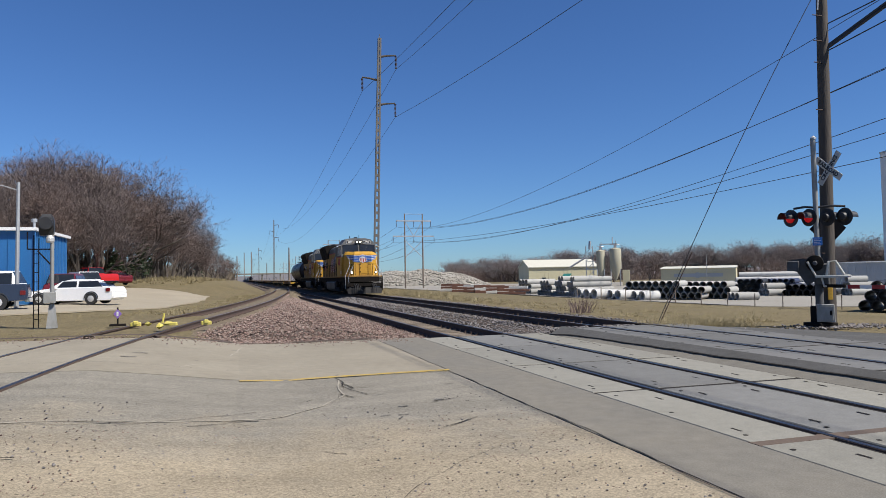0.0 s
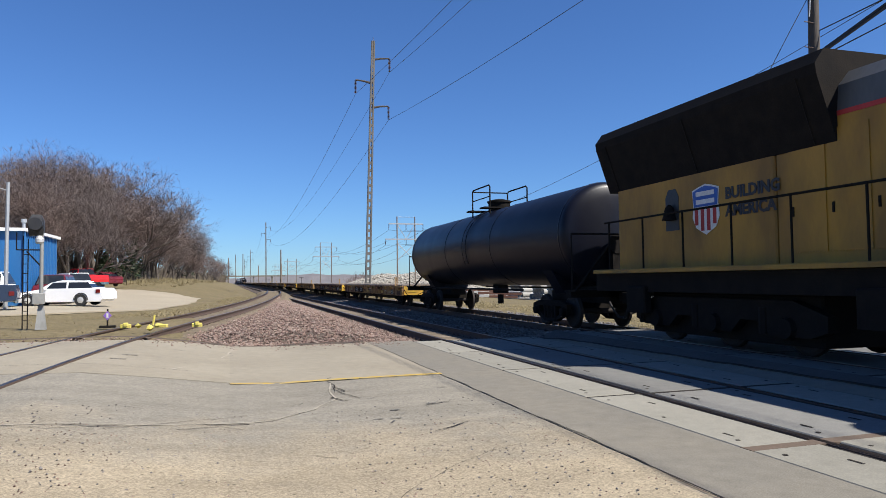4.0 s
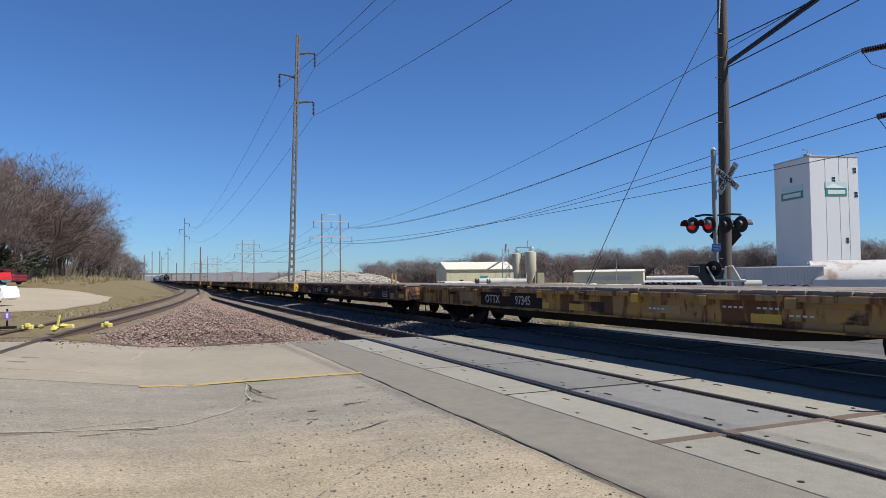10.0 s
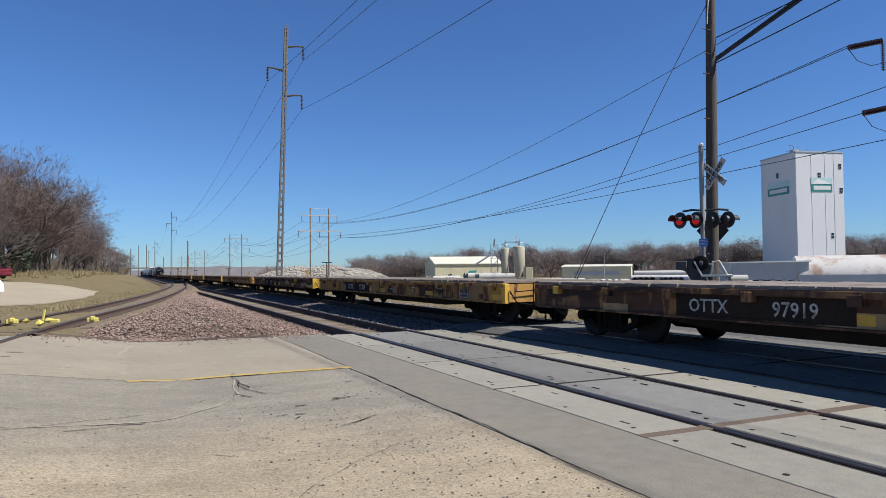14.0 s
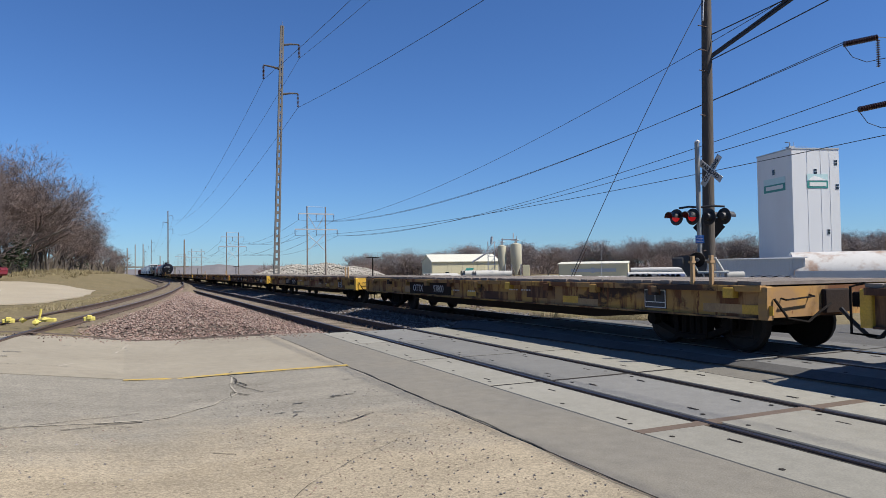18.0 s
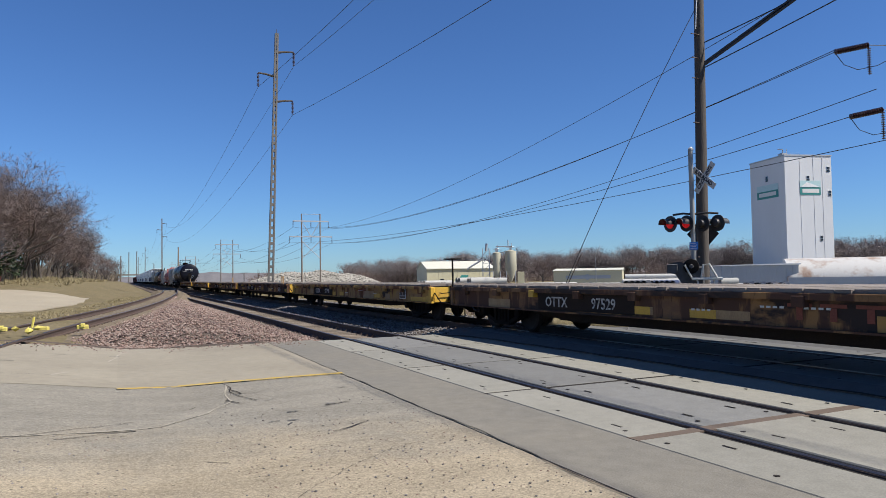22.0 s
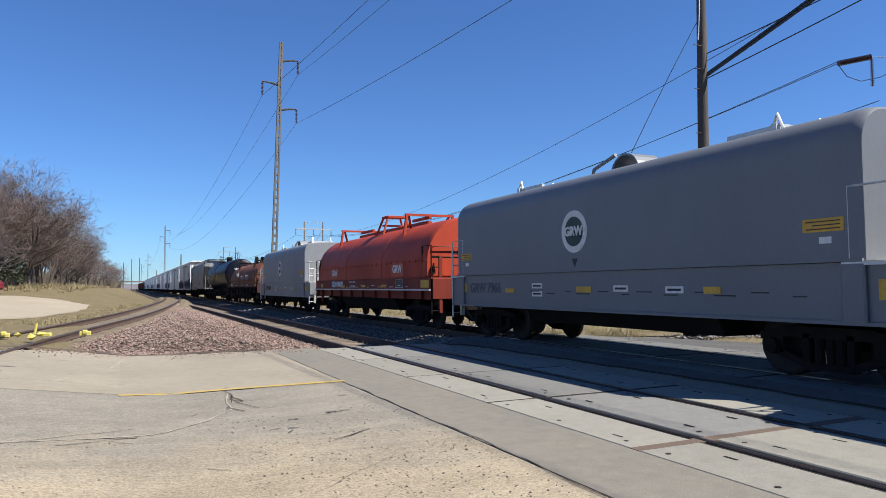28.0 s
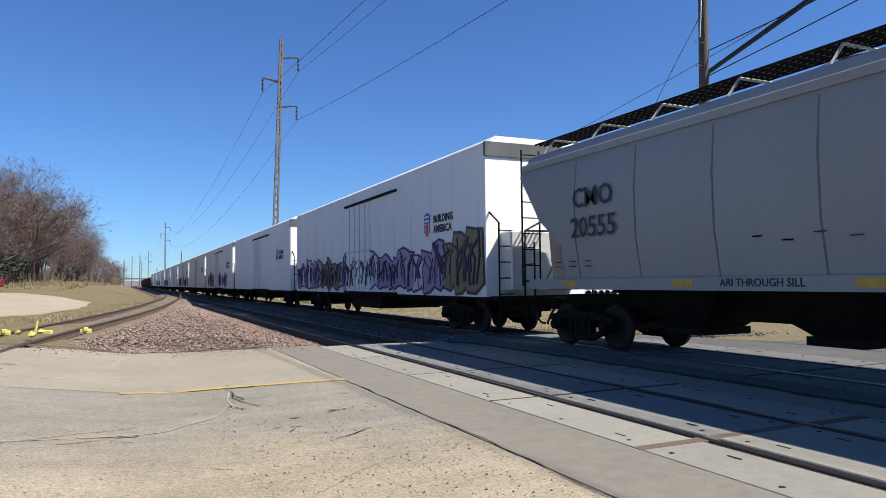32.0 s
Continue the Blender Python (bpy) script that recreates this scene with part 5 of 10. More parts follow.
    bell = part("bell_recess", Geo().prism([(19.85, 2.3), (20.3, 2.3), (20.3, 2.95), (20.2, 3.1), (19.95, 3.1), (19.85, 2.95)], -1.008, -1.002, "x"), BLACK, c, "dark arched recess with a bell")
    part("bell", Geo().lathe([(0.16, 0.0), (0.13, 0.08), (0.09, 0.24), (0.03, 0.3)], (-1.08, 20.07, 2.5), "z", 12), GRIME, bell)
    side_text(c, "BUILDING", -1.012, 17.75, 2.83, 0.30, LETTER_BLACK)
    side_text(c, "AMERICA", -1.012, 17.8, 2.53, 0.30, LETTER_BLACK)
    # walkway railing
    for k in range(12):
        y = 6.8 + (length - 8.2) * k / 11
        part("railing_post", Geo().tube([(-1.5, y, 1.56), (-1.5, y, 2.6)], 0.022, 6), GRIME, c)
    part("railing", Geo().tube([(-1.5, 6.6, 2.58), (-1.5, length - 1.2, 2.58)], 0.02, 6).tube([(1.5, 6.6, 2.58), (1.5, length - 1.2, 2.58)], 0.02, 6), GRIME, c)
    part("antenna_dome", Geo().box(-0.12, 0.12, 5.0, 5.5, 4.72, 4.80), GRIME, c)
    part("antenna", Geo().tube([(0.3, 5.6, 4.7), (0.3, 5.6, 5.0)], 0.02, 5), GRIME, c)
    part("antenna", Geo().tube([(-0.4, 6.0, 4.7), (-0.4, 6.0, 4.95)], 0.03, 5), GRIME, c)
    part("horn", Geo().lathe([(0.03, 0.5), (0.04, 0.2), (0.1, 0.0)], (0.2, 12.0, 4.4), "y", 8).lathe([(0.03, 0.5), (0.04, 0.25), (0.09, 0.05)], (0.4, 12.0, 4.4), "y", 8), GRIME, c)
    # this class stands a little taller above the walkway
    for ob in c.children_recursive:
        if ob.parent != c and ob.parent.matrix_basis.translation.z > 1.58:
            continue
        z = ob.matrix_basis.translation.z
        if z > 1.58:
            ob.matrix_basis = pose(0, 0, (z - 1.58) * (lift - 1)) @ ob.matrix_basis
        elif abs(z) < 1e-6 and ob.matrix_basis.translation.length < 1e-6:
            for v in ob.data.vertices:
                if v.co.z > 1.58:
                    v.co.z = 1.58 + (v.co.z - 1.58) * lift
    return c


LETTER_WORN = mat("worn_white_lettering", (0.46, 0.45, 0.43), 0.7, spot=(0.16, 0.14, 0.12), amount=0.9, scale=9, grain=40, thresh=0.55, soft=0.08)
EMBLEM = mat("faded_red_emblem", (0.20, 0.05, 0.03), 0.8, spot=(0.12, 0.06, 0.03))
REPAINT_RED = paint("orange_red_repaint", (0.46, 0.075, 0.025), (0.36, 0.06, 0.025))


def flatcar(at, number, shade, group, seed):
    """A sixty-foot flatcar with a plank deck and deep fish-bellied side sills."""
    rng = random.Random(seed)
    L = 19.87
    a, b = 0.93, L - 0.62
    tone = {"yellow": "rust-stained yellow", "dark": "dark, heavily rusted brown"}[shade]
    c = thing("flatcar", f"empty {tone} flatcar with a weathered plank deck", "flatcar", at, group)
    steel = FLAT_YELLOW if shade == "yellow" else FLAT_RUST
    for s in (-1, 1):
        part("side_sill", Geo().box(s * 1.40 - 0.02, s * 1.40 + 0.02, a, b, 0.60, 1.06), steel, c)
        part("top_flange", Geo().box(s * 1.45 - 0.07, s * 1.45 + 0.07, a, b, 1.00, 1.095, 0.01), steel, c)
        part("bottom_flange", Geo().box(s * 1.44 - 0.06, s * 1.44 + 0.06, a + 0.1, b - 0.1, 0.585, 0.615), steel, c)
    belly = [(3.9, 0.62), (4.4, 0.46), (5.6, 0.36), (L - 5.6, 0.36), (L - 4.4, 0.46), (L - 3.9, 0.62), (L - 3.9, 1.0), (3.9, 1.0)]
    part("fish_belly", Geo().prism(belly, -0.95, 0.95, "x"), FLAT_DARK, c, "black fish-bellied centre sill")
    part("centre_sill", Geo().box(-0.35, 0.35, a, b, 0.60, 1.03).box(-1.38, 1.38, 1.8, 2.2, 0.70, 1.04).box(-1.38, 1.38, L - 2.2, L - 1.8, 0.70, 1.04), FLAT_DARK, c)
    fresh = seed % 4 == 3
    lively = seed % 4 in (0, 1)
    for y, s in ((a, -1), (b, 1)):
        e = part("end_sill", Geo().box(-1.36, 1.36, y - 0.05, y + 0.05, 0.62, 1.07), PATCH if s < 0 and (fresh or lively) else steel, c, "bright yellow end sill" if s < 0 and (fresh or lively) else "")
        for q in (-1, 1):
            part("corner_post", Geo().box(q * 1.41 - 0.075, q * 1.41 + 0.075, y - 0.08, y + 0.08, 0.59, 1.08, 0.015), PATCH if fresh or seed % 3 == 1 else steel, c, "yellow corner post with chipped paint" if fresh or seed % 3 == 1 else "")
        yo = y + s * 0.14
        part("grab_iron", Geo().tube([(-1.15, y + s * 0.05, 0.90), (-1.15, yo, 0.88), (-0.55, yo, 0.92), (-0.55, y + s * 0.05, 0.94)], 0.014, 5), GRIME, e)
        part("draft_pocket", Geo().box(-0.28, 0.28, y - 0.12, y + 0.12, 0.66, 1.02, 0.02), FLAT_DARK, e)
        part("sill_step", Geo().tube([(-1.40, y - s * 0.25, 0.58), (-1.40, y - s * 0.25, 0.30), (-1.40, y - s * 0.65, 0.30), (-1.40, y - s * 0.65, 0.58)], 0.018, 5), GRIME, c)
    if seed % 3 != 1 or seed == 1:
        for q in (0.95, 1.35):
            part("stake", Geo().box(-1.50, -1.45, a + q - 0.03, a + q + 0.03, 1.0, 1.56).box(-1.53, -1.44, a + q - 0.04, a + q + 0.04, 1.44, 1.48), TAN_PATCH, c, "thin upright yellow stake")
    n = 13
    for k in range(n):
        y0, y1 = a + (b - a) * k / n, a + (b - a) * (k + 1) / n
        g = Geo()
        m = 6
        for q in range(m):
            u0, u1 = y0 + (y1 - y0) * q / m, y0 + (y1 - y0) * (q + 1) / m
            o = rng.uniform(-0.03, 0.03)
            g.box(-1.46 + o, 1.46 + o, u0 + 0.006, u1 - 0.006, 1.098, 1.150 + rng.uniform(-0.006, 0.006))
        part("deck_planks", g, DECK_WOOD, c)
    for k in range(11):
        y = 1.5 + (L - 3.0) * k / 10
        part("stake_pocket", Geo().box(-1.56, -1.42, y - 0.10, y + 0.10, 0.90, 1.06, 0.015), PATCH if rng.random() < 0.12 else steel, c)
    for k in range(7):
        y = 0.9 + (L - 3.4) * (k + rng.random() * 0.7) / 7
        w, z = rng.uniform(0.35, 1.3), rng.choice((0.62, 0.66, 0.72))
        plate(c, -1.426 - 0.0006 * k, y, y + w, z, z + rng.choice((0.14, 0.20, 0.26)), (FLAT_RUST, TAN_PATCH, FLAT_YELLOW, TAN_PATCH)[rng.randrange(4)], "paint_patch", t=0.002)
    for y in (1.0, L - 8.6, L * 0.5, 5.4):
        y += rng.uniform(-0.3, 0.3)
        plate(c, -1.432, y, y + 0.55, 0.66, 0.80, PATCH, "reflector_patch", t=0.002)
    plate(c, -1.4325, L - 8.2, L - 5.0, 0.64, 0.99, FLAT_DARK, "number_panel", t=0.002)
    for k in range(4):
        y = rng.uniform(4.2, L - 8.5)
        lines = Geo()
        for q in range(4):
            lines.box(-1.436, -1.433, y + 0.11 * q, y + 0.11 * q + 0.07, 0.78 + 0.09 * (k % 2), 0.81 + 0.09 * (k % 2))
        tagged(part("stencilling", lines, SILVER, c), kind="stuff")
    side_text(c, "OTTX", -1.438, L - 5.7, 0.80, 0.30, LETTER_WORN, bold=0.003)
    side_text(c, number, -1.438, L - 7.3, 0.80, 0.30, LETTER_WORN, bold=0.003)
    bx = plate(c, -1.434, 2.95, 3.5, 0.66, 1.00, BLACK, "data_panel", t=0.002)
    part("panel_frame", Geo().tube([(-1.438, 2.97, 0.68), (-1.438, 3.48, 0.68), (-1.438, 3.48, 0.98), (-1.438, 2.97, 0.98), (-1.438, 2.97, 0.68)], 0.012, 4).tube([(-1.438, 3.22, 0.77), (-1.438, 3.22, 0.98)], 0.009, 4).tube([(-1.438, 2.97, 0.77), (-1.438, 3.48, 0.77)], 0.009, 4), LETTER_WHITE, bx)
    mark = Geo()
    for k in range(3):
        y = 8.3 - 0.5 * k
        mark.box(-1.436, -1.433, y - 0.19, y + 0.19, 0.90, 0.95).box(-1.436, -1.433, y - 0.05, y + 0.05, 0.72, 0.895)
    if seed % 3 != 2:
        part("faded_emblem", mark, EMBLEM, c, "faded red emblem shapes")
    if seed % 2 == 1:
        plate(c, -1.4315, a + 0.1, a + 1.6, 0.63, 0.76, PATCH, "end_stripe")
    truck(c, 2.75)
    truck(c, L - 2.75)
    coupler(c, 0.02, -1)
    coupler(c, L - 0.02, 1)
    lever = Geo().tube([(-1.35, a - 0.1, 0.9), (-1.2, a - 0.2, 0.62), (-0.8, a - 0.22, 0.55), (-0.5, a - 0.2, 0.7), (-0.2, a - 0.15, 0.8)], 0.02, 5)
    part("uncoupling_lever", lever, GRIME, c)
    lever = Geo().tube([(-1.40, b + 0.05, 1.15), (-1.40, b + 0.25, 1.1), (-1.40, b + 0.25, 0.5), (-1.0, b + 0.2, 0.45)], 0.018, 5)
    part("uncoupling_lever", lever, GRIME, c)
    if seed % 2 == 1 and seed != 1:
        bs = part("brake_staff", Geo().tube([(-0.75, a - 0.12, 0.7), (-0.75, a - 0.12, 1.92)], 0.028, 6).box(-0.9, -0.6, a - 0.2, a - 0.02, 0.66, 0.78, 0.02), GRIME, c, "upright hand-brake staff")
        g = Geo().tube([(-0.75 + 0.26 * math.cos(q * 0.4488), a - 0.12 + 0.26 * math.sin(q * 0.4488), 1.92) for q in range(15)], 0.018, 5)
        for q in range(3):
            g.tube([(-0.75 + 0.26 * math.cos(q * 1.047), a - 0.12 + 0.26 * math.sin(q * 1.047), 1.92), (-0.75 - 0.26 * math.cos(q * 1.047), a - 0.12 - 0.26 * math.sin(q * 1.047), 1.92)], 0.012, 4)
        part("brake_wheel", g, GRIME, bs)
    part("brake_rigging", Geo().tube([(-0.6, 5.5, 0.75), (-0.6, L - 5.5, 0.75)], 0.03, 6).box(-0.9, -0.4, 8.3, 9.2, 0.5, 0.85, 0.03), GRIME, c)
    return c


def tank_car(at, material, length, marks, label, first=False):
    """A tank car: long barrel with dished heads, dome platform, end frames, two trucks."""
    c = thing("tank_car", label, "tank car", at)
    r, zc = 1.44, 2.60
    a, b = 0.85, length - 0.85
    head = [(0.05, 0), (0.6, 0.035), (1.0, 0.10), (1.26, 0.16), (1.36, 0.21), (1.42, 0.28), (r, 0.40)]
    prof = [(q, a + d) for q, d in head] + [(r, length / 2 - 0.2), (r, length / 2 + 0.2)] + [(q, b - d) for q, d in head[::-1]]
    g = Geo().lathe(prof, (0, 0, zc), "y", 44)
    tank = part("barrel", g, material, c, smooth=0.9)
    for y in (a + 0.5, length * 0.36, length * 0.64, b - 0.5):
        part("weld_band", Geo().lathe([(r, y - 0.03), (r + 0.012, y - 0.02), (r + 0.012, y + 0.02), (r, y + 0.03)], (0, 0, zc), "y", 44), material, tank, smooth=0.9)
    for ys in (2.35, length - 2.95):
        part("saddle", Geo().prism([(-0.75, 0.95), (0.75, 0.95), (1.15, 1.62), (0.5, 1.25), (-0.5, 1.25), (-1.15, 1.62)], ys, ys + 0.6), material, c)
    for y0, y1 in ((0.55, 4.0), (length - 4.0, length - 0.55)):
        part("stub_sill", Geo().box(-0.35, 0.35, y0, y1, 0.70, 1.05, 0.02).box(-1.5, 1.5, y0 if y0 < 2 else y1 - 0.3, y0 + 0.3 if y0 < 2 else y1, 0.88, 1.05), GRIME, c)
    m = length / 2
    top = zc + r
    late = bool(marks) and marks[0] == "CRGX"
    if late:
        part("manway", Geo().lathe([(0.30, top - 0.1), (0.30, top + 0.40), (0.27, top + 0.46), (0.05, top + 0.47)], (0, m - 0.1, 0), "z", 20), GRIME, c, smooth=0.6)
        part("valve", Geo().lathe([(0.09, top - 0.05), (0.09, top + 0.22), (0.14, top + 0.24), (0.14, top + 0.30), (0.03, top + 0.34)], (0, m - 0.85, 0), "z", 12), GRIME, c, smooth=0.6)
        for x0, x1 in ((-0.95, -0.40), (0.40, 0.95)):
            part("platform", Geo().box(x0, x1, m - 1.2, m + 1.25, top - 0.10, top - 0.06), GRIME, c)
        part("railing", Geo().tube([(0.80, m + 1.15, top - 0.2), (0.80, m + 1.15, top + 0.78), (0.80, m + 1.0, top + 0.92), (0.80, m - 1.0, top + 0.92), (0.80, m - 1.15, top + 0.78), (0.80, m - 1.15, top - 0.2)], 0.03, 6), GRIME, c)
        part("railing", Geo().tube([(0.80, m, top - 0.2), (0.80, m, top + 0.92)], 0.022, 6), GRIME, c)
        part("grab_stand", Geo().tube([(-0.80, m + 1.2, top - 0.25), (-0.80, m + 1.2, top + 0.62), (-0.62, m + 1.2, top + 0.62), (-0.62, m + 1.2, top - 0.2)], 0.028, 6), GRIME, c)
        part("grab_stand", Geo().tube([(-0.80, m + 1.2, top + 0.55), (0.2, m + 1.2, top + 0.30), (0.80, m + 1.15, top + 0.5)], 0.020, 6), GRIME, c)
        part("stirrup", Geo().tube([(-1.5, m + 1.05, 1.05), (-1.5, m + 1.05, 0.55), (-1.5, m + 0.65, 0.55), (-1.5, m + 0.65, 1.05)], 0.025, 6), GRIME, c)
        part("air_line", Geo().tube([(-1.3, 3.4, 0.82), (-1.3, m + 1.0, 0.82)], 0.022, 6), GRIME, c)
        for k in range(6):
            part("pipe_hanger", Geo().tube([(-1.3, 3.7 + 1.05 * k, 1.2), (-1.3, 3.7 + 1.05 * k, 0.66)], 0.026, 5), GRIME, c)
    else:
        part("manway", Geo().lathe([(0.42, zc + r - 0.1), (0.42, zc + r + 0.28), (0.47, zc + r + 0.29), (0.47, zc + r + 0.35), (0.2, zc + r + 0.42)], (0, m, 0), "z", 18), GRIME, c, smooth=0.6)
        plat = Geo().box(-1.0, 1.0, m - 1.0, m - 0.5, zc + r - 0.02, zc + r + 0.03).box(-1.0, 1.0, m + 0.5, m + 1.0, zc + r - 0.02, zc + r + 0.03)
        part("platform", plat, GRIME, c)
        for s in (-0.75, 0.75):
            part("railing", Geo().tube([(s, m - 0.95, zc + r * 0.85), (s, m - 0.95, zc + r + 0.78), (s, m - 0.85, zc + r + 0.85), (s, m + 0.85, zc + r + 0.85), (s, m + 0.95, zc + r + 0.78), (s, m + 0.95, zc + r * 0.85)], 0.028, 6), GRIME, c)
            part("railing_rod", Geo().tube([(s, m - 0.95, zc + r + 0.42), (s, m + 0.95, zc + r + 0.42)], 0.02, 6), GRIME, c)
        part("railing", Geo().tube([(-0.75, m + 0.95, zc + r + 0.8), (0.75, m + 0.95, zc + r + 0.8)], 0.025, 6), GRIME, c)
    curved = Geo()
    mid = m + 0.4 if late else m
    for s in (-0.2, 0.2):
        curved.tube([(x, mid + s, z) for x, z in arc(0, zc, r + 0.05, 205, 110, 12)], 0.014, 5)
    for x, z in arc(0, zc, r + 0.05, 203, 112, 9):
        curved.tube([(x, mid - 0.2, z), (x, mid + 0.2, z)], 0.010, 5)
    part("ladder", curved, TANK_BLACK, c, "thin black ladder bent round the barrel")
    for y, o in ((0.62, -1), (length - 0.62, 1)):
        e = Geo().tube([(-1.42, y, 0.9), (-1.42, y, 2.55), (1.42, y, 2.55), (1.42, y, 0.9)], 0.028, 6)
        part("end_railing", e, GRIME, c)
        br = Geo().tube([(-1.25, y - o * 0.15, 1.05), (-0.15, y - o * 0.15, 2.35)], 0.04, 5).tube([(1.25, y - o * 0.15, 1.05), (0.15, y - o * 0.15, 2.35)], 0.04, 5)
        br.box(-1.5, 1.5, y - 0.3, y + 0.3, 1.04, 1.08)
        part("end_platform", br, GRIME, c)
    bw = Geo().lathe([(0.27, -0.02), (0.29, 0), (0.27, 0.02)], (0, 0.7, 2.3), "y", 14).box(-0.15, 0.15, 0.7, 0.9, 1.3, 2.3)
    part("hand_brake", bw, GRIME, c)
    for s in (-1, 1):
        part("side_rail", Geo().tube([(s * 1.5, 3.6, 1.05), (s * 1.5, length - 3.6, 1.05)], 0.035, 6), GRIME, c)
    part("outlet", Geo().box(-0.22, 0.22, m - 0.3, m + 0.3, 0.85, 1.2, 0.05).tube([(0, m, 0.8), (0, m, 0.45)], 0.12, 8), GRIME, c)
    if marks:
        word, num = marks
        side_text(c, f"{word} {num}", -1.452, length - (3.1 if word == "NDYX" else 2.7), 2.42, 0.36, LETTER_WHITE)
        front_text(c, f"{word} {num}", -0.1, a - 0.008, 3.08, 0.19, LETTER_WHITE)
        if word == "NDYX":
            front_text(c, "TALLOW", -0.75, a + 0.0, 2.86, 0.17, SILVER, "worn_word", 0.0)
        lines = Geo()
        for k in range(7):
            lines.box(0.12 + 0.05 * (k % 2), 0.62 - 0.06 * (k % 3), a - 0.008, a + 0.01, 2.2 - 0.08 * k, 2.225 - 0.08 * k)
            lines.box(0.1, 0.55 - 0.06 * (k % 2), a - 0.006, a + 0.012, 2.90 - 0.1 * (k % 2), 2.925 - 0.1 * (k % 2))
        part("stencilling", lines, LETTER_WHITE, c, "small unreadable white stencilling")
        side = Geo()
        if word == "NDYX":
            for k in range(6):
                side.box(-1.452, -1.446, 1.75 + 0.04 * (k % 2), 2.75 - 0.1 * (k % 3), 2.62 - 0.075 * k, 2.655 - 0.075 * k)
            side.box(-1.452, -1.446, 6.55, 6.6, 2.2, 2.5).box(-1.452, -1.446, 14.25, 14.3, 2.2, 2.6).box(-1.452, -1.446, 11.1, 11.15, 2.1, 2.5)
            strips = ((1.28, 2.1, 2.9), (5.15, 2.4, 2.7))
            plate(c, -1.45, 5.7, 6.5, 2.15, 2.42, SILVER, "data_panel")
        else:
            for k in range(4):
                side.box(-1.452, -1.446, 6.95, 7.35 - 0.06 * (k % 2), 2.48 - 0.05 * k, 2.492 - 0.05 * k)
                side.box(-1.445, -1.435, 14.6, 15.25 - 0.12 * (k % 3), 2.17 - 0.07 * k, 2.195 - 0.07 * k)
                side.box(-1.245, -1.235, 9.2, 9.9 - 0.12 * (k % 3), 1.80 - 0.05 * k, 1.813 - 0.05 * k)
            strips = ((7.62, 2.15, 2.7), (10.9, 2.15, 2.7), (13.92, 2.2, 2.7), (16.9, 2.1, 2.6), (4.8, 2.15, 2.7), (1.6, 2.15, 2.7))
        tagged(part("stencil_block", side, LETTER_WHITE, c, "block of small white stencilling"), kind="stuff")
        for y, z0, z1 in strips:
            plate(c, -1.449, y, y + 0.11, z0, z1, PATCH, "reflector_strip", label="yellow reflective strip")
        rng = random.Random(len(word) + int(num))
        if word == "NDYX":
            pale, dim = paint("chalk_graffiti", (0.42, 0.40, 0.42), (0.25, 0.22, 0.24)), paint("dim_graffiti", (0.10, 0.085, 0.11), (0.06, 0.05, 0.07))
            # a bubble-lettered tag, and two thin scrawls
            for k in range(9):
                g = Geo()
                y, z = 5.2 - 0.28 * (k % 6), 2.35 - 0.28 * (k // 6) - 0.03 * (k % 6)
                for rr in (0.17, 0.10):
                    ring = [(-1.452, y + rr * math.cos(0.7 * q) * rng.uniform(0.7, 1.1), z + rr * 1.1 * math.sin(0.7 * q) * rng.uniform(0.7, 1.1)) for q in range(9)]
                    g.tube(ring + ring[:1], 0.014, 4)
                part("bubble_tag", g, pale, c)
            for y, n, col in ((8.9, 12, dim), (13.7, 10, dim)):
                pts = []
                for k in range(n):
                    pts.append((-1.452, y - 0.19 * k, 2.32 + rng.choice((-0.26, 0.24)) * rng.uniform(0.5, 1)))
                part("graffiti_scrawl", Geo().tube(pts, 0.015, 4), col, c)
    truck(c, 2.65)
    truck(c, length - 2.65)
    coupler(c, 0.02, -1)
    coupler(c, length - 0.02, 1)
    return c


def hood_profile(w, z0, top, shape):
    """Cross-section of a coil car's cover."""
    if shape == "round":
        return [(-w, z0)] + arc(0, top - w, w, 180, 0, 20) + [(w, z0)]
    r = 0.50
    return [(-w, z0), (-w, top - 0.05 - r)] + arc(-w + r, top - 0.05 - r, r, 180, 95, 7)[1:] + [(0, top)] + arc(w - r, top - 0.05 - r, r, 85, 0, 7) + [(w, z0)]


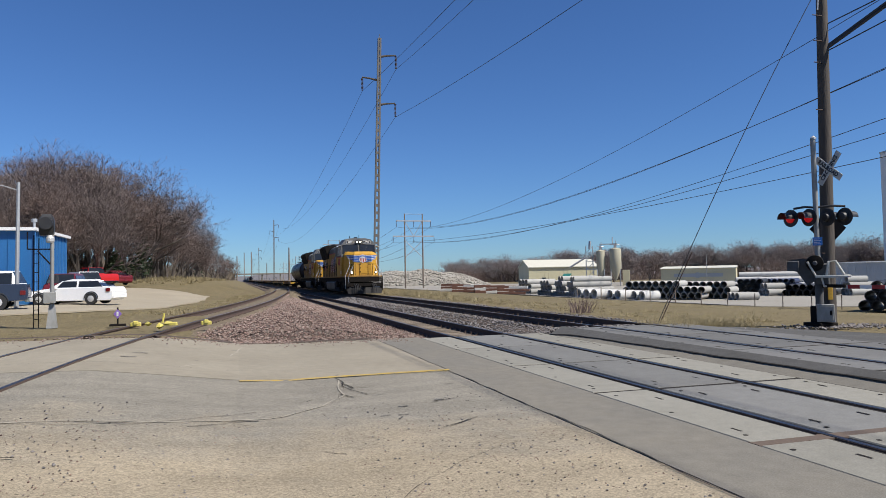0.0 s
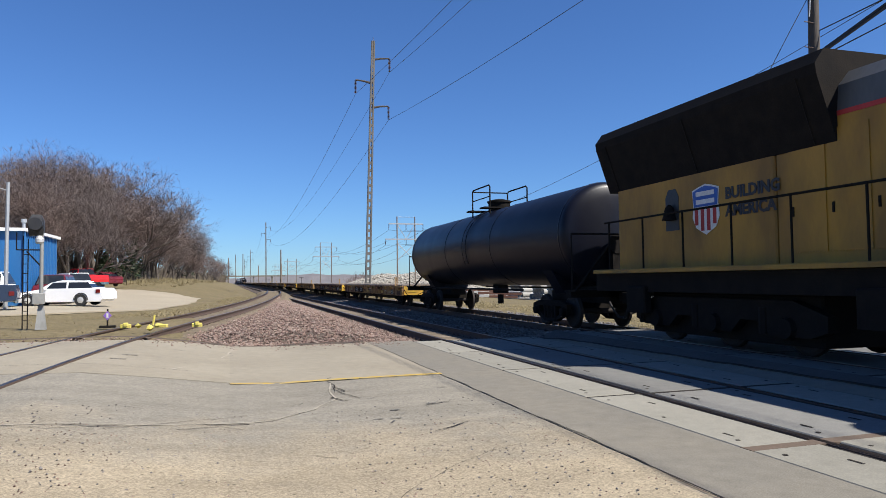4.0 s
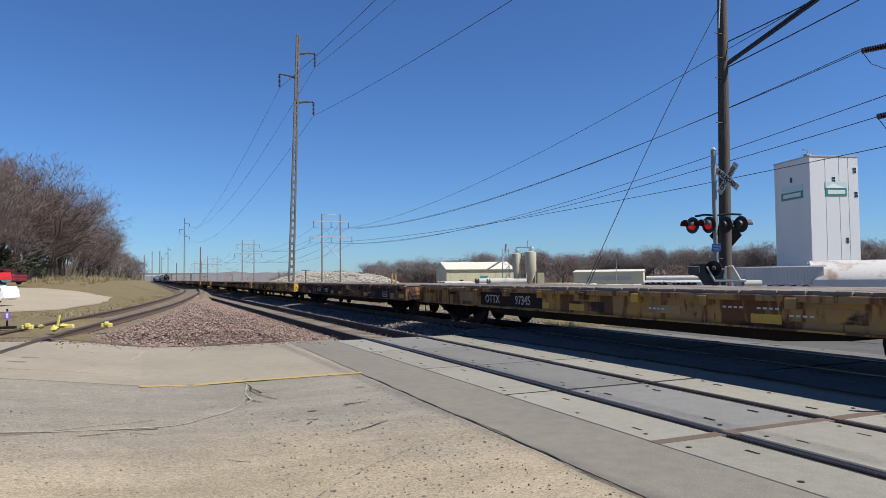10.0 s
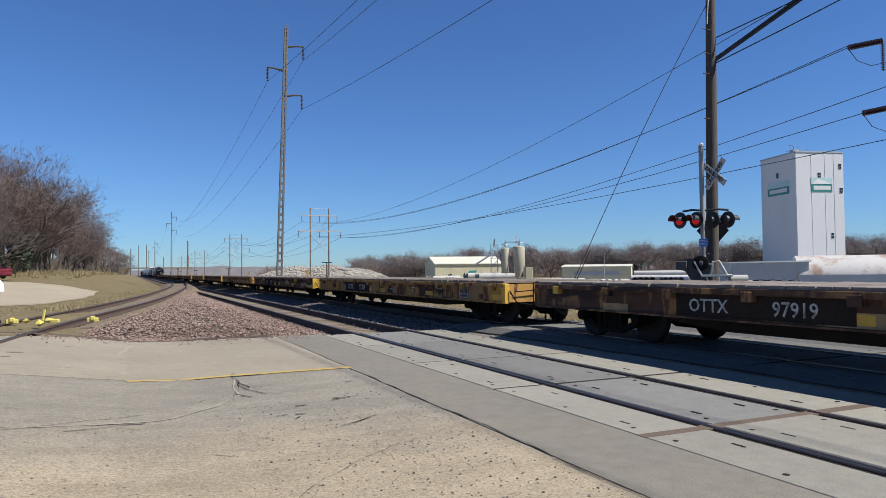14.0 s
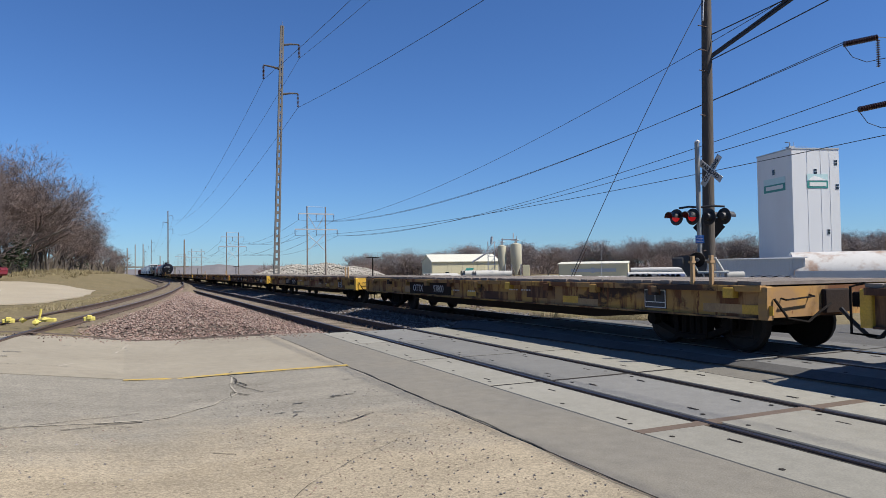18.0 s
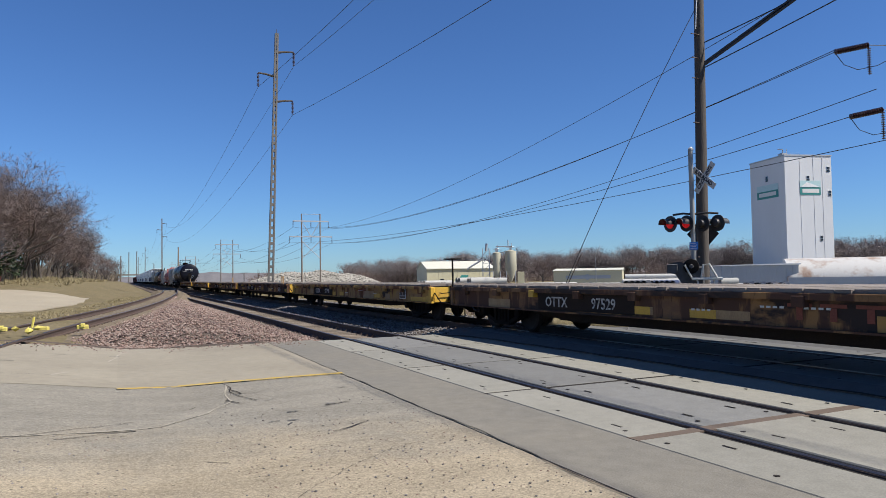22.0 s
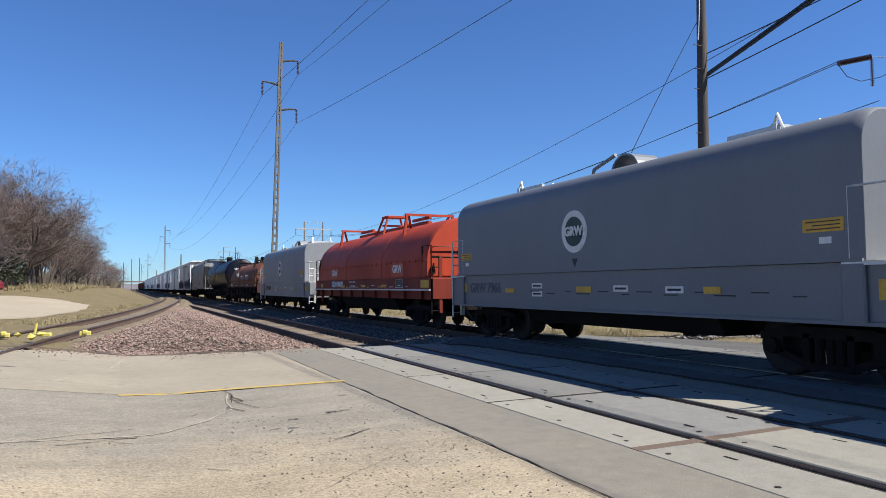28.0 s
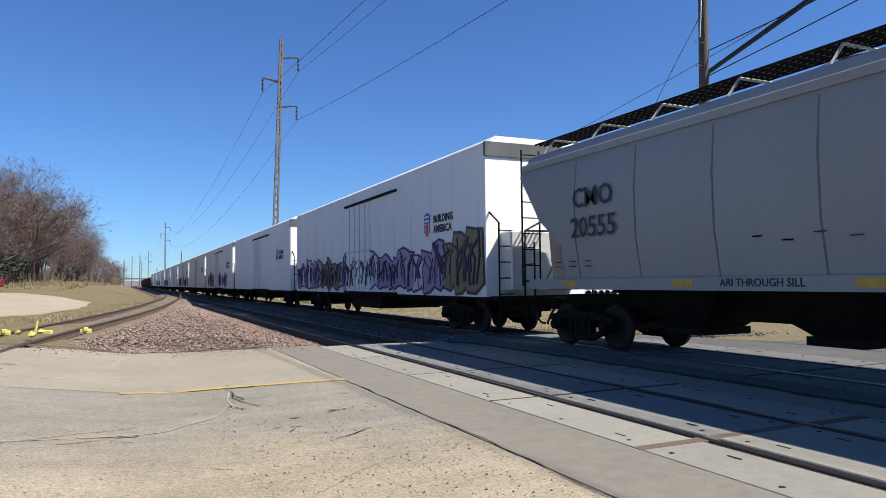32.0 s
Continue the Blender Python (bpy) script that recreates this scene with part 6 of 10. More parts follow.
def coil_car(at, material, shape, length, marks, label, badge_mark=False):
    """A coil-steel car with a lift-off cover."""
    c = thing("coil_car", label, "coil car", at)
    a, b = 0.75, length - 0.75
    grey, brown = shape == "box", material is COIL_BROWN
    word, num = marks
    z0, w = 1.66, 1.44
    zs = 0.88 if grey else 1.42 if brown else 1.28
    top = 3.74 if grey else 3.27 if brown else 3.57
    sill_paint = {COIL_RED: COIL_MAROON, COIL_BROWN: SILL_BROWN}.get(material, material)
    ink = LETTER_BLACK if grey else LETTER_WHITE
    x = 1.40 if grey else 1.45
    sx = -x - 0.008
    part("side_sill", Geo().box(-x, x, a, b, zs, z0 - 0.02), sill_paint, c)
    part("lower_flange", Geo().box(-x - 0.05, x + 0.05, a, b, zs - 0.05, zs + 0.0), SILVER if material is COIL_RED else sill_paint, c)
    if not grey:
        part("lower_beam", Geo().box(-1.30, 1.30, a + 0.2, b - 0.2, 0.95, zs - 0.05), GRIME if brown else COIL_MAROON, c)
        for k in range(9):
            y = a + 0.9 + (b - a - 1.8) * k / 8
            part("beam_stiffener", Geo().box(-1.40, -1.30, y - 0.03, y + 0.03, 0.95, zs - 0.05), GRIME if brown else COIL_MAROON, c)
    part("belly", Geo().prism([(-1.0, 0.52), (1.0, 0.52), (1.28, 0.95), (-1.28, 0.95)], 4.4, length - 4.4), GRIME, c)
    prof = hood_profile(w, z0, top, shape)
    y0, y1 = (1.75, 13.45) if grey else (1.45, 14.2) if brown else (1.1, 14.2)
    rings = []
    for y, k in ((y0, 0.975), (y0 + 0.05, 0.992), (y0 + 0.16, 1.0), (y1 - 0.16, 1.0), (y1 - 0.05, 0.992), (y1, 0.975)):
        rings.append([(px * k, y, z0 + (z - z0) * (k if z > z0 + 0.9 else 1)) for px, z in prof])
    h = part("cover", Geo().loft(rings), material, c, "lift-off coil cover", smooth=0.6)
    m = (y0 + y1) / 2
    part("cover_lip", Geo().box(-w - 0.015, w + 0.015, y0 + 0.02, y1 - 0.02, z0 - 0.012, z0 + 0.03), material, h)
    if grey:
        band = []
        for q in range(11):
            ang = radians(180 - 16 * q)
            py, pz = m + 0.46 * math.cos(ang), top - 0.04 + 0.44 * math.sin(ang)
            qy, qz = m + 0.42 * math.cos(ang), top - 0.04 + 0.40 * math.sin(ang)
            band.append([(-0.34, py, pz), (0.34, py, pz), (0.34, qy, qz), (-0.34, qy, qz)])
        part("lifting_arch", Geo().loft(band), material, h, "arched sheet lifting bracket")
        part("arch_leg", Geo().tube([(-0.32, m + 1.15, top - 0.1), (-0.32, m + 1.05, top + 0.22), (-0.32, m + 0.3, top + 0.42)], 0.045, 6), material, h)
        part("arch_leg", Geo().tube([(0.32, m + 1.15, top - 0.1), (0.32, m + 1.05, top + 0.22), (0.32, m + 0.3, top + 0.42)], 0.045, 6), material, h)
        for o in (-1, 1):
            y = m + o * 3.9
            for q in (-0.55, 0.55):
                part("guide_bracket", Geo().tube([(q, y - 0.22, top - 0.16), (q * 0.9, y, top + 0.32), (q, y + 0.18, top - 0.16)], 0.035, 5), SILVER, h)
            part("guide_bar", Geo().box(-0.6, 0.6, y - 0.05, y + 0.05, top + 0.06, top + 0.16).box(-0.52, -0.44, y, y - o * 1.0, top + 0.08, top + 0.15), SILVER, h)
        for y in (y0 + 0.25, y1 - 0.9):
            st = plate(h, -w - 0.004, y, y + 0.6, 2.06, 2.24, PATCH, "warning_sticker", label="yellow warning sticker")
            lines = Geo()
            for q in range(3):
                lines.box(-w - 0.014, -w - 0.010, y + 0.05, y + 0.55 - 0.1 * (q % 2), 2.09 + 0.05 * q, 2.105 + 0.05 * q)
            part("sticker_text", lines, LETTER_BLACK, st)
            plate(h, -w - 0.004, y + 0.18, y + 0.36, 1.90, 1.99, LETTER_WHITE, "data_panel")
        front_text(h, "GRW 7961-8085", 0.55, y0 - 0.01, 2.95, 0.15, LETTER_BLACK, "series_number", 0.004)
        part("end_sticker", Geo().box(0.25, 0.65, y0 - 0.012, y0 - 0.004, 2.1, 2.25), PATCH, h, "yellow warning sticker")
        part("end_notice", Geo().box(0.35, 0.6, y0 - 0.012, y0 - 0.004, 1.88, 2.0), LETTER_WHITE, h)
        for y in (1.9, y1 - 0.25):
            part("side_post", Geo().box(-1.47, -1.40, y - 0.16, y + 0.16, zs, z0 - 0.03, 0.02), material, c)
    else:
        part("roof_rib", Geo().box(-0.13, 0.13, y0 + 3.0, y1 - 2.4, top - 0.03, top + 0.12, 0.02), material, h)
        zr = top - 1.38
        seam = Geo().box(-w - 0.02, -w + 0.02, y0, y1, zr - 0.015, zr + 0.015)
        for k in range(24):
            y = y0 + 0.3 + (y1 - y0 - 0.6) * k / 23
            seam.box(-w - 0.025, -w + 0.02, y - 0.03, y + 0.03, zr - 0.06, zr + 0.03)
        part("rivet_seam", seam, material, h)
        for y in (y0 + 4.1, y1 - 4.6):
            part("cover_rib", Geo().loft([[(px * 1.006, y - 0.03, z0 + (z - z0) * 1.004), (px * 1.006, y + 0.03, z0 + (z - z0) * 1.004), (px * 0.99, y + 0.03, z0 + (z - z0) * 0.99), (px * 0.99, y - 0.03, z0 + (z - z0) * 0.99)] for px, z in prof], caps=False), material, h)
        for k, y in enumerate((y0 + 2.9, m, y1 - 2.4)):
            mid, o = k == 1, -1 if k == 0 else 1
            if brown:
                for q in (-1, 1):
                    if mid:
                        for d in (-0.30, 0.30):
                            part("lifting_hoop", Geo().tube([(q * 0.22, y + d - 0.26, top - 0.02)] + [(q * 0.22, y + d - p[0], top + 0.26 + p[1]) for p in arc(0, 0, 0.26, 0, 180, 8)] + [(q * 0.22, y + d + 0.26, top - 0.02)], 0.055, 6), GRIME, h)
                    else:
                        part("bracket_post", Geo().tube([(q * 1.0, y - 0.05, top - 0.42), (q * 0.82, y + 0.28, top + 0.42)], 0.065, 6), GRIME, h)
                if not mid:
                    part("bracket_bar", Geo().tube([(-0.86, y + 0.2, top + 0.16), (0.0, y - o * 0.4, top + 0.12), (0.1, y - o * 1.5, top + 0.08)], 0.05, 6), GRIME, h)
            elif mid:
                for q in (-1, 1):
                    for d in (-1, 1):
                        part("trestle_leg", Geo().tube([(q * 0.62, y + d * 0.42, top - 0.16), (q * 0.36, y + d * 0.26, top + 0.58)], 0.045, 6), material, h)
                part("trestle_top", Geo().box(-0.42, 0.42, y - 0.34, y + 0.34, top + 0.54, top + 0.62, 0.02).box(-0.5, 0.5, y - 0.05, y + 0.05, top + 0.2, top + 0.27), material, h, "flat-topped lifting trestle")
            else:
                for q in (-1, 1):
                    part("bracket_leg", Geo().tube([(q * 1.02, y, top - 0.46), (q * 0.88, y + 0.06, top + 0.34)], 0.055, 6), material, h)
                    part("bracket_leg", Geo().tube([(q * 0.60, y + 0.40, top - 0.12), (q * 0.80, y + 0.10, top + 0.32)], 0.045, 6), material, h)
                part("bracket_bar", Geo().box(-0.95, 0.95, y + 0.02, y + 0.12, top + 0.28, top + 0.36), material, h)
                part("bracket_beam", Geo().box(-0.05, 0.05, min(y, y - o * 1.6), max(y, y - o * 1.6), top + 0.2, top + 0.3), material, h)
        part("end_bar", Geo().tube([(-1.2, y0 + 0.0, 2.6), (-1.2, y0 - 0.10, 2.6), (1.2, y0 - 0.10, 2.6), (1.2, y0 + 0.0, 2.6)], 0.02, 5), sill_paint, h)
        for q in (-1.25, 1.25):
            part("cover_hook", Geo().prism([(q - 0.05, z0 + 0.05), (q + 0.08, z0 + 0.10), (q + 0.03, z0 + 0.42), (q - 0.02, z0 + 0.22)], y0 - 0.12, y0 - 0.02), GRIME, h)
    if badge_mark:
        disc = part("round_badge", Geo().lathe([(0.44, 0), (0.44, 0.01)], (-w - 0.01, 7.9, 2.48), "x", 28), LETTER_WHITE, h, "round dark badge with white ring")
        part("badge_centre", Geo().lathe([(0.31, -0.008), (0.31, 0.0)], (-w - 0.012, 7.9, 2.48), "x", 28), mat("badge_dark_green", (0.012, 0.03, 0.026), 0.5, bump=0), disc)
        side_text(disc, "GRW", -w - 0.026, 7.9, 2.48, 0.26, LETTER_WHITE, "initials")
        part("down_arrow", Geo().prism([(7.8, 1.92), (8.0, 1.92), (7.9, 1.74)], -w - 0.006, -w + 0.002, "x"), LETTER_BLACK, h)
        side_text(c, f"{word} {num}", sx, 11.7 if num == "8026" else 11.9, 1.30, 0.36, LETTER_BLACK if num == "8026" else mat("worn_dark_lettering", (0.10, 0.105, 0.11), 0.7), bold=0.01)
        for y, z in ((9.2, 1.36), (9.2, 1.18), (6.3, 1.30), (4.9, 1.28)):
            p = plate(c, sx + 0.004, y, y + 0.42, z - 0.06, z + 0.06, LETTER_WHITE, "weight_label")
            part("label_text", Geo().box(sx - 0.008, sx - 0.003, y + 0.05, y + 0.37, z - 0.02, z + 0.02), LETTER_BLACK, p)
        strips = ((12.9, 0.42, 1.2, 1.44), (10.4, 0.42, 1.2, 1.30), (7.4, 0.5, 1.22, 1.34), (4.1, 0.35, 1.22, 1.33), (1.0, 0.6, 1.16, 1.42))
    elif material is COIL_RED:
        for y in (11.3, 3.6):
            plate(h, -w - 0.003, y - 0.6, y + 0.6, z0 + 0.05, 2.20, REPAINT_RED, "repaint_patch", label="fresh orange-red repaint patch")
            side_text(h, "GRW", -w - 0.014, y, 1.95, 0.36, LETTER_WHITE)
        plate(c, sx + 0.004, 11.05, 11.80, zs + 0.04, z0 - 0.03, BLACK, "dark_patch")
        side_text(c, f"{word} {num}", sx - 0.004, 10.85, 1.46, 0.33, LETTER_WHITE)
        side_text(c, "LD LMT 225200", sx, 8.7, 1.55, 0.13, LETTER_WHITE, "load_limit", 0.0)
        side_text(c, "LT WT 60800", sx, 8.7, 1.37, 0.13, LETTER_WHITE, "light_weight", 0.0)
        front_text(h, "GRW", 0.05, y0 - 0.012, 3.0, 0.26, LETTER_WHITE)
        front_text(c, "GRW 80602", 0.62, a - 0.012, 1.52, 0.20, LETTER_WHITE, "front_number", 0.004)
        memo = Geo()
        for k in range(4):
            memo.box(-0.75, -0.05 - 0.1 * (k % 2), a - 0.012, a - 0.004, 1.34 + 0.06 * k, 1.355 + 0.06 * k)
        tagged(part("end_stencilling", memo, LETTER_WHITE, c, "small unreadable white stencilling"), kind="stuff")
        p = plate(c, sx + 0.004, 3.0, 3.75, zs + 0.04, z0 - 0.04, BLACK, "data_panel")
        part("panel_frame", Geo().tube([(sx - 0.004, 3.02, zs + 0.05), (sx - 0.004, 3.73, zs + 0.05), (sx - 0.004, 3.73, z0 - 0.05), (sx - 0.004, 3.02, z0 - 0.05), (sx - 0.004, 3.02, zs + 0.05)], 0.008, 4), LETTER_WHITE, p)
        strips = ((9.75, 0.5, 1.33, 1.43), (7.0, 0.4, 1.34, 1.43), (4.7, 0.5, 1.33, 1.43), (13.2, 0.4, 1.34, 1.5), (0.85, 0.65, 1.32, 1.56))
    else:
        rng = random.Random(8)
        for y, zc in ((4.4, 2.05), (6.6, 2.05), (8.9, 2.35)):
            for q in range(5):
                px = y + 0.30 * q
                pts = [(-w - 0.012, px + rng.uniform(-0.04, 0.04), zc - 0.26), (-w - 0.012, px + rng.uniform(0.02, 0.1), zc + 0.22), (-w - 0.012, px + rng.uniform(0.12, 0.2), zc - rng.uniform(0.0, 0.15)), (-w - 0.012, px + 0.27, zc + rng.uniform(0.05, 0.25))]
                part("chalk_scrawl", Geo().tube(pts, 0.007, 4), LETTER_WORN, h, "thin pale graffiti stroke")
        side_text(c, f"{word} {num}", sx, 13.0, 1.54, 0.22, LETTER_WHITE)
        strips = ((12.2, 0.4, 1.48, 1.58), (9.9, 0.4, 1.48, 1.58), (7.4, 0.4, 1.48, 1.58), (4.3, 0.6, 1.47, 1.59), (0.85, 0.75, 1.45, 1.62))
    for y, d, za, zb in strips:
        plate(c, sx - 0.002, y, y + d, za, zb, PATCH, "reflector_strip", label="yellow reflective strip")
    small = Geo()
    for k in range(12):
        y = 2.6 + k * (length - 6) / 14
        zz = 1.18 if grey else zs + 0.06
        small.box(sx - 0.003, sx + 0.004, y, y + 0.22 + 0.1 * (k % 3), zz + 0.05 * (k % 2), zz + 0.02 + 0.05 * (k % 2))
    tagged(part("stencilling", small, ink, c, "small unreadable stencilling"), kind="stuff")
    # end platforms, ladders and rails
    iron = SILVER if grey else COIL_MAROON if material is COIL_RED else GRIME
    for y, o in ((a, -1), (b, 1)):
        d = 1.3 if grey and o < 0 else 0.8
        part("end_platform", Geo().box(-1.46, 1.46, min(y + o * 0.05, y - o * d), max(y + o * 0.05, y - o * d), z0 - 0.06, z0 - 0.015), iron, c)
        for q in (-1, 1):
            part("end_post", Geo().tube([(q * 1.42, y, 0.5), (q * 1.42, y, 2.62), (q * 1.42, y - o * (d - 0.1), 2.62), (q * 1.42, y - o * (d - 0.1), z0)], 0.024, 6), iron if grey else GRIME, c)
            part("end_post", Geo().box(q * 1.12 - 0.05, q * 1.12 + 0.05, y - 0.04, y + 0.04, 0.55, 2.30), iron if grey else COIL_MAROON, c)
            for z in (0.62, 0.95, 1.28, 1.95, 2.28):
                part("ladder_rung", Geo().tube([(q * 1.42, y, z), (q * 1.12, y, z)], 0.016, 5), iron if grey else GRIME, c)
        part("end_beam", Geo().box(-1.40, 1.40, y - 0.06, y + 0.06, 0.98, z0 - 0.06, 0.01), material if grey else sill_paint, c)
    for z in (2.05, 2.62) if grey else (2.25,):
        part("end_rail", Geo().tube([(-1.42, a, z), (1.42, a, z)], 0.024, 6), iron if grey else GRIME, c)
    if grey:
        for q in (-0.45, 0.35, 0.75):
            part("rail_post", Geo().tube([(q, a, z0), (q, a, 2.62)], 0.022, 6), SILVER, c)
        part("toe_board", Geo().box(-1.05, 1.40, a - 0.03, a + 0.01, z0, z0 + 0.20), SILVER, c)
        front_text(c, f"GRW {num}", 0.95, a - 0.075, 1.50, 0.17, LETTER_BLACK, "front_number", 0.004)
        part("front_reflector", Geo().box(-0.5, -0.1, a - 0.072, a - 0.062, 1.18, 1.36), PATCH, c)
    hb = part("hand_brake", Geo().box(0.2, 0.5, a - 0.10, a + 0.12, 1.6, 2.35, 0.03), GRIME, c)
    wheel = Geo().tube([(0.35 + 0.28 * math.cos(q * 0.4488), a - 0.2, 2.2 + 0.28 * math.sin(q * 0.4488)) for q in range(15)], 0.022, 5)
    for q in range(3):
        wheel.tube([(0.35 + 0.28 * math.cos(q * 1.047), a - 0.2, 2.2 + 0.28 * math.sin(q * 1.047)), (0.35 - 0.28 * math.cos(q * 1.047), a - 0.2, 2.2 - 0.28 * math.sin(q * 1.047))], 0.014, 4)
    part("brake_wheel", wheel, GALV if brown else GRIME, hb)
    part("underframe", Geo().box(-0.4, 0.4, a, b, 0.62, 1.0), GRIME, c)
    part("brake_cylinder", Geo().tube([(-0.75, length * 0.4, 0.75), (-0.75, length * 0.4 + 1.1, 0.75)], 0.2, 10), GRIME, c)
    truck(c, 2.55)
    truck(c, length - 2.55)
    coupler(c, 0.02, -1)
    coupler(c, length - 0.02, 1)
    return c


# hopper grey darkened: the shade along the panel seams is painted on
SEAM_SHADE = paint("shadowed_seam_grey", (0.15, 0.152, 0.15), (0.11, 0.105, 0.10))
DIRTY_TAN = paint("dirty_tan_hopper_paint", (0.30, 0.225, 0.15), (0.16, 0.12, 0.085), 0.8)


def hopper_car(at, length):
    """A covered hopper with bulging ribbed flanks, sloped ends and a roof walkway."""
    c = thing("hopper_car", "pale grey covered hopper with ribbed flanks and roof walkway", "hopper car", at)
    side = [(-1.46, 1.42), (-1.58, 2.2), (-1.60, 3.1), (-1.52, 3.95), (-1.30, 4.30), (-0.6, 4.50), (0.6, 4.50), (1.30, 4.30), (1.52, 3.95), (1.60, 3.1), (1.58, 2.2), (1.46, 1.42)]
    a, b = 0.9, length - 0.9
    rings = []
    ys = [(a, 3.80), (a + 0.75, 2.75), (a + 1.5, 2.15), (a + 1.56, 1.42)]
    for y, cut in ys + [(length - q, k) for q, k in ys[::-1]]:
        rings.append([(x, y, max(z, cut)) for x, z in side])
    body = part("body", Geo().loft(rings), HOPPER_GREY, c, smooth=0.5)
    for k in range(8):
        y = a + 2.1 + (length - 6.0) * k / 7
        for s in (-1, 1):
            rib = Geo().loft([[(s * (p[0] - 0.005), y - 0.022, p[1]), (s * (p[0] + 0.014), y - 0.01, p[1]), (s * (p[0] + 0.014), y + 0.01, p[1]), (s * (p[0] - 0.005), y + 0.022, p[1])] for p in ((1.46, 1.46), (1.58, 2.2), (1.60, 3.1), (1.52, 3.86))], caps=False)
            part("panel_seam", rib, SEAM_SHADE, body)
    for y, o in ((a + 1.5, -1), (b - 1.5, 1)):
        part("slope_sheet", Geo().loft([[(-1.40, y, 1.3), (1.40, y, 1.3), (1.40, y + 0.06, 1.3), (-1.40, y + 0.06, 1.3)], [(-1.44, y, 2.2), (1.44, y, 2.2), (1.44, y + 0.06, 2.2), (-1.44, y + 0.06, 2.2)]]), DIRTY_TAN, c, "tan, dirty bay wall below the slope sheet")
        for q in (-1.36, -0.5, 0.5, 1.36):
            part("bay_gusset", Geo().prism([(y, 1.3), (y, 2.2), (y + o * 0.7, 2.75), (y + o * 0.5, 1.3)], q - 0.03, q + 0.03, "x"), DIRTY_TAN, c)
    part("roof_eave", Geo().box(-1.56, -1.44, a, b, 3.93, 4.08, 0.02).box(1.44, 1.56, a, b, 3.93, 4.08, 0.02), HOPPER_GREY, body)
    part("side_sill", Geo().box(-1.52, -1.40, a + 0.2, b - 0.2, 1.24, 1.46, 0.01).box(1.40, 1.52, a + 0.2, b - 0.2, 1.24, 1.46, 0.01), HOPPER_GREY, c)
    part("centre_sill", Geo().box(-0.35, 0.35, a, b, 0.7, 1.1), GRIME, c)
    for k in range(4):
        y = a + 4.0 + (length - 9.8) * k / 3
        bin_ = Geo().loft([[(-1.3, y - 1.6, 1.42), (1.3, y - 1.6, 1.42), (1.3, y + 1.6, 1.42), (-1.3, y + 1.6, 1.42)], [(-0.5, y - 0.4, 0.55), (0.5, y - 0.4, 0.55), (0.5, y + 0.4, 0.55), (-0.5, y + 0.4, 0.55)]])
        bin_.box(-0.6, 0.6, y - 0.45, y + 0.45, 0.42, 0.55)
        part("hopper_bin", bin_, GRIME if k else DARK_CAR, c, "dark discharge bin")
    walk_ = Geo()
    for k in range(90):
        y = a + 0.1 + (length - 2.0) * k / 89
        walk_.box(-1.05, -0.42, y - 0.012, y + 0.012, 4.64, 4.665).box(0.42, 1.05, y - 0.012, y + 0.012, 4.64, 4.665)
    for q in range(6):
        for x in (-1.05 + 0.126 * q, 0.42 + 0.126 * q):
            walk_.box(x - 0.010, x + 0.010, a - 0.2, b + 0.2, 4.63, 4.67)
    part("cross_walk", Geo().box(-1.05, 1.05, a - 0.25, a + 0.25, 4.62, 4.66), GRIME, c, "cross walk at the roof end")
    w = part("roof_walkway", walk_, GRIME, c, "open grating walkway on the roof")
    for k in range(10):
        y = a + 0.6 + (length - 3.0) * k / 9
        part("walkway_bracket", Geo().tube([(-1.32, y, 4.28), (-1.05, y, 4.61), (1.05, y, 4.61), (1.32, y, 4.28)], 0.028, 5), HOPPER_GREY, w)
    for k in range(8):
        y = a + 1.6 + (length - 5) * k / 7
        part("roof_hatch", Geo().box(-0.18, 0.18, y - 0.55, y + 0.55, 4.50, 4.64, 0.03), HOPPER_GREY, c)
    for y, o in ((a - 0.25, -1), (b + 0.25, 1)):
        part("end_platform", Geo().box(-1.45, 1.45, min(y, y - o * 1.2), max(y, y - o * 1.2), 1.22, 1.30), HOPPER_GREY, c)
        for q in (-1, 1):
            part("corner_post", Geo().tube([(q * 1.40, y - o * 0.1, 1.26), (q * 1.40, y - o * 0.1, 2.6), (q * 1.40, y - o * 0.8, 2.75)], 0.03, 6), HOPPER_GREY, c)
            part("end_brace", Geo().tube([(q * 0.9, y - o * 0.1, 1.3), (q * 0.6, y - o * 1.0, 2.9)], 0.03, 6), HOPPER_GREY, c)
        part("end_rail", Geo().tube([(-1.40, y - o * 0.1, 2.6), (1.40, y - o * 0.1, 2.6)], 0.026, 6), HOPPER_GREY, c)
        part("end_cap", Geo().prism([(-1.50, 3.80), (1.50, 3.80), (1.30, 4.32), (0.6, 4.5), (-0.6, 4.5), (-1.30, 4.32)], min(y - o * 0.22, y - o * 0.30), max(y - o * 0.22, y - o * 0.30)), HOPPER_GREY, c, "pale end sheet under the roof")
        ladder(c, -1.24, y - o * 0.12, 1.3, 4.5, 0.48, "x", GRIME)
        ladder(c, -1.5, y - o * 0.45, 0.55, 2.3, 0.42, "y", GRIME, name="side_ladder")
    side_text(c, "CMO", -1.642, length - 3.62, 3.05, 0.56, LETTER_BLACK, bold=0.003)
    side_text(c, "20555", -1.638, length - 3.62, 2.46, 0.58, LETTER_BLACK, bold=0.003)
    side_text(c, "ARI THROUGH SILL", -1.525, length - 7.4, 1.36, 0.17, LETTER_BLACK, bold=0.002)
    badge(c, pose(-1.615, 6.2, 3.05, 0, 0, -90), 0.55, 0.75)
    plate(c, -1.565, 5.2, 5.9, 1.75, 2.1, BLACK, "data_panel")
    small = Geo()
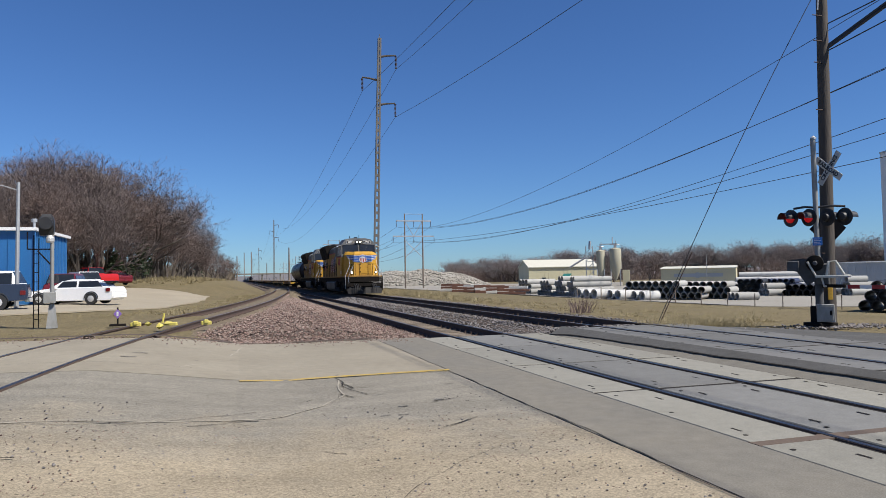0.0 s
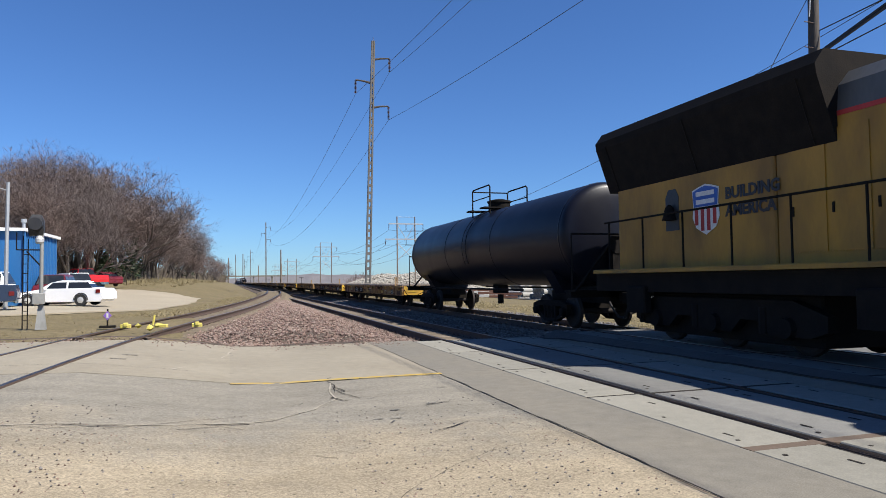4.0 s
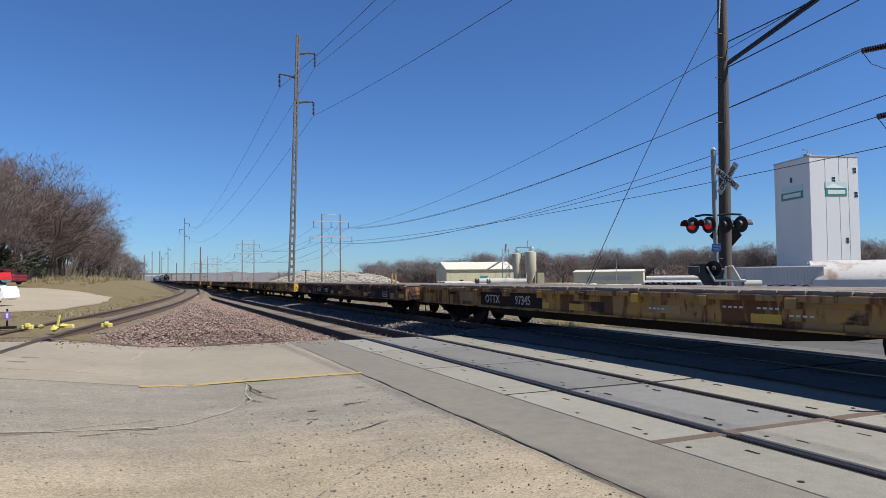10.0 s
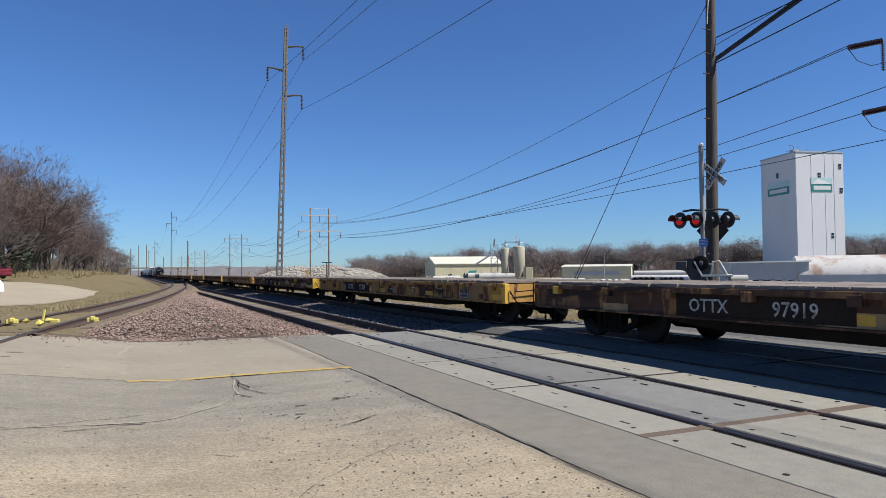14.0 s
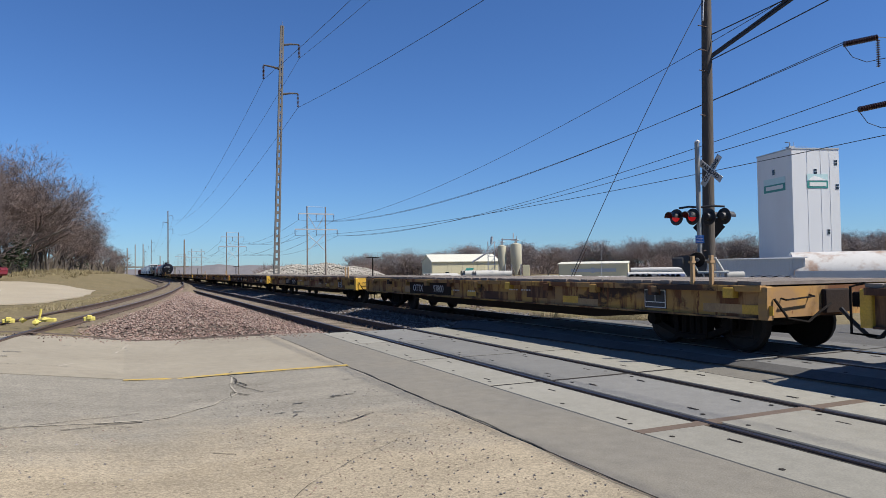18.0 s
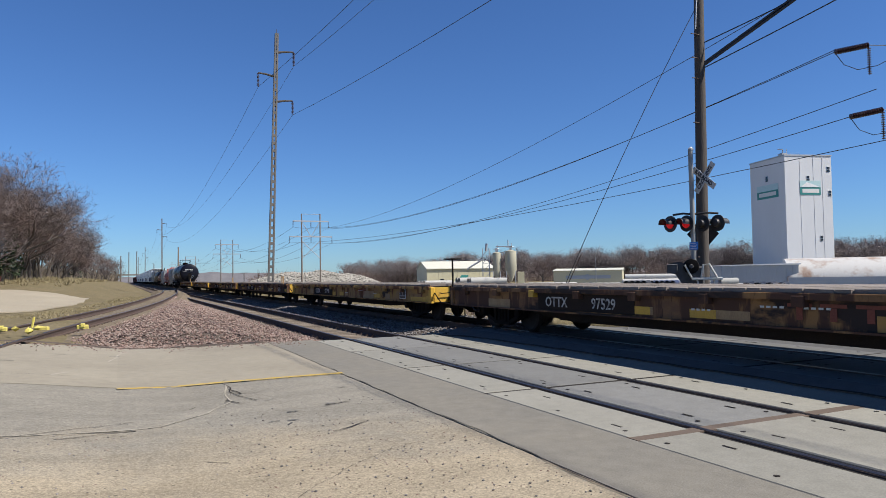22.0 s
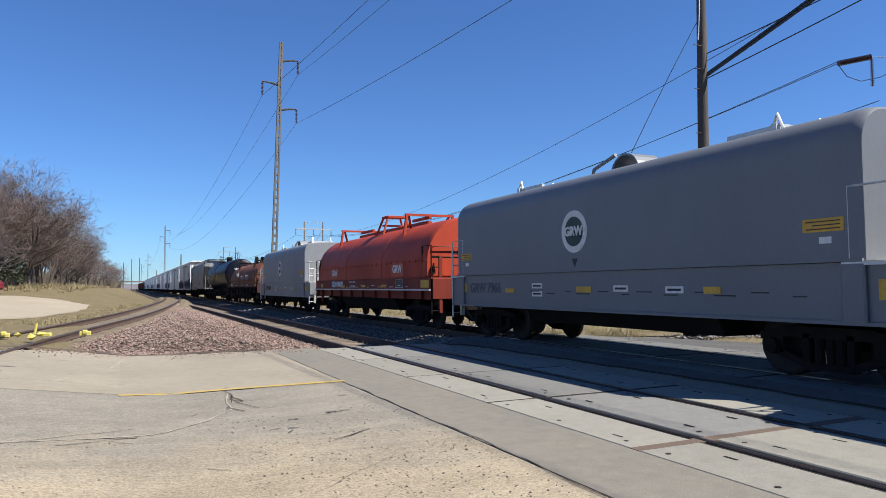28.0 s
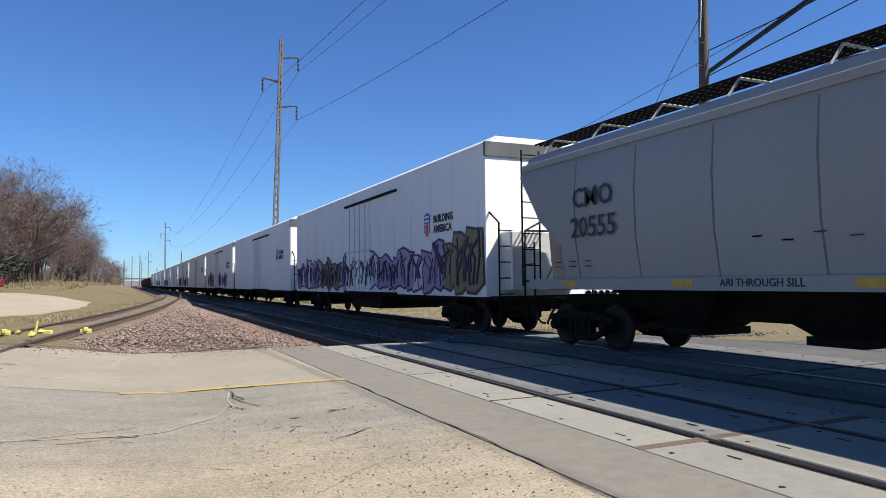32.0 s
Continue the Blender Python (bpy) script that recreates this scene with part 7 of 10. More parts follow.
    for k in range(12):
        y = length - 3.4 + 0.5 * (k % 3) if k < 6 else length - 9.0 + 0.5 * (k % 4)
        z = 1.7 + 0.1 * (k % 2) if k < 6 else 1.95 + 0.08 * (k % 2)
        small.box(-1.575 if k < 6 else -1.59, -1.52, y, y + 0.16, z, z + 0.016)
    tagged(part("stencilling", small, LETTER_BLACK, c, "small unreadable black stencilling"), kind="stuff")
    for k in range(5):
        y = 3 + k * 3.2
        plate(c, -1.523, y, y + 0.45, 1.3, 1.42, PATCH, "reflector_strip", label="yellow reflective strip")
    truck(c, 2.4)
    truck(c, length - 2.4)
    coupler(c, 0.02, -1)
    coupler(c, length - 0.02, 1)
    return c


def reefer_car(at, length, group, seed, detail=True):
    """A tall white refrigerated boxcar with a plug door."""
    rng = random.Random(seed)
    lab = "tall white refrigerated boxcar with graffiti along its lower flank" if seed % 2 == 0 else "tall white refrigerated boxcar with a plug door"
    c = thing("boxcar", lab, "boxcar", at, group)
    a, b = 0.75, length - 0.75
    ends = Geo().prism([(-1.52, 1.02), (1.52, 1.02), (1.52, 5.0), (-1.52, 5.0)], a + 0.1, b)
    body = part("body", ends, REEFER_WHITE, c)
    part("roof", Geo().prism([(-1.54, 5.0), (1.54, 5.0), (1.2, 5.2), (-1.2, 5.2)], a + 0.1, b), REEFER_WHITE, c)
    part("roof_rib", Geo().box(-1.535, 1.535, a + 0.05, a + 0.16, 4.66, 5.03), LOCO_GREY, c)
    for k in range(int(length / 1.55)):
        y = a + 0.5 + k * 1.55
        if y < b - 0.3:
            part("panel_seam", Geo().box(-1.527, -1.515, y - 0.012, y + 0.012, 1.05, 4.95), REEFER_WHITE, body)
    d = 10.0
    door = part("plug_door", Geo().box(-1.56, -1.51, d, d + 3.0, 1.1, 4.5, 0.01), REEFER_WHITE, c, "white plug door with lock bars")
    bars = Geo()
    for y in (d + 0.5, d + 1.2, d + 1.8, d + 2.5):
        bars.tube([(-1.575, y, 1.15), (-1.575, y, 4.45)], 0.025, 5)
    bars.box(-1.575, -1.55, d, d + 3.0, 2.6, 2.68)
    part("lock_bar", bars, SILVER, door)
    for z0, z1 in ((4.52, 4.6), (1.02, 1.08)):
        part("door_track", Geo().box(-1.6, -1.52, d - 2.8, d + 3.2, z0, z1), GRIME if detail else SILVER, c)
    if seed % 2 == 0:
        # bubble lettering: dark backing shapes, pale fills, thin dark strokes
        y = 1.0
        while y < length - 1.6:
            w = rng.uniform(0.7, 1.15)
            top = (2.75 if y < 3.4 else 2.45) + rng.uniform(-0.25, 0.2)
            bot = 1.12 + rng.uniform(0, 0.15)
            if seed and rng.random() < 0.45:
                y += w
                continue
            n = 9
            ring = []
            for q in range(n):
                an = 6.283 * q / n + 0.3
                ring.append((max(-1, min(1, 1.25 * math.cos(an))) * rng.uniform(0.8, 1.1), max(-1, min(1, 1.25 * math.sin(an))) * rng.uniform(0.8, 1.1)))
            cy, cz, hh = y + w / 2, (top + bot) / 2, (top - bot) / 2
            x = -1.528 - 0.0006 * int(y * 2)
            part("graffiti_outline", Geo().prism([(cy + w * 0.60 * u, cz + (hh + 0.06) * v) for u, v in ring], x - 0.002, x, "x"), GRAFFITI[1], c)
            fill = GRAFFITI[2] if y < 3.2 or 14 < y < 17 else GRAFFITI[rng.choice((0, 0, 3))]
            x -= 0.012
            part("graffiti_fill", Geo().prism([(cy + w * 0.52 * u, cz + (hh - 0.02) * v) for u, v in ring], x - 0.002, x, "x"), fill, c)
            st = Geo()
            for q in range(5):
                u0 = rng.uniform(-0.35, 0.35)
                st.tube([(x - 0.003, cy + w * u0, cz - hh * rng.uniform(0.3, 0.9)), (x - 0.003, cy + w * (u0 + rng.uniform(-0.25, 0.25)), cz + hh * rng.uniform(-0.1, 0.3)), (x - 0.003, cy + w * rng.uniform(-0.4, 0.4), cz + hh * rng.uniform(0.5, 0.9))], rng.choice((0.02, 0.03, 0.05)), 4)
            part("graffiti_stroke", st, GRAFFITI[1], c)
            y += w * 0.7
    badge(c, pose(-1.53, 4.6, 3.15, 0, 0, -90), 0.5, 0.8)
    side_text(c, "BUILDING", -1.53, 3.45, 3.28, 0.30, LETTER_BLACK)
    side_text(c, "AMERICA", -1.53, 3.5, 2.98, 0.30, LETTER_BLACK)
    part("refrigeration_unit", Geo().box(-1.1, 1.1, a - 0.45, a + 0.12, 1.2, 2.7, 0.04), SILVER, c, "cooling unit on the end wall")
    fr = Geo()
    for s in (-1, 1):
        fr.tube([(s * 1.42, a - 0.4, 0.5), (s * 1.42, a - 0.4, 2.9), (s * 1.42, a + 0.1, 3.2)], 0.025, 5)
    for z in (0.7, 1.1, 1.5, 1.9, 2.3, 2.7):
        fr.tube([(-1.42, a - 0.4, z), (-1.0, a - 0.4, z)], 0.016, 5)
    part("end_ladder", fr, GRIME, c)
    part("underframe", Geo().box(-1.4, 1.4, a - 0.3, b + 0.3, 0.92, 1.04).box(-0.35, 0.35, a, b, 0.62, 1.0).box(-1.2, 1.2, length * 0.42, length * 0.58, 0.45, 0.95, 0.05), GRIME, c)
    truck(c, 3.4)
    truck(c, length - 3.4)
    coupler(c, 0.02, -1)
    coupler(c, length - 0.02, 1)
    return c


def far_car(at, length, material, height, label, group):
    """A freight car that stays far off: ribbed body, frame and trucks."""
    c = thing("freight_car", label, "freight car", at, group)
    part("body", Geo().box(-1.5, 1.5, 0.8, length - 0.8, 1.05, height, 0.05), material, c)
    for k in range(10):
        y = 1.2 + (length - 2.6) * k / 9
        part("rib", Geo().box(-1.56, 1.56, y - 0.06, y + 0.06, 1.05, height - 0.1), material, c)
    part("underframe", Geo().box(-1.3, 1.3, 0.6, length - 0.6, 0.7, 1.05), GRIME, c)
    truck(c, 2.6)
    truck(c, length - 2.6)
    coupler(c, 0.02, -1)
    coupler(c, length - 0.02, 1)
    return c


def build_train():
    HERE = pose(MAIN_X, 0, MAIN_Z)
    CARS.append((locomotive(HERE, "4759", "yellow and grey diesel locomotive leading the train, headlights lit", True, lift=1.06), 0.0))
    CARS.append((locomotive(HERE, "8442", "second yellow and grey diesel locomotive, lights off", False, 23.2, True, 1.09), 22.5))
    CARS.append((tank_car(HERE, TANK_BLACK, 18.25, None, "dark glossy tank car behind the locomotives"), 45.7))
    numbers = ["97310", "97522", "97373", "97941", "97221", "97345", "97462", "97118", "97931", "97919", "97284", "97137", "97408", "97256", "97800", "97779", "97633", "97142", "97529", "97790", "97377", "97611", "97204", "97555"]
    for k in range(24):
        shade = "dark" if k in (1, 3, 6, 8, 9, 11, 13, 16, 18, 20, 21, 23) else "yellow"
        CARS.append((flatcar(HERE, numbers[k], shade, "flatcars of the train", k), 63.95 + 19.87 * k))
    CARS.append((tank_car(HERE, TANK_BLACK, 18.9, ("NDYX", "125545"), "black tank car with white lettering and faint graffiti"), 541.1))
    CARS.append((coil_car(HERE, COIL_GREY, "box", 14.55, ("GRW", "7966"), "grey coil car with a box-shaped lift-off cover", True), 559.3))
    CARS.append((coil_car(HERE, COIL_RED, "round", 15.3, ("GRW", "80602"), "orange-red coil car with a round lift-off cover"), 573.85))
    CARS.append((coil_car(HERE, COIL_PALE, "box", 15.2, ("GRW", "8026"), "grey coil car with a round dark badge", True), 589.2))
    CARS.append((coil_car(HERE, COIL_BROWN, "round", 16.4, ("GRW", "7585"), "faded brown coil car with a round cover"), 604.5))
    CARS.append((tank_car(HERE, TANK_BLACK, 18.1, ("CRGX", "16156"), "clean black tank car with yellow reflective strips"), 621.0))
    CARS.append((hopper_car(HERE, 18.7), 639.2))
    at = 658.0
    for k in range(11):
        CARS.append((reefer_car(HERE, 23.0, "white boxcars of the train", k, k < 3), at))
        at += 23.0
    for k in range(9):
        m, lab = [(CONTAINER_RED, "dull red freight car far down the train"), (DARK_CAR, "dark brown freight car far down the train"), (COIL_BROWN, "brown freight car far down the train")][k % 3]
        CARS.append((far_car(HERE, 19.0, m, 4.0 + 0.3 * (k % 2), lab, "freight cars at the tail"), at))
        at += 19.0


def motions():
    """The train rolls past at a steady speed."""
    def front(t):
        if t < 5.5:
            return -63.0 + 21.8 * (5.5 - t) - 0.10 * (5.5 - t) ** 2 + 0.65 * smooth(5.5, 3, t) + 0.75 * smooth(3, 2, t)
        slack = 0.15 + 0.3 * smooth(14, 20, t) - 0.45 * smooth(22, 26.5, t)
        return -63.15 - 21.8 * (t - 5.5) - 0.0035 * (t - 5.5) ** 2 + slack
    for car, behind in CARS:
        walk(car, [(t, pose(MAIN_X, front(t) + behind, MAIN_Z)) for t in (0, 1, 2, 3, 4, 5, 6, 8, 10, 12, 14, 16, 18, 20, 22, 24, 26, 28, 29, 30, 31, 32)])


build_train()


# ---- poles, wires and signals ----
SIGNAL_GREY = mat("weathered_signal_paint", (0.30, 0.30, 0.285), 0.6, 0.2, spot=(0.19, 0.185, 0.17), amount=0.7, scale=5, streak=2)


SIGN_WHITE = mat("weathered_white_sign", (0.50, 0.50, 0.48), 0.6, spot=(0.34, 0.33, 0.30), amount=0.6, scale=6)


def polar(az, d):
    """A place by bearing from the track's direction, in degrees, and distance."""
    return d * math.sin(radians(az)), d * math.cos(radians(az))


def hanging(a, b, sag, n=24):
    a, b = Vector(a), Vector(b)
    return [a.lerp(b, k / n) - Vector((0, 0, 4 * sag * (k / n) * (1 - k / n))) for k in range(n + 1)]


def wire(a, b, sag, r=0.02, label="thin black overhead power wire", n=24):
    return single("overhead_wire", Geo().tube(hanging(a, b, sag, n), r, 5), WIRE, label, "wire", group="overhead wires")


def insulator(parent, a, b, discs=9, r=0.13):
    a, b = Vector(a), Vector(b)
    d = b - a
    ax = d.normalized()
    s = ax.orthogonal().normalized()
    u = ax.cross(s)
    g = Geo().tube([a, b], 0.03, 6)
    for k in range(discs):
        c = a + d * ((k + 0.5) / discs)
        ring = [[c + ax * h + (s * math.cos(6.283 * j / 10) + u * math.sin(6.283 * j / 10)) * q for j in range(10)] for q, h in ((0.04, -0.05), (r, -0.01), (r, 0.02), (0.04, 0.04))]
        g.loft(ring)
    return part("insulator", g, INSULATOR, parent)


def tall_pole(x, y, h, lean=(0, 0)):
    p = thing("transmission_pole", "tall slender weathered transmission pole with three side arms", "utility pole", pose(x, y, ground_z(x, y) - 0.2), "transmission poles")
    g = Geo()
    n = 14
    for s, c in ((-1, 0), (1, 0)):
        pts = [(s * (0.26 - 0.14 * k / n) + lean[0] * k / n, lean[1] * k / n, h * k / n) for k in range(n + 1)]
        rings = [[(px - 0.09, py - 0.16, pz), (px + 0.09, py - 0.16, pz), (px + 0.09, py + 0.16, pz), (px - 0.09, py + 0.16, pz)] for px, py, pz in pts]
        part("pole_leg", Geo().loft(rings), POLE_STEEL, p)
    for k in range(34):
        z = 0.4 + (h - 0.8) * k / 33
        w = 0.26 - 0.14 * z / h
        cx, cy = lean[0] * z / h, lean[1] * z / h
        part("batten", Geo().box(cx - w, cx + w, cy - 0.14, cy + 0.14, z - 0.16, z + 0.16), POLE_STEEL, p)
    tips = []
    for s, dz in ((1, 2.0), (-1, 4.85), (1, 7.75)):
        z = h - dz
        cx = lean[0] * z / h
        arm = part("side_arm", Geo().tube([(cx, 0, z - 0.25), (cx + s * 1.0, 0, z - 0.04), (cx + s * 2.0, 0, z + 0.05)], 0.14, 6, 0.08), POLE_DARK, p)
        insulator(arm, (cx + s * 2.0, 0, z), (cx + s * 2.0, 0, z - 1.55), 10, 0.15)
        tips.append(Vector((x + cx + s * 2.0, y, ground_z(x, y) - 0.2 + z - 1.6)))
    part("top_spike", Geo().tube([(lean[0], lean[1], h - 0.2), (lean[0], lean[1], h + 0.5)], 0.03, 5), POLE_STEEL, p)
    return tips


def h_frame(x, y, h, w):
    p = thing("h_frame_tower", "two-legged wooden H-frame tower with cross braces", "transmission tower", pose(x, y, ground_z(x, y) - 0.1), "H-frame towers")
    for s in (-1, 1):
        part("leg", Geo().tube([(s * w / 2, 0, 0), (s * w / 2, 0, h)], 0.22, 8, 0.15), POLE_WOOD, p, smooth=0.7)
    tips = []
    for z, e in ((h - 1.9, 2.2), (h - 5.9, 3.1)):
        arm = part("crossarm", Geo().box(-w / 2 - e, w / 2 + e, -0.22, -0.05, z - 0.14, z + 0.14).box(-w / 2 - e, w / 2 + e, 0.05, 0.22, z - 0.14, z + 0.14), GALV, p)
        for q in (-w / 2 - e, 0, w / 2 + e):
            insulator(arm, (q, 0, z - 0.1), (q, 0, z - 1.6), 8, 0.16)
            tips.append(Vector((x + q, y, ground_z(x, y) - 0.1 + z - 1.6)))
    part("brace", Geo().tube([(-w / 2, 0, h - 7.0), (w / 2, 0, h - 11.5)], 0.09, 6).tube([(w / 2, 0, h - 7.0), (-w / 2, 0, h - 11.5)], 0.09, 6), GALV, p)
    part("top_brace", Geo().tube([(-w / 2, 0, h - 1.9), (0, 0, h - 5.9)], 0.08, 6).tube([(w / 2, 0, h - 1.9), (0, 0, h - 5.9)], 0.08, 6).tube([(-w / 2, 0, h - 0.1), (w / 2, 0, h - 0.1)], 0.06, 6), GALV, p)
    return tips


def dead_end_tower(x, y):
    """The lattice tower at which the strain insulators end."""
    h, b = 23.0, 3.4
    p = thing("lattice_tower", "galvanised lattice dead-end tower with strain insulators", "transmission tower", pose(x, y, ground_z(x, y) - 0.1, 0, 0, 32))
    cor = [(-1, -1), (1, -1), (1, 1), (-1, 1)]
    half = lambda z: b / 2 - (b / 2 - 0.6) * min(z / 15.0, 1)
    for u, w in cor:
        part("leg", Geo().tube([(u * half(z), w * half(z), z) for z in (0, 5, 10, 15, h)], 0.09, 4), GALV, p)
    for k in range(11):
        z0, z1 = 2.0 * k, 2.0 * k + 2.0
        g = Geo()
        for (u, w), (q, r) in zip(cor, cor[1:] + cor[:1]):
            g.tube([(u * half(z0), w * half(z0), z0), (q * half(z1), r * half(z1), z1)], 0.04, 4)
            g.tube([(q * half(z0), r * half(z0), z0), (u * half(z1), w * half(z1), z1)], 0.04, 4)
            g.tube([(u * half(z1), w * half(z1), z1), (q * half(z1), r * half(z1), z1)], 0.04, 4)
        part("lattice", g, GALV, p)
    for z in (22.5, 18.0, 13.4):
        part("crossarm", Geo().tube([(-3.2, 0, z), (0, 0, z + 0.7), (3.2, 0, z)], 0.08, 4).tube([(-3.2, 0, z), (3.2, 0, z)], 0.09, 4), GALV, p)
    return p


def build_lines():
    rows = [tall_pole(15.3, 79.2, 30.0, (0.9, 0)), tall_pole(15.6, 322, 28.6), tall_pole(15.6, 565, 27.0), tall_pole(15.6, 800, 27.0), tall_pole(15.6, -160, 27.6)]
    for a, b, sag in ((rows[4], rows[0], 6.0), (rows[0], rows[1], 6.0), (rows[1], rows[2], 6.0), (rows[2], rows[3], 6.0)):
        for p, q in zip(a, b):
            wire(p, q, sag, 0.02)
    H = [h_frame(44, 174.5, 19.6, 4.8), h_frame(39.4, 297, 19.4, 4.8), h_frame(43, 508, 19.5, 6.4), h_frame(42, 640, 19.0, 6.0)]
    for a, b in zip(H, H[1:]):
        for p, q in zip(a, b):
            wire(p, q, 3.5, 0.03)
    tower = dead_end_tower(51.0, 27.0)
    ends = []
    for az, tan, d in ((57.6, 0.395, 53), (55.12, 0.276, 54), (55.2, 0.279, 54.3), (57.6, 0.222, 54), (55.91, 0.1913, 54), (58.2, 0.158, 54)):
        x, y = polar(az, d)
        ends.append(Vector((x, y, EYE + tan * d)))
    for k, (src, e) in enumerate(zip((2, 1, 0, 5, 4, 3), ends)):
        wire(H[0][src], e, (3.2, 3.6, 4.4, 2.8, 2.6, 1.6)[k], 0.028, "thin dark overhead transmission wire", 30)
    inv = tower.matrix_basis.inverted()
    for e, z in ((ends[1], 18.0), (ends[4], 13.4)):
        tip = inv @ e
        g0 = inv @ (e + (Vector((49.2, 28.2, e.z + 1.0)) - e).normalized() * 2.3)
        insulator(tower, tip, g0, 14, 0.21)
        part("jumper", Geo().tube([inv @ (e + Vector(q)) for q in ((0, 0, 0), (0.5, -0.3, -0.9), (1.2, -0.8, -1.3), (2.2, -1.5, -1.1), (3.4, -2.2, -0.4))], 0.025, 5), WIRE, tower, "slack jumper loop")
        insulator(tower, g0 + Vector((0.2, 0, -0.1)), g0 + Vector((0.2, 0, -2.0)), 12, 0.13)
        part("strain_rod", Geo().tube([g0, (0.3, -0.4, z)], 0.03, 5), GALV, tower)
    # the creosoted pole beside the crossing
    x, y = 15.24, 14.88
    z0 = ground_z(x, y)
    p = thing("utility_pole", "dark creosoted wooden utility pole beside the crossing signal", "utility pole", pose(x, y, z0 - 0.2))
    top = Vector((0.28, 0.05, 11.8))
    part("pole", Geo().tube([(0.0, 0, 0), top * 0.5, top], 0.185, 14, 0.13), POLE_DARK, p, smooth=0.7)
    part("yellow_tag", Geo().box(-0.06, 0.06, -0.212, -0.195, 0.86, 1.18, 0.01), PATCH, p, "small yellow marker plate", at=pose(0, 0, 0, 0, 0, -32))
    sign = thing("diamond_sign", "back of a diamond warning sign on the wooden pole, shade in its dark colour", "road sign", pose(x + 0.20, y + 0.13, z0 + 2.58, 0, 0, -42))
    part("board", Geo().prism([(0, 0.52), (0.44, 0), (0, -0.52), (-0.44, 0)], -0.004, 0.004), IRON_SHADED, sign)
    part("bracket", Geo().box(-0.03, 0.03, -0.10, -0.004, -0.3, 0.3), GRIME, sign)
    part("riser", Geo().tube([(-0.14, -0.16, 8.7), (-0.1, -0.2, 9.6), (-0.02, -0.2, 11.2)], 0.022, 6), GALV, p, "grey riser conduit")
    for z in (2.1, 4.2, 6.0, 7.3, 7.9, 8.6):
        part("bolt", Geo().tube([(-0.21, -0.05, z), (0.21, -0.05, z)], 0.015, 5), RAIL_SIDE, p)
    part("marker_plate", Geo().box(-0.24, -0.20, -0.12, 0.02, 1.2, 1.65, 0.01), PATCH, p, "yellow pole marker")
    w = lambda z: Vector((x + 0.28 * z / 11.8, y, z0 - 0.2 + z))
    for k, (za, ex, ey, ez, r) in enumerate(((7.72, 22.0, 5.7, 14.72, 0.045), (7.66, 22.0, 5.7, 14.5, 0.04), (7.6, 20.9, 5.7, 11.5, 0.018), (8.35, 22.0, 5.6, 12.2, 0.018))):
        wire(w(za), (ex, ey, ez), 0.1, r, "thick black service cable" if k < 2 else "thin black overhead service wire")
    wire((x + 0.2, y, 9.5), (11.13, 16.66, 0.15), -0.25, 0.011, "thin steel guy wire running to the ground")
    ax, ay = 11.13, 16.66
    single("guy_anchor", Geo().tube([(ax - 0.02, ay, 0.0), (ax + 0.9, ay - 0.38, 2.1)], 0.014, 6), RAIL_SIDE, "rusty guy anchor rod at the track side", "anchor rod")


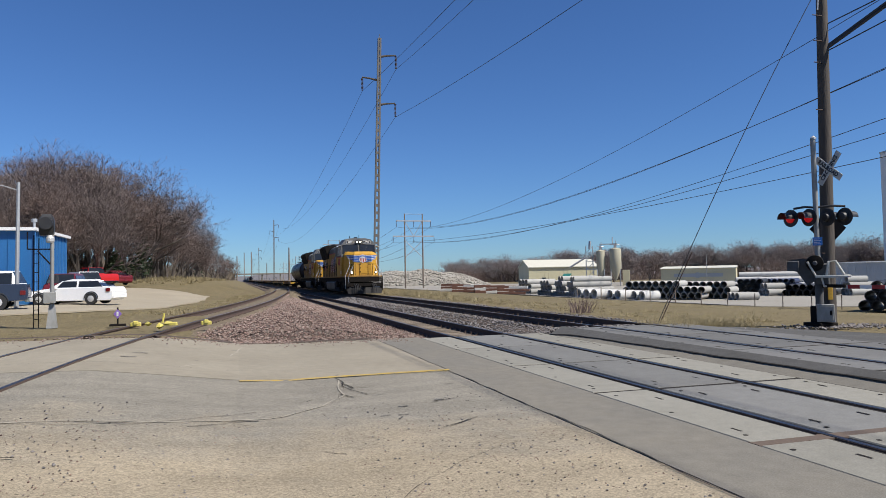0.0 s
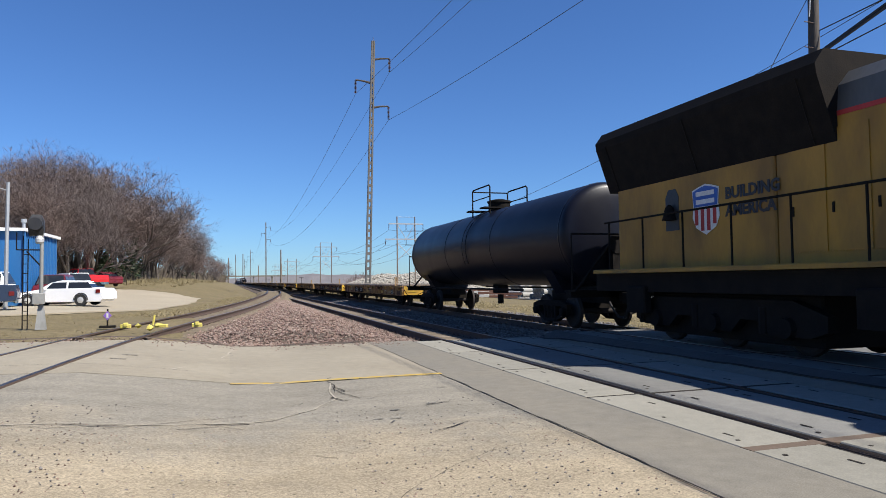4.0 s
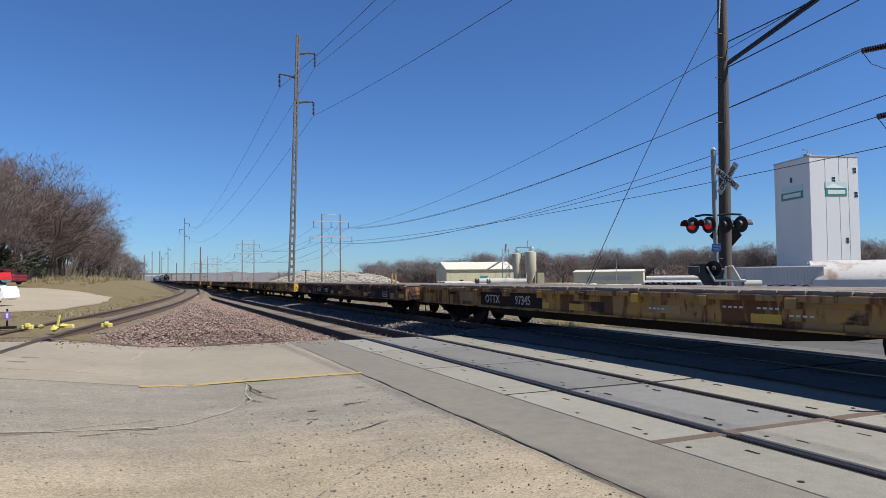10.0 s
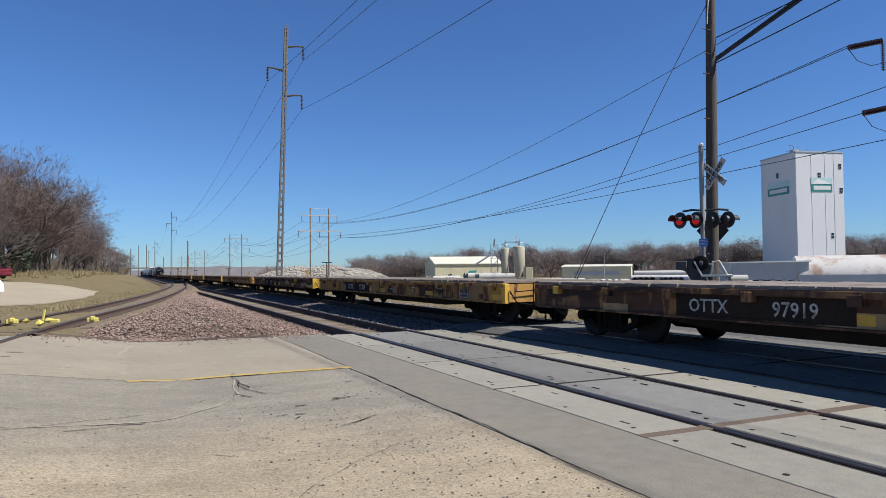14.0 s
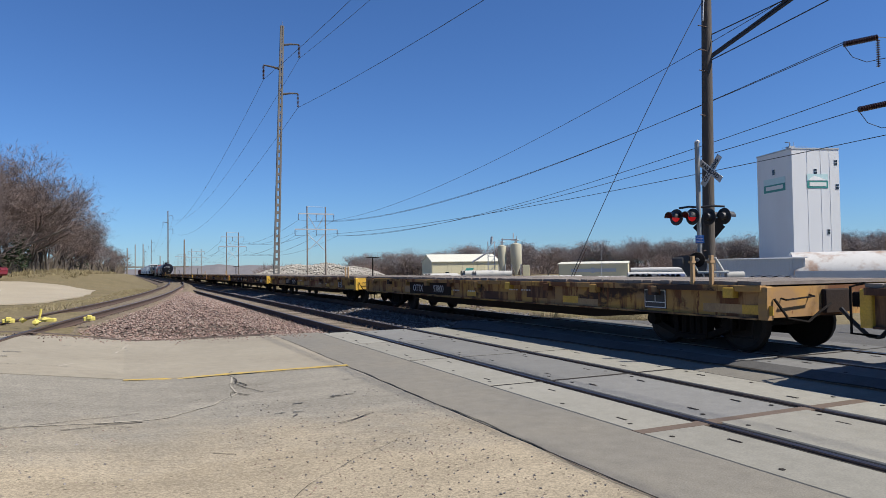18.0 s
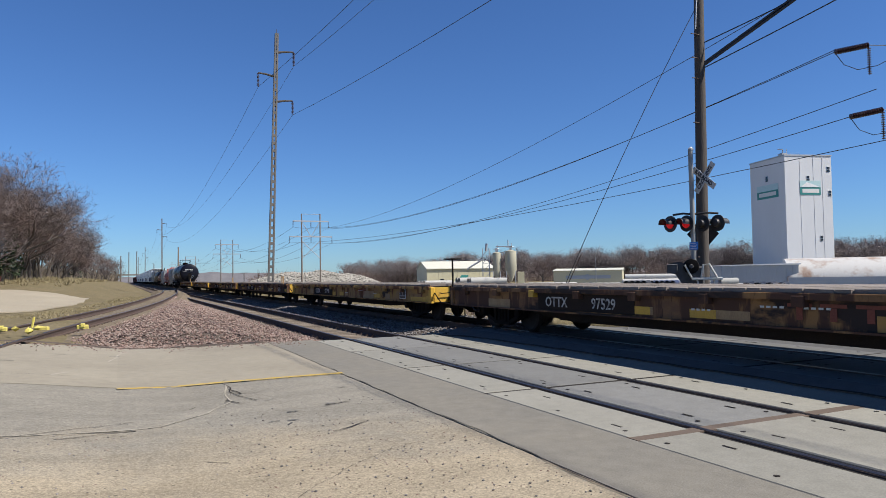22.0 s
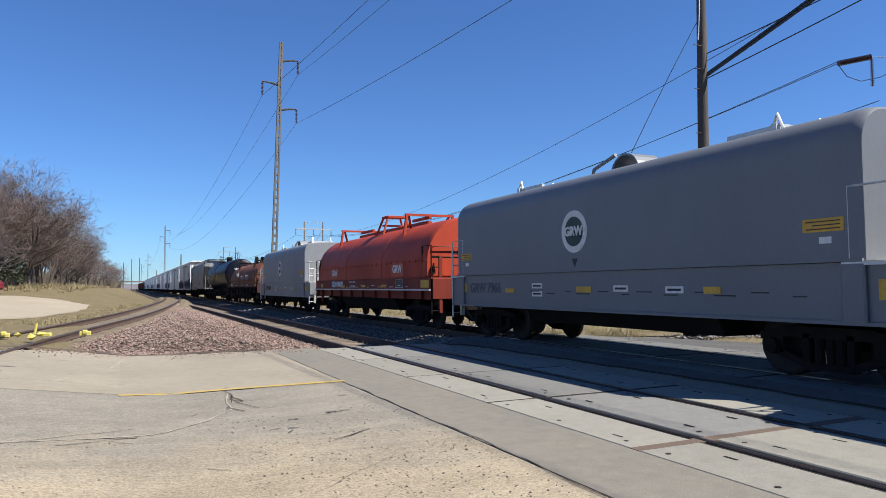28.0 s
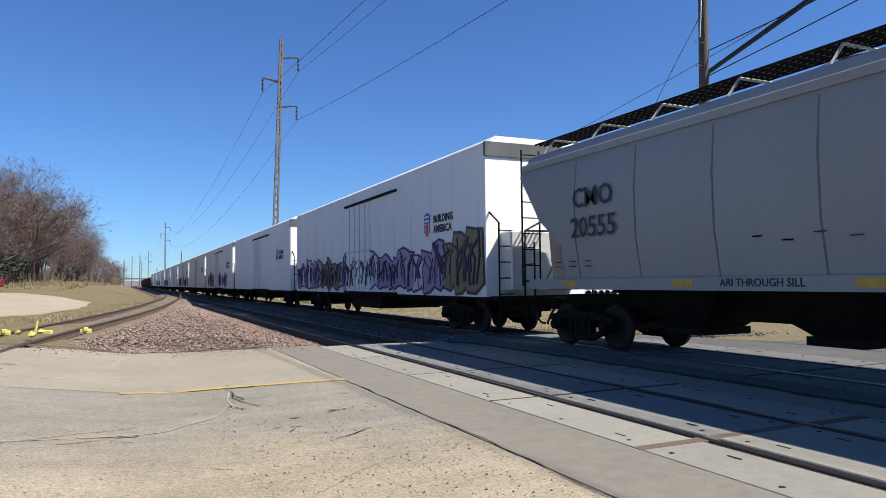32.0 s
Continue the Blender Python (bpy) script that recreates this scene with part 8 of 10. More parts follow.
def build_crossing_signal():
    x, y = 14.6, 14.54
    s = thing("crossing_signal", "silver railroad crossing signal mast with red flashers and lowered gate", "crossing signal", pose(x, y, 0.06))
    s.scale = (0.86, 0.86, 0.86)
    part("base", Geo().box(-0.34, 0.34, -0.34, 0.34, 0, 0.12, 0.02).box(-0.2, 0.2, -0.2, 0.2, 0.12, 0.62, 0.03), GRIME, s, "dark cast junction-box base")
    jb = part("junction_box", Geo().box(-0.10, 0.38, -0.40, -0.1, 0.16, 0.68, 0.02), SIGNAL_GREY, s, "grey junction box", at=pose(0, 0, 0, 0, 0, -43))
    part("box_door", Geo().box(-0.05, 0.33, -0.412, -0.40, 0.21, 0.63, 0.005), SIGNAL_GREY, jb)
    part("door_hasp", Geo().box(0.24, 0.30, -0.43, -0.41, 0.36, 0.50), GRIME, jb)
    part("mast", Geo().tube([(0, 0, 0.1), (-0.02, 0, 5.75)], 0.075, 12), SIGNAL_GREY, s, "silver painted steel mast", smooth=0.7)
    part("mast_cap", Geo().lathe([(0.09, 5.73), (0.09, 5.78), (0.02, 5.84)], n=12), SILVER, s)
    u = Vector((0.73, -0.68, 0))
    # crossbuck boards
    f = Vector((-0.68, -0.73, 0))
    for k, (tilt, words) in enumerate(((52, "CROSSING"), (-38, "RAILROAD"))):
        yaw = math.degrees(math.atan2(u.y, u.x)) + (-42 if k == 0 else -46)
        m = pose(0.16, -0.27 + 0.03 * k, 4.78, 0, 0, yaw) @ pose(0.12, 0, 0, 0, -tilt, 0)
        b = part("crossbuck_board", Geo().box(-0.56, 0.56, -0.006, 0.006, -0.105, 0.105), SIGN_WHITE, s, "white crossbuck board with black letters", at=m)
        letters("lettering", words, 0.175, LETTER_BLACK, b, pose(0, -0.010, 0, 90), bold=0.006)
    # flashers
    arm = Geo().tube([(-0.62 * u.x, -0.62 * u.y, 3.62), (-0.3 * u.x, -0.3 * u.y, 3.66), (0, 0, 3.62), (0.4 * u.x, 0.4 * u.y, 3.66), (0.78 * u.x, 0.78 * u.y, 3.62)], 0.035, 8)
    part("light_arm", arm, BLACK, s)
    for d, side, lit in ((-0.60, 1, True), (-0.10, 1, True), (0.20, -1, False), (0.66, -1, False)):
        face = (f * 0.75 - u * 0.65).normalized() * side
        c = Vector((u.x * d, u.y * d, 3.32)) + face * 0.14
        m = Matrix.Translation(c) @ face.to_track_quat("Z", "Y").to_matrix().to_4x4()
        fl = part("flasher", Geo().lathe([(0.05, -0.16), (0.12, -0.14), (0.15, 0.0), (0.265, 0.005), (0.27, 0.02), (0.15, 0.02), (0.15, 0.05)], n=24), BLACK, s, "black round flasher with backing disc", at=m, smooth=0.5)
        part("lens", Geo().lathe([(0.155, 0.04), (0.14, 0.065), (0.06, 0.085)], n=18), RED_LENS if lit else DARK_LENS, fl, "lit red lens" if lit else "unlit red lens", smooth=0.8)
        hood = [[(math.cos(radians(a)) * r, math.sin(radians(a)) * r, z) for a in range(-10, 191, 20) for r in (0.165,)] for z in (0.02, 0.40)]
        inner = [[(p[0] * 0.95, p[1] * 0.95, p[2]) for p in q] for q in hood]
        ring = [q + w[::-1] for q, w in zip(hood, inner)]
        up = m.to_3x3().inverted() @ Vector((0, 0, 1))
        spin = pose(0, 0, 0, 0, 0, math.degrees(math.atan2(up.y, up.x)) - 90)
        part("hood", Geo().loft(ring), BLACK, fl, at=spin, smooth=0.6)
    part("warning_sign", Geo().box(-0.13, 0.13, -0.10, -0.085, 2.46, 2.71, 0.004), mat("blue_sign_enamel", (0.03, 0.16, 0.48), 0.4, bump=0), s, "small blue notice plate", at=pose(0, 0, 0, 0, 0, -43))
    bars = Geo()
    for k in range(4):
        bars.box(-0.10, 0.10 - 0.04 * (k % 2), -0.104, -0.10, 2.50 + 0.05 * k, 2.515 + 0.05 * k)
    part("sign_text", bars, LETTER_WHITE, s, at=pose(0, 0, 0, 0, 0, -43))
    # gate mechanism, counterweight and arm
    R = pose(0, 0, 0, 0, 0, -43)
    CREAM = mat("cream_tubing", (0.55, 0.53, 0.46), 0.5, spot=(0.36, 0.34, 0.29), amount=0.6, scale=8)
    IRON = mat("dull_grey_iron", (0.075, 0.077, 0.08), 0.75, spot=(0.045, 0.043, 0.04), amount=0.7, scale=5)
    mech = part("gate_mechanism", Geo().box(-0.12, 0.30, -0.18, 0.22, 1.28, 1.92, 0.05), IRON, s, "grey gate drive housing", at=R)
    part("drive_drum", Geo().lathe([(0.10, -0.34), (0.23, -0.32), (0.25, -0.2), (0.25, -0.05)], (-0.10, 0, 1.92), "y", 18), GRIME, mech, smooth=0.6)
    part("drum_bolt", Geo().lathe([(0.05, -0.38), (0.07, -0.34)], (-0.10, 0, 1.92), "y", 8), IRON, mech)
    fy = -0.30
    part("guard_frame", Geo().tube([(-0.30, fy, 1.97), (-0.26, fy, 1.90), (-0.08, fy, 1.52), (0.82, fy, 1.52)], 0.042, 8), CREAM, s, "cream tubular guard frame", at=R)
    part("guard_frame", Geo().tube([(0.20, fy, 1.56), (0.26, fy, 1.96), (0.44, fy, 1.98), (0.66, fy, 1.56)], 0.036, 8), CREAM, s, "cream tubular guard frame", at=R)
    part("guard_frame", Geo().tube([(0.06, fy, 1.52), (0.12, fy, 1.22), (0.52, fy, 1.22), (0.58, fy, 1.5)], 0.03, 8), CREAM, s, "cream tubular guard frame", at=R)
    part("guard_bar", Geo().box(-0.10, 0.84, fy - 0.06, fy + 0.06, 1.48, 1.54, 0.01), CREAM, s, at=R)
    cw = part("counterweight", Geo().prism([(-0.80, 2.02), (-0.40, 2.08), (-0.14, 1.92), (-0.12, 1.36), (-0.32, 1.24), (-0.48, 1.5), (-0.58, 1.66), (-0.82, 1.74)], -0.06, 0.06), IRON, s, "dark gate counterweight plate", at=R)
    part("weight_block", Geo().box(-0.86, -0.52, -0.14, 0.14, 1.70, 2.0, 0.02), IRON, cw)
    part("lower_mast", Geo().lathe([(0.12, 0.6), (0.12, 1.35), (0.09, 1.4)], n=12), IRON, s, "dark sleeve round the foot of the mast", smooth=0.7)
    part("side_bracket", Geo().box(-0.08, 0.08, -1.0, -0.2, 1.18, 1.28), GRIME, s)
    gate = part("gate_arm", Geo().box(-0.02, 0.02, -7.6, -0.9, 1.16, 1.26), WHITE, s, "lowered gate arm with red bands")
    for k in range(8):
        part("red_band", Geo().box(-0.024, 0.024, -1.45 - 0.8 * k, -1.05 - 0.8 * k, 1.156, 1.264), RED_STRIPE, gate)
    rng = random.Random(2)
    g = Geo()
    for k in range(300):
        px, py = x + rng.gauss(0.6, 0.9), y + rng.gauss(-0.25, 0.35)
        stones(g, px, py, ground_z(px, py) - 0.02, rng.uniform(0.02, 0.06), rng)
    single("signal_base_stones", g, GREY_STONE, "loose dark stones round the signal base", "ballast stones", kind="stuff")


def build_left_signal():
    x, y = -5.02, 21.7
    z = ground_z(x, y) - 0.03
    s = thing("track_signal", "grey track signal mast with a black hooded head and ladder", "railway signal", pose(x, y, z, 0, 0, 8) @ Matrix.Diagonal((0.86, 0.86, 0.87, 1)))
    part("mast", Geo().tube([(0, 0, 0.6), (0, 0, 3.1)], 0.058, 10), SIGNAL_GREY, s, smooth=0.7)
    part("base", Geo().loft([[(-0.16, -0.14, 0), (0.16, -0.14, 0), (0.16, 0.14, 0), (-0.16, 0.14, 0)], [(-0.08, -0.08, 0.75), (0.08, -0.08, 0.75), (0.08, 0.08, 0.75), (-0.08, 0.08, 0.75)]]), SIGNAL_GREY, s)
    part("control_box", Geo().box(-0.24, 0.12, -0.24, -0.07, 0.82, 1.17, 0.02), SIGNAL_GREY, s, "grey control box")
    head = [[(-0.28, -0.05, 3.0), (0.12, -0.05, 3.0), (0.12, 0.22, 3.0), (-0.28, 0.22, 3.0)], [(-0.30, -0.12, 3.2), (0.14, -0.12, 3.2), (0.14, 0.25, 3.2), (-0.30, 0.25, 3.2)], [(-0.30, -0.12, 3.5), (0.14, -0.12, 3.5), (0.14, 0.25, 3.5), (-0.30, 0.25, 3.5)], [(-0.2, -0.05, 3.68), (0.06, -0.05, 3.68), (0.06, 0.2, 3.68), (-0.2, 0.2, 3.68)]]
    hd = part("signal_head", Geo().loft(head), BLACK, s, "black hooded signal head", at=pose(-0.08, 0, 0, 0, 0, 0), smooth=0.8)
    part("hood", Geo().lathe([(0.2, -0.4), (0.2, -0.1), (0.19, -0.1)], (-0.08, 0, 3.36), "y", 14), BLACK, hd, smooth=0.7)
    part("mount", Geo().lathe([(0.1, 2.75), (0.13, 2.8), (0.13, 2.9), (0.07, 3.0)], (-0.06, 0, 0), "z", 12), SILVER, s)
    l = Geo()
    for q in (-0.52, -0.38):
        l.tube([(q, 0.02, 0.02), (q, 0.02, 3.0 if q < -0.5 else 2.9)], 0.018, 5)
    for k in range(8):
        l.tube([(-0.52, 0.02, 0.3 + 0.3 * k), (-0.38, 0.02, 0.3 + 0.3 * k)], 0.012, 5)
    part("ladder", l, GRIME, s, "dark narrow ladder")
    pl = Geo().tube([(-0.7, 0, 2.55), (0.06, 0, 2.55)], 0.022, 5).tube([(-0.7, 0, 2.55), (-0.7, 0, 3.1)], 0.02, 5).tube([(-0.42, 0, 2.5), (0, 0, 2.0)], 0.025, 5)
    part("service_bracket", pl, GRIME, s)
    # small marker sign and yellow covers on the siding
    x, y = -3.24, 21.1
    m = thing("marker_sign", "small purple diamond marker on a short post", "sign", pose(x, y, ground_z(x, y)))
    part("post", Geo().tube([(0, 0, 0), (0, 0, 0.52)], 0.025, 6).box(-0.2, 0.2, -0.12, 0.12, 0, 0.06), GRIME, m)
    pb = part("plate", Geo().prism([(0, 0.13), (0.11, 0), (0, -0.13), (-0.11, 0)], -0.03, -0.024), mat("purple_sign_enamel", (0.22, 0.12, 0.42), 0.5, bump=0), m, "purple diamond plate", at=pose(0, 0, 0.34))
    part("plate_mark", Geo().box(-0.025, 0.025, -0.036, -0.03, -0.06, 0.06), LETTER_WHITE, pb)
    YEL = mat("bright_yellow_plastic", (0.55, 0.46, 0.09), 0.6, spot=(0.4, 0.36, 0.16), scale=6)
    rng = random.Random(9)
    d = thing("derail", "bright yellow derail device clamped over the siding rail", "derail", pose(-1.95, 19.3, 0.36, 0, 0, -12))
    for k in range(7):
        g = Geo()
        stones(g, rng.uniform(-0.3, 0.32), rng.uniform(-0.2, 0.25), rng.uniform(0.0, 0.12), rng.uniform(0.05, 0.10), rng)
        part("casting", g, YEL, d)
    part("lever", Geo().tube([(0.02, 0.1, 0.1), (0.06, 0.12, 0.36)], 0.03, 6), YEL, d)
    part("crank", Geo().box(0.1, 0.42, -0.05, 0.08, 0.05, 0.13, 0.02), YEL, d)
    for px, py in ((-0.87, 20.4), (-2.74, 20.8)):
        single("yellow_rail_clamp", Geo().box(-0.14, 0.14, -0.07, 0.07, 0, 0.1, 0.02).box(-0.06, 0.06, -0.1, 0.1, 0.05, 0.14, 0.02), YEL, "small yellow clamp on the siding rail", "rail clamp", pose(px, py, 0.33))


build_lines()
build_crossing_signal()
build_left_signal()


# ---- the lot: vehicles, blue building ----
def car_body(kind):
    """Side outlines (y along the car from nose to tail, z): lower body and glasshouse."""
    return {
        "sedan": ([(0, 0.42), (0.06, 0.62), (0.35, 0.74), (1.0, 0.87), (1.6, 0.94), (3.0, 0.96), (4.3, 1.0), (4.95, 0.98), (5.1, 0.75), (5.08, 0.42), (4.9, 0.22), (0.2, 0.22)], [(1.4, 0.92), (2.15, 1.33), (2.75, 1.45), (3.35, 1.43), (4.0, 1.24), (4.55, 1.0)], 0.92, 0.335, (0.98, 3.88)),
        "suv": ([(0, 0.5), (0.05, 0.9), (1.2, 1.12), (4.7, 1.15), (4.8, 0.7), (4.75, 0.4), (4.6, 0.32), (0.15, 0.32)], [(1.15, 1.1), (1.75, 1.72), (2.2, 1.80), (4.2, 1.80), (4.65, 1.13)], 0.96, 0.37, (0.95, 3.75)),
        "van": ([(0, 0.5), (0.05, 0.95), (0.9, 1.15), (5.0, 1.2), (5.1, 0.7), (5.05, 0.4), (4.9, 0.3), (0.15, 0.3)], [(0.85, 1.13), (1.7, 1.85), (2.2, 1.95), (4.6, 1.95), (4.98, 1.18)], 1.0, 0.36, (0.95, 4.0)),
        "pickup": ([(0, 0.6), (0.05, 1.05), (1.3, 1.18), (3.6, 1.2), (3.62, 1.25), (5.5, 1.22), (5.6, 0.8), (5.55, 0.5), (5.4, 0.45), (0.15, 0.42)], [(1.3, 1.15), (1.95, 1.78), (2.4, 1.86), (3.3, 1.84), (3.55, 1.2)], 0.98, 0.39, (1.0, 4.35)),
    }[kind]


def vehicle(x, y, yaw, kind, paint_mat, label, z=None):
    low, up, w, wr, axles = car_body(kind)
    c = thing("parked_car" if kind != "pickup" else "parked_pickup", label, "car" if kind != "pickup" else "pickup truck", pose(x, y, ground_z(x, y) + 0.0 if z is None else z, 0, 0, yaw), "parked vehicles")
    ring = []
    for u, k in ((-w, 0.93), (-w * 0.96, 1.0), (w * 0.96, 1.0), (w, 0.93)):
        zc = 0.62
        ring.append([(u * (1.0 if z0 < 0.9 else 0.96), y0 if k == 1 else 2.5 + (y0 - 2.5) * 0.985, zc + (z0 - zc) * k) for y0, z0 in low])
    part("body", Geo().loft(ring), paint_mat, c, smooth=0.5)
    top = []
    for u, k in ((-w * 0.9, 0.0), (-w * 0.72, 1.0), (w * 0.72, 1.0), (w * 0.9, 0.0)):
        top.append([(u, y0, z0 if k else up[0][1] - 0.01 + (z0 - up[0][1]) * 0.05) for y0, z0 in up])
    part("roof", Geo().loft(top), paint_mat, c, smooth=0.4)
    y1, z1, y2, z2 = up[0][0], up[0][1], up[-1][0], up[-1][1]
    zt = max(q[1] for q in up)
    for s in (-1, 1):
        n = {"sedan": 2, "suv": 3, "van": 3, "pickup": 2}[kind]
        ya, yb = up[1][0] - 0.25, up[-2][0] + (0.25 if kind == "sedan" else 0.1)
        for k in range(n):
            p, q = ya + (yb - ya) * k / n + 0.05, ya + (yb - ya) * (k + 1) / n - 0.05
            zl, zh = z1 + 0.07, zt - 0.12
            ul = lambda zz: s * (w * 0.9 - (w * 0.18) * (zz - z1) / (zt - z1) + 0.012)
            cut = 0.28 if k == 0 else 0
            cut2 = 0.28 if k == n - 1 and kind == "sedan" else 0
            part("side_window", Geo().add([(ul(zl), p, zl), (ul(zl), q + cut2, zl), (ul(zh), q - 0.02, zh), (ul(zh), p + cut, zh)], [(0, 1, 2, 3)]), GLASS, c)
        part("mirror", Geo().box(s * w - 0.02 if s > 0 else -w - 0.18, w + 0.18 if s > 0 else -w + 0.02, y1 + 0.45, y1 + 0.6, z1 + 0.02, z1 + 0.16, 0.02), paint_mat, c)
        part("tail_lamp", Geo().box(s * w * 0.97 - 0.1, s * w * 0.97 + 0.02 * s + 0.02, low[-5 if kind != "suv" else -4][0] - 0.25, low[-5 if kind != "suv" else -4][0] - 0.02, 0.72, 0.92, 0.01), DARK_LENS, c, "red tail lamp")
        part("headlamp", Geo().box(s * w * 0.8 - 0.15, s * w * 0.8 + 0.15, 0.02, 0.3, 0.62, 0.76, 0.02), CHROME, c)
        for a in axles:
            t = part("wheel", Geo().lathe([(wr * 0.6, -0.1), (wr, -0.1), (wr, 0.1), (wr * 0.6, 0.1)], (s * (w - 0.065), a, wr), "x", 20), RUBBER, c, "black tyre", smooth=0.6)
            part("rim", Geo().lathe([(wr * 0.62, -0.02), (wr * 0.62, 0.02), (0.05, 0.05)], (s * (w + 0.01), a, wr), "x", 10), SILVER, t, "silver wheel rim")
            part("wheel_arch", Geo().tube([(s * (w + 0.0), a + (wr + 0.05) * math.cos(radians(q)), wr + (wr + 0.05) * math.sin(radians(q))) for q in range(0, 181, 20)], 0.03, 5), BLACK, c)
    slope = lambda p, q, t: (p[0] + (q[0] - p[0]) * t, p[1] + (q[1] - p[1]) * t)
    for nm, p, q in (("windshield", up[0], up[1]), ("rear_window", up[-1], up[-2])):
        a, b = slope(p, q, 0.12), slope(p, q, 0.92)
        o = -0.015 if nm == "windshield" else 0.015
        part(nm, Geo().quad((-w * 0.8, a[0] + o, a[1] + 0.015), (w * 0.8, a[0] + o, a[1] + 0.015), (w * 0.68, b[0] + o, b[1] + 0.015), (-w * 0.68, b[0] + o, b[1] + 0.015)), GLASS, c)
    for nm, yy in (("front_bumper", 0.02), ("rear_bumper", max(q[0] for q in low) - 0.06)):
        part(nm, Geo().box(-w * 0.92, w * 0.92, yy - 0.06, yy + 0.1, 0.36, 0.58, 0.03), CHROME if kind == "pickup" else paint_mat, c)
    return c


def build_lot():
    sheet("gravel_lot", LOT, wobble([(-60, 26), (-11, 30.0), (-7.0, 33), (-4.2, 40), (-2.6, 52), (-2.6, 63), (-5, 68), (-9.5, 70), (-15, 78), (-24, 82), (-60, 84), (-60, 26)], 0.5, 6, 4)[:-1], "pale tan gravel parking lot", "lot", lift=0.03, step=3.0)
    W = paint("white_car_paint", (0.78, 0.78, 0.78), (0.66, 0.65, 0.63), 0.3, 1, 1, 0.25)
    R = paint("red_car_paint", (0.45, 0.02, 0.02), (0.3, 0.02, 0.02), 0.3, 1, 1, 0.25)
    MAROON = paint("maroon_car_paint", (0.16, 0.02, 0.03), (0.1, 0.02, 0.02), 0.3, 1, 1, 0.25)
    NAVY = paint("dark_blue_car_paint", (0.025, 0.035, 0.06), (0.02, 0.02, 0.03), 0.3, 1, 1, 0.25)
    SILVER_CAR = paint("silver_car_paint", (0.5, 0.5, 0.51), (0.4, 0.4, 0.41), 0.3, 1, 1, 0.3)
    vehicle(-11.5, 44.9, -105, "sedan", W, "white four-door sedan parked on the gravel lot")
    vehicle(*polar(-22.4, 40.0), -80, "pickup", NAVY, "dark blue pickup truck parked on the lot")
    vehicle(-16.3, 42.9, -90, "van", W, "white van parked behind the dark pickup")
    vehicle(-10.4, 51.6, 180, "suv", MAROON, "maroon car half hidden behind the white sedan")
    vehicle(-13.0, 61.5, -150, "suv", W, "white sport utility vehicle near the blue building")
    vehicle(-15.0, 74.0, -140, "pickup", R, "bright red pickup truck parked before the trees")
    vehicle(-13.9, 76.9, -140, "sedan", MAROON, "dark red car parked beside the red pickup")
    vehicle(*polar(-28.5, 36.0), -84, "sedan", SILVER_CAR, "silver car at the edge of the lot")
    # blue steel building
    BLUE = mat("blue_ribbed_steel", (0.02, 0.13, 0.33), 0.5, spot=(0.025, 0.10, 0.26), amount=0.5, scale=0.8, streak=4)
    zb = ground_z(-14, 50) - 0.38
    b = thing("blue_building", "blue ribbed steel building with a white roof edge", "building", pose(0, 0, zb))
    part("wall", Geo().box(-34, -11.5, 45.5, 53.7, 0, 4.75), BLUE, b, "blue ribbed steel wall")
    for k in range(20):
        y = 45.7 + 0.4 * k
        part("rib", Geo().box(-11.50, -11.46, y - 0.03, y + 0.03, 0.0, 4.7), BLUE, b)
    for k in range(44):
        xx = -33.8 + 0.5 * k
        part("rib", Geo().box(xx - 0.03, xx + 0.03, 45.46, 45.5, 0.0, 4.7), BLUE, b)
    part("roof", Geo().prism([(-34.3, 4.72), (-11.3, 4.72), (-11.3, 4.9), (-34.3, 5.0)], 45.2, 53.9), WHITE, b, "white steel roof")
    part("downpipe", Geo().tube([(-11.4, 45.4, 0), (-11.4, 45.4, 4.7)], 0.06, 6), BLUE, b)
    part("flue", Geo().tube([(-12.6, 50, 4.8), (-12.6, 50, 5.6)], 0.09, 8).lathe([(0.17, 5.6), (0.17, 5.8)], (-12.6, 50, 0), "z", 10), GALV, b)
    x, y = polar(-15.2, 41.0)
    p = thing("lamp_pole", "wooden pole with a yard lamp", "lamp pole", pose(x, y, ground_z(x, y) - 0.1))
    part("pole", Geo().tube([(0, 0, 0), (0.05, 0, 6.5)], 0.11, 8, 0.08), GALV, p, smooth=0.7)
    part("lamp_arm", Geo().tube([(0, 0, 6.1), (-0.6, -0.3, 6.3), (-1.1, -0.6, 6.2)], 0.03, 5).lathe([(0.1, 6.1), (0.22, 6.0), (0.16, 5.9)], (-1.15, -0.62, 0), "z", 10), GALV, p)


# ---- bare trees ----
BARK = island("bare_twigs", [(0.064, 0.050, 0.046), (0.116, 0.090, 0.082), (0.166, 0.130, 0.117), (0.088, 0.068, 0.062)], bump=0)
BARK_RED = island("reddish_bare_twigs", [(0.078, 0.054, 0.046), (0.130, 0.091, 0.078), (0.175, 0.125, 0.106), (0.098, 0.070, 0.060)], bump=0)
TRUNK = mat("grey_brown_bark", (0.105, 0.085, 0.069), 0.95, spot=(0.065, 0.053, 0.045), amount=0.6, scale=5, grain=30, streak=4, bump=0.6)
TAN_BRUSH = island("tan_brush_stems", [(0.105, 0.083, 0.062), (0.175, 0.140, 0.103), (0.235, 0.190, 0.138), (0.135, 0.108, 0.082)], bump=0)
EVERGREEN = island("cedar_foliage", [(0.02, 0.035, 0.015), (0.035, 0.055, 0.022), (0.045, 0.06, 0.03)], bump=0)


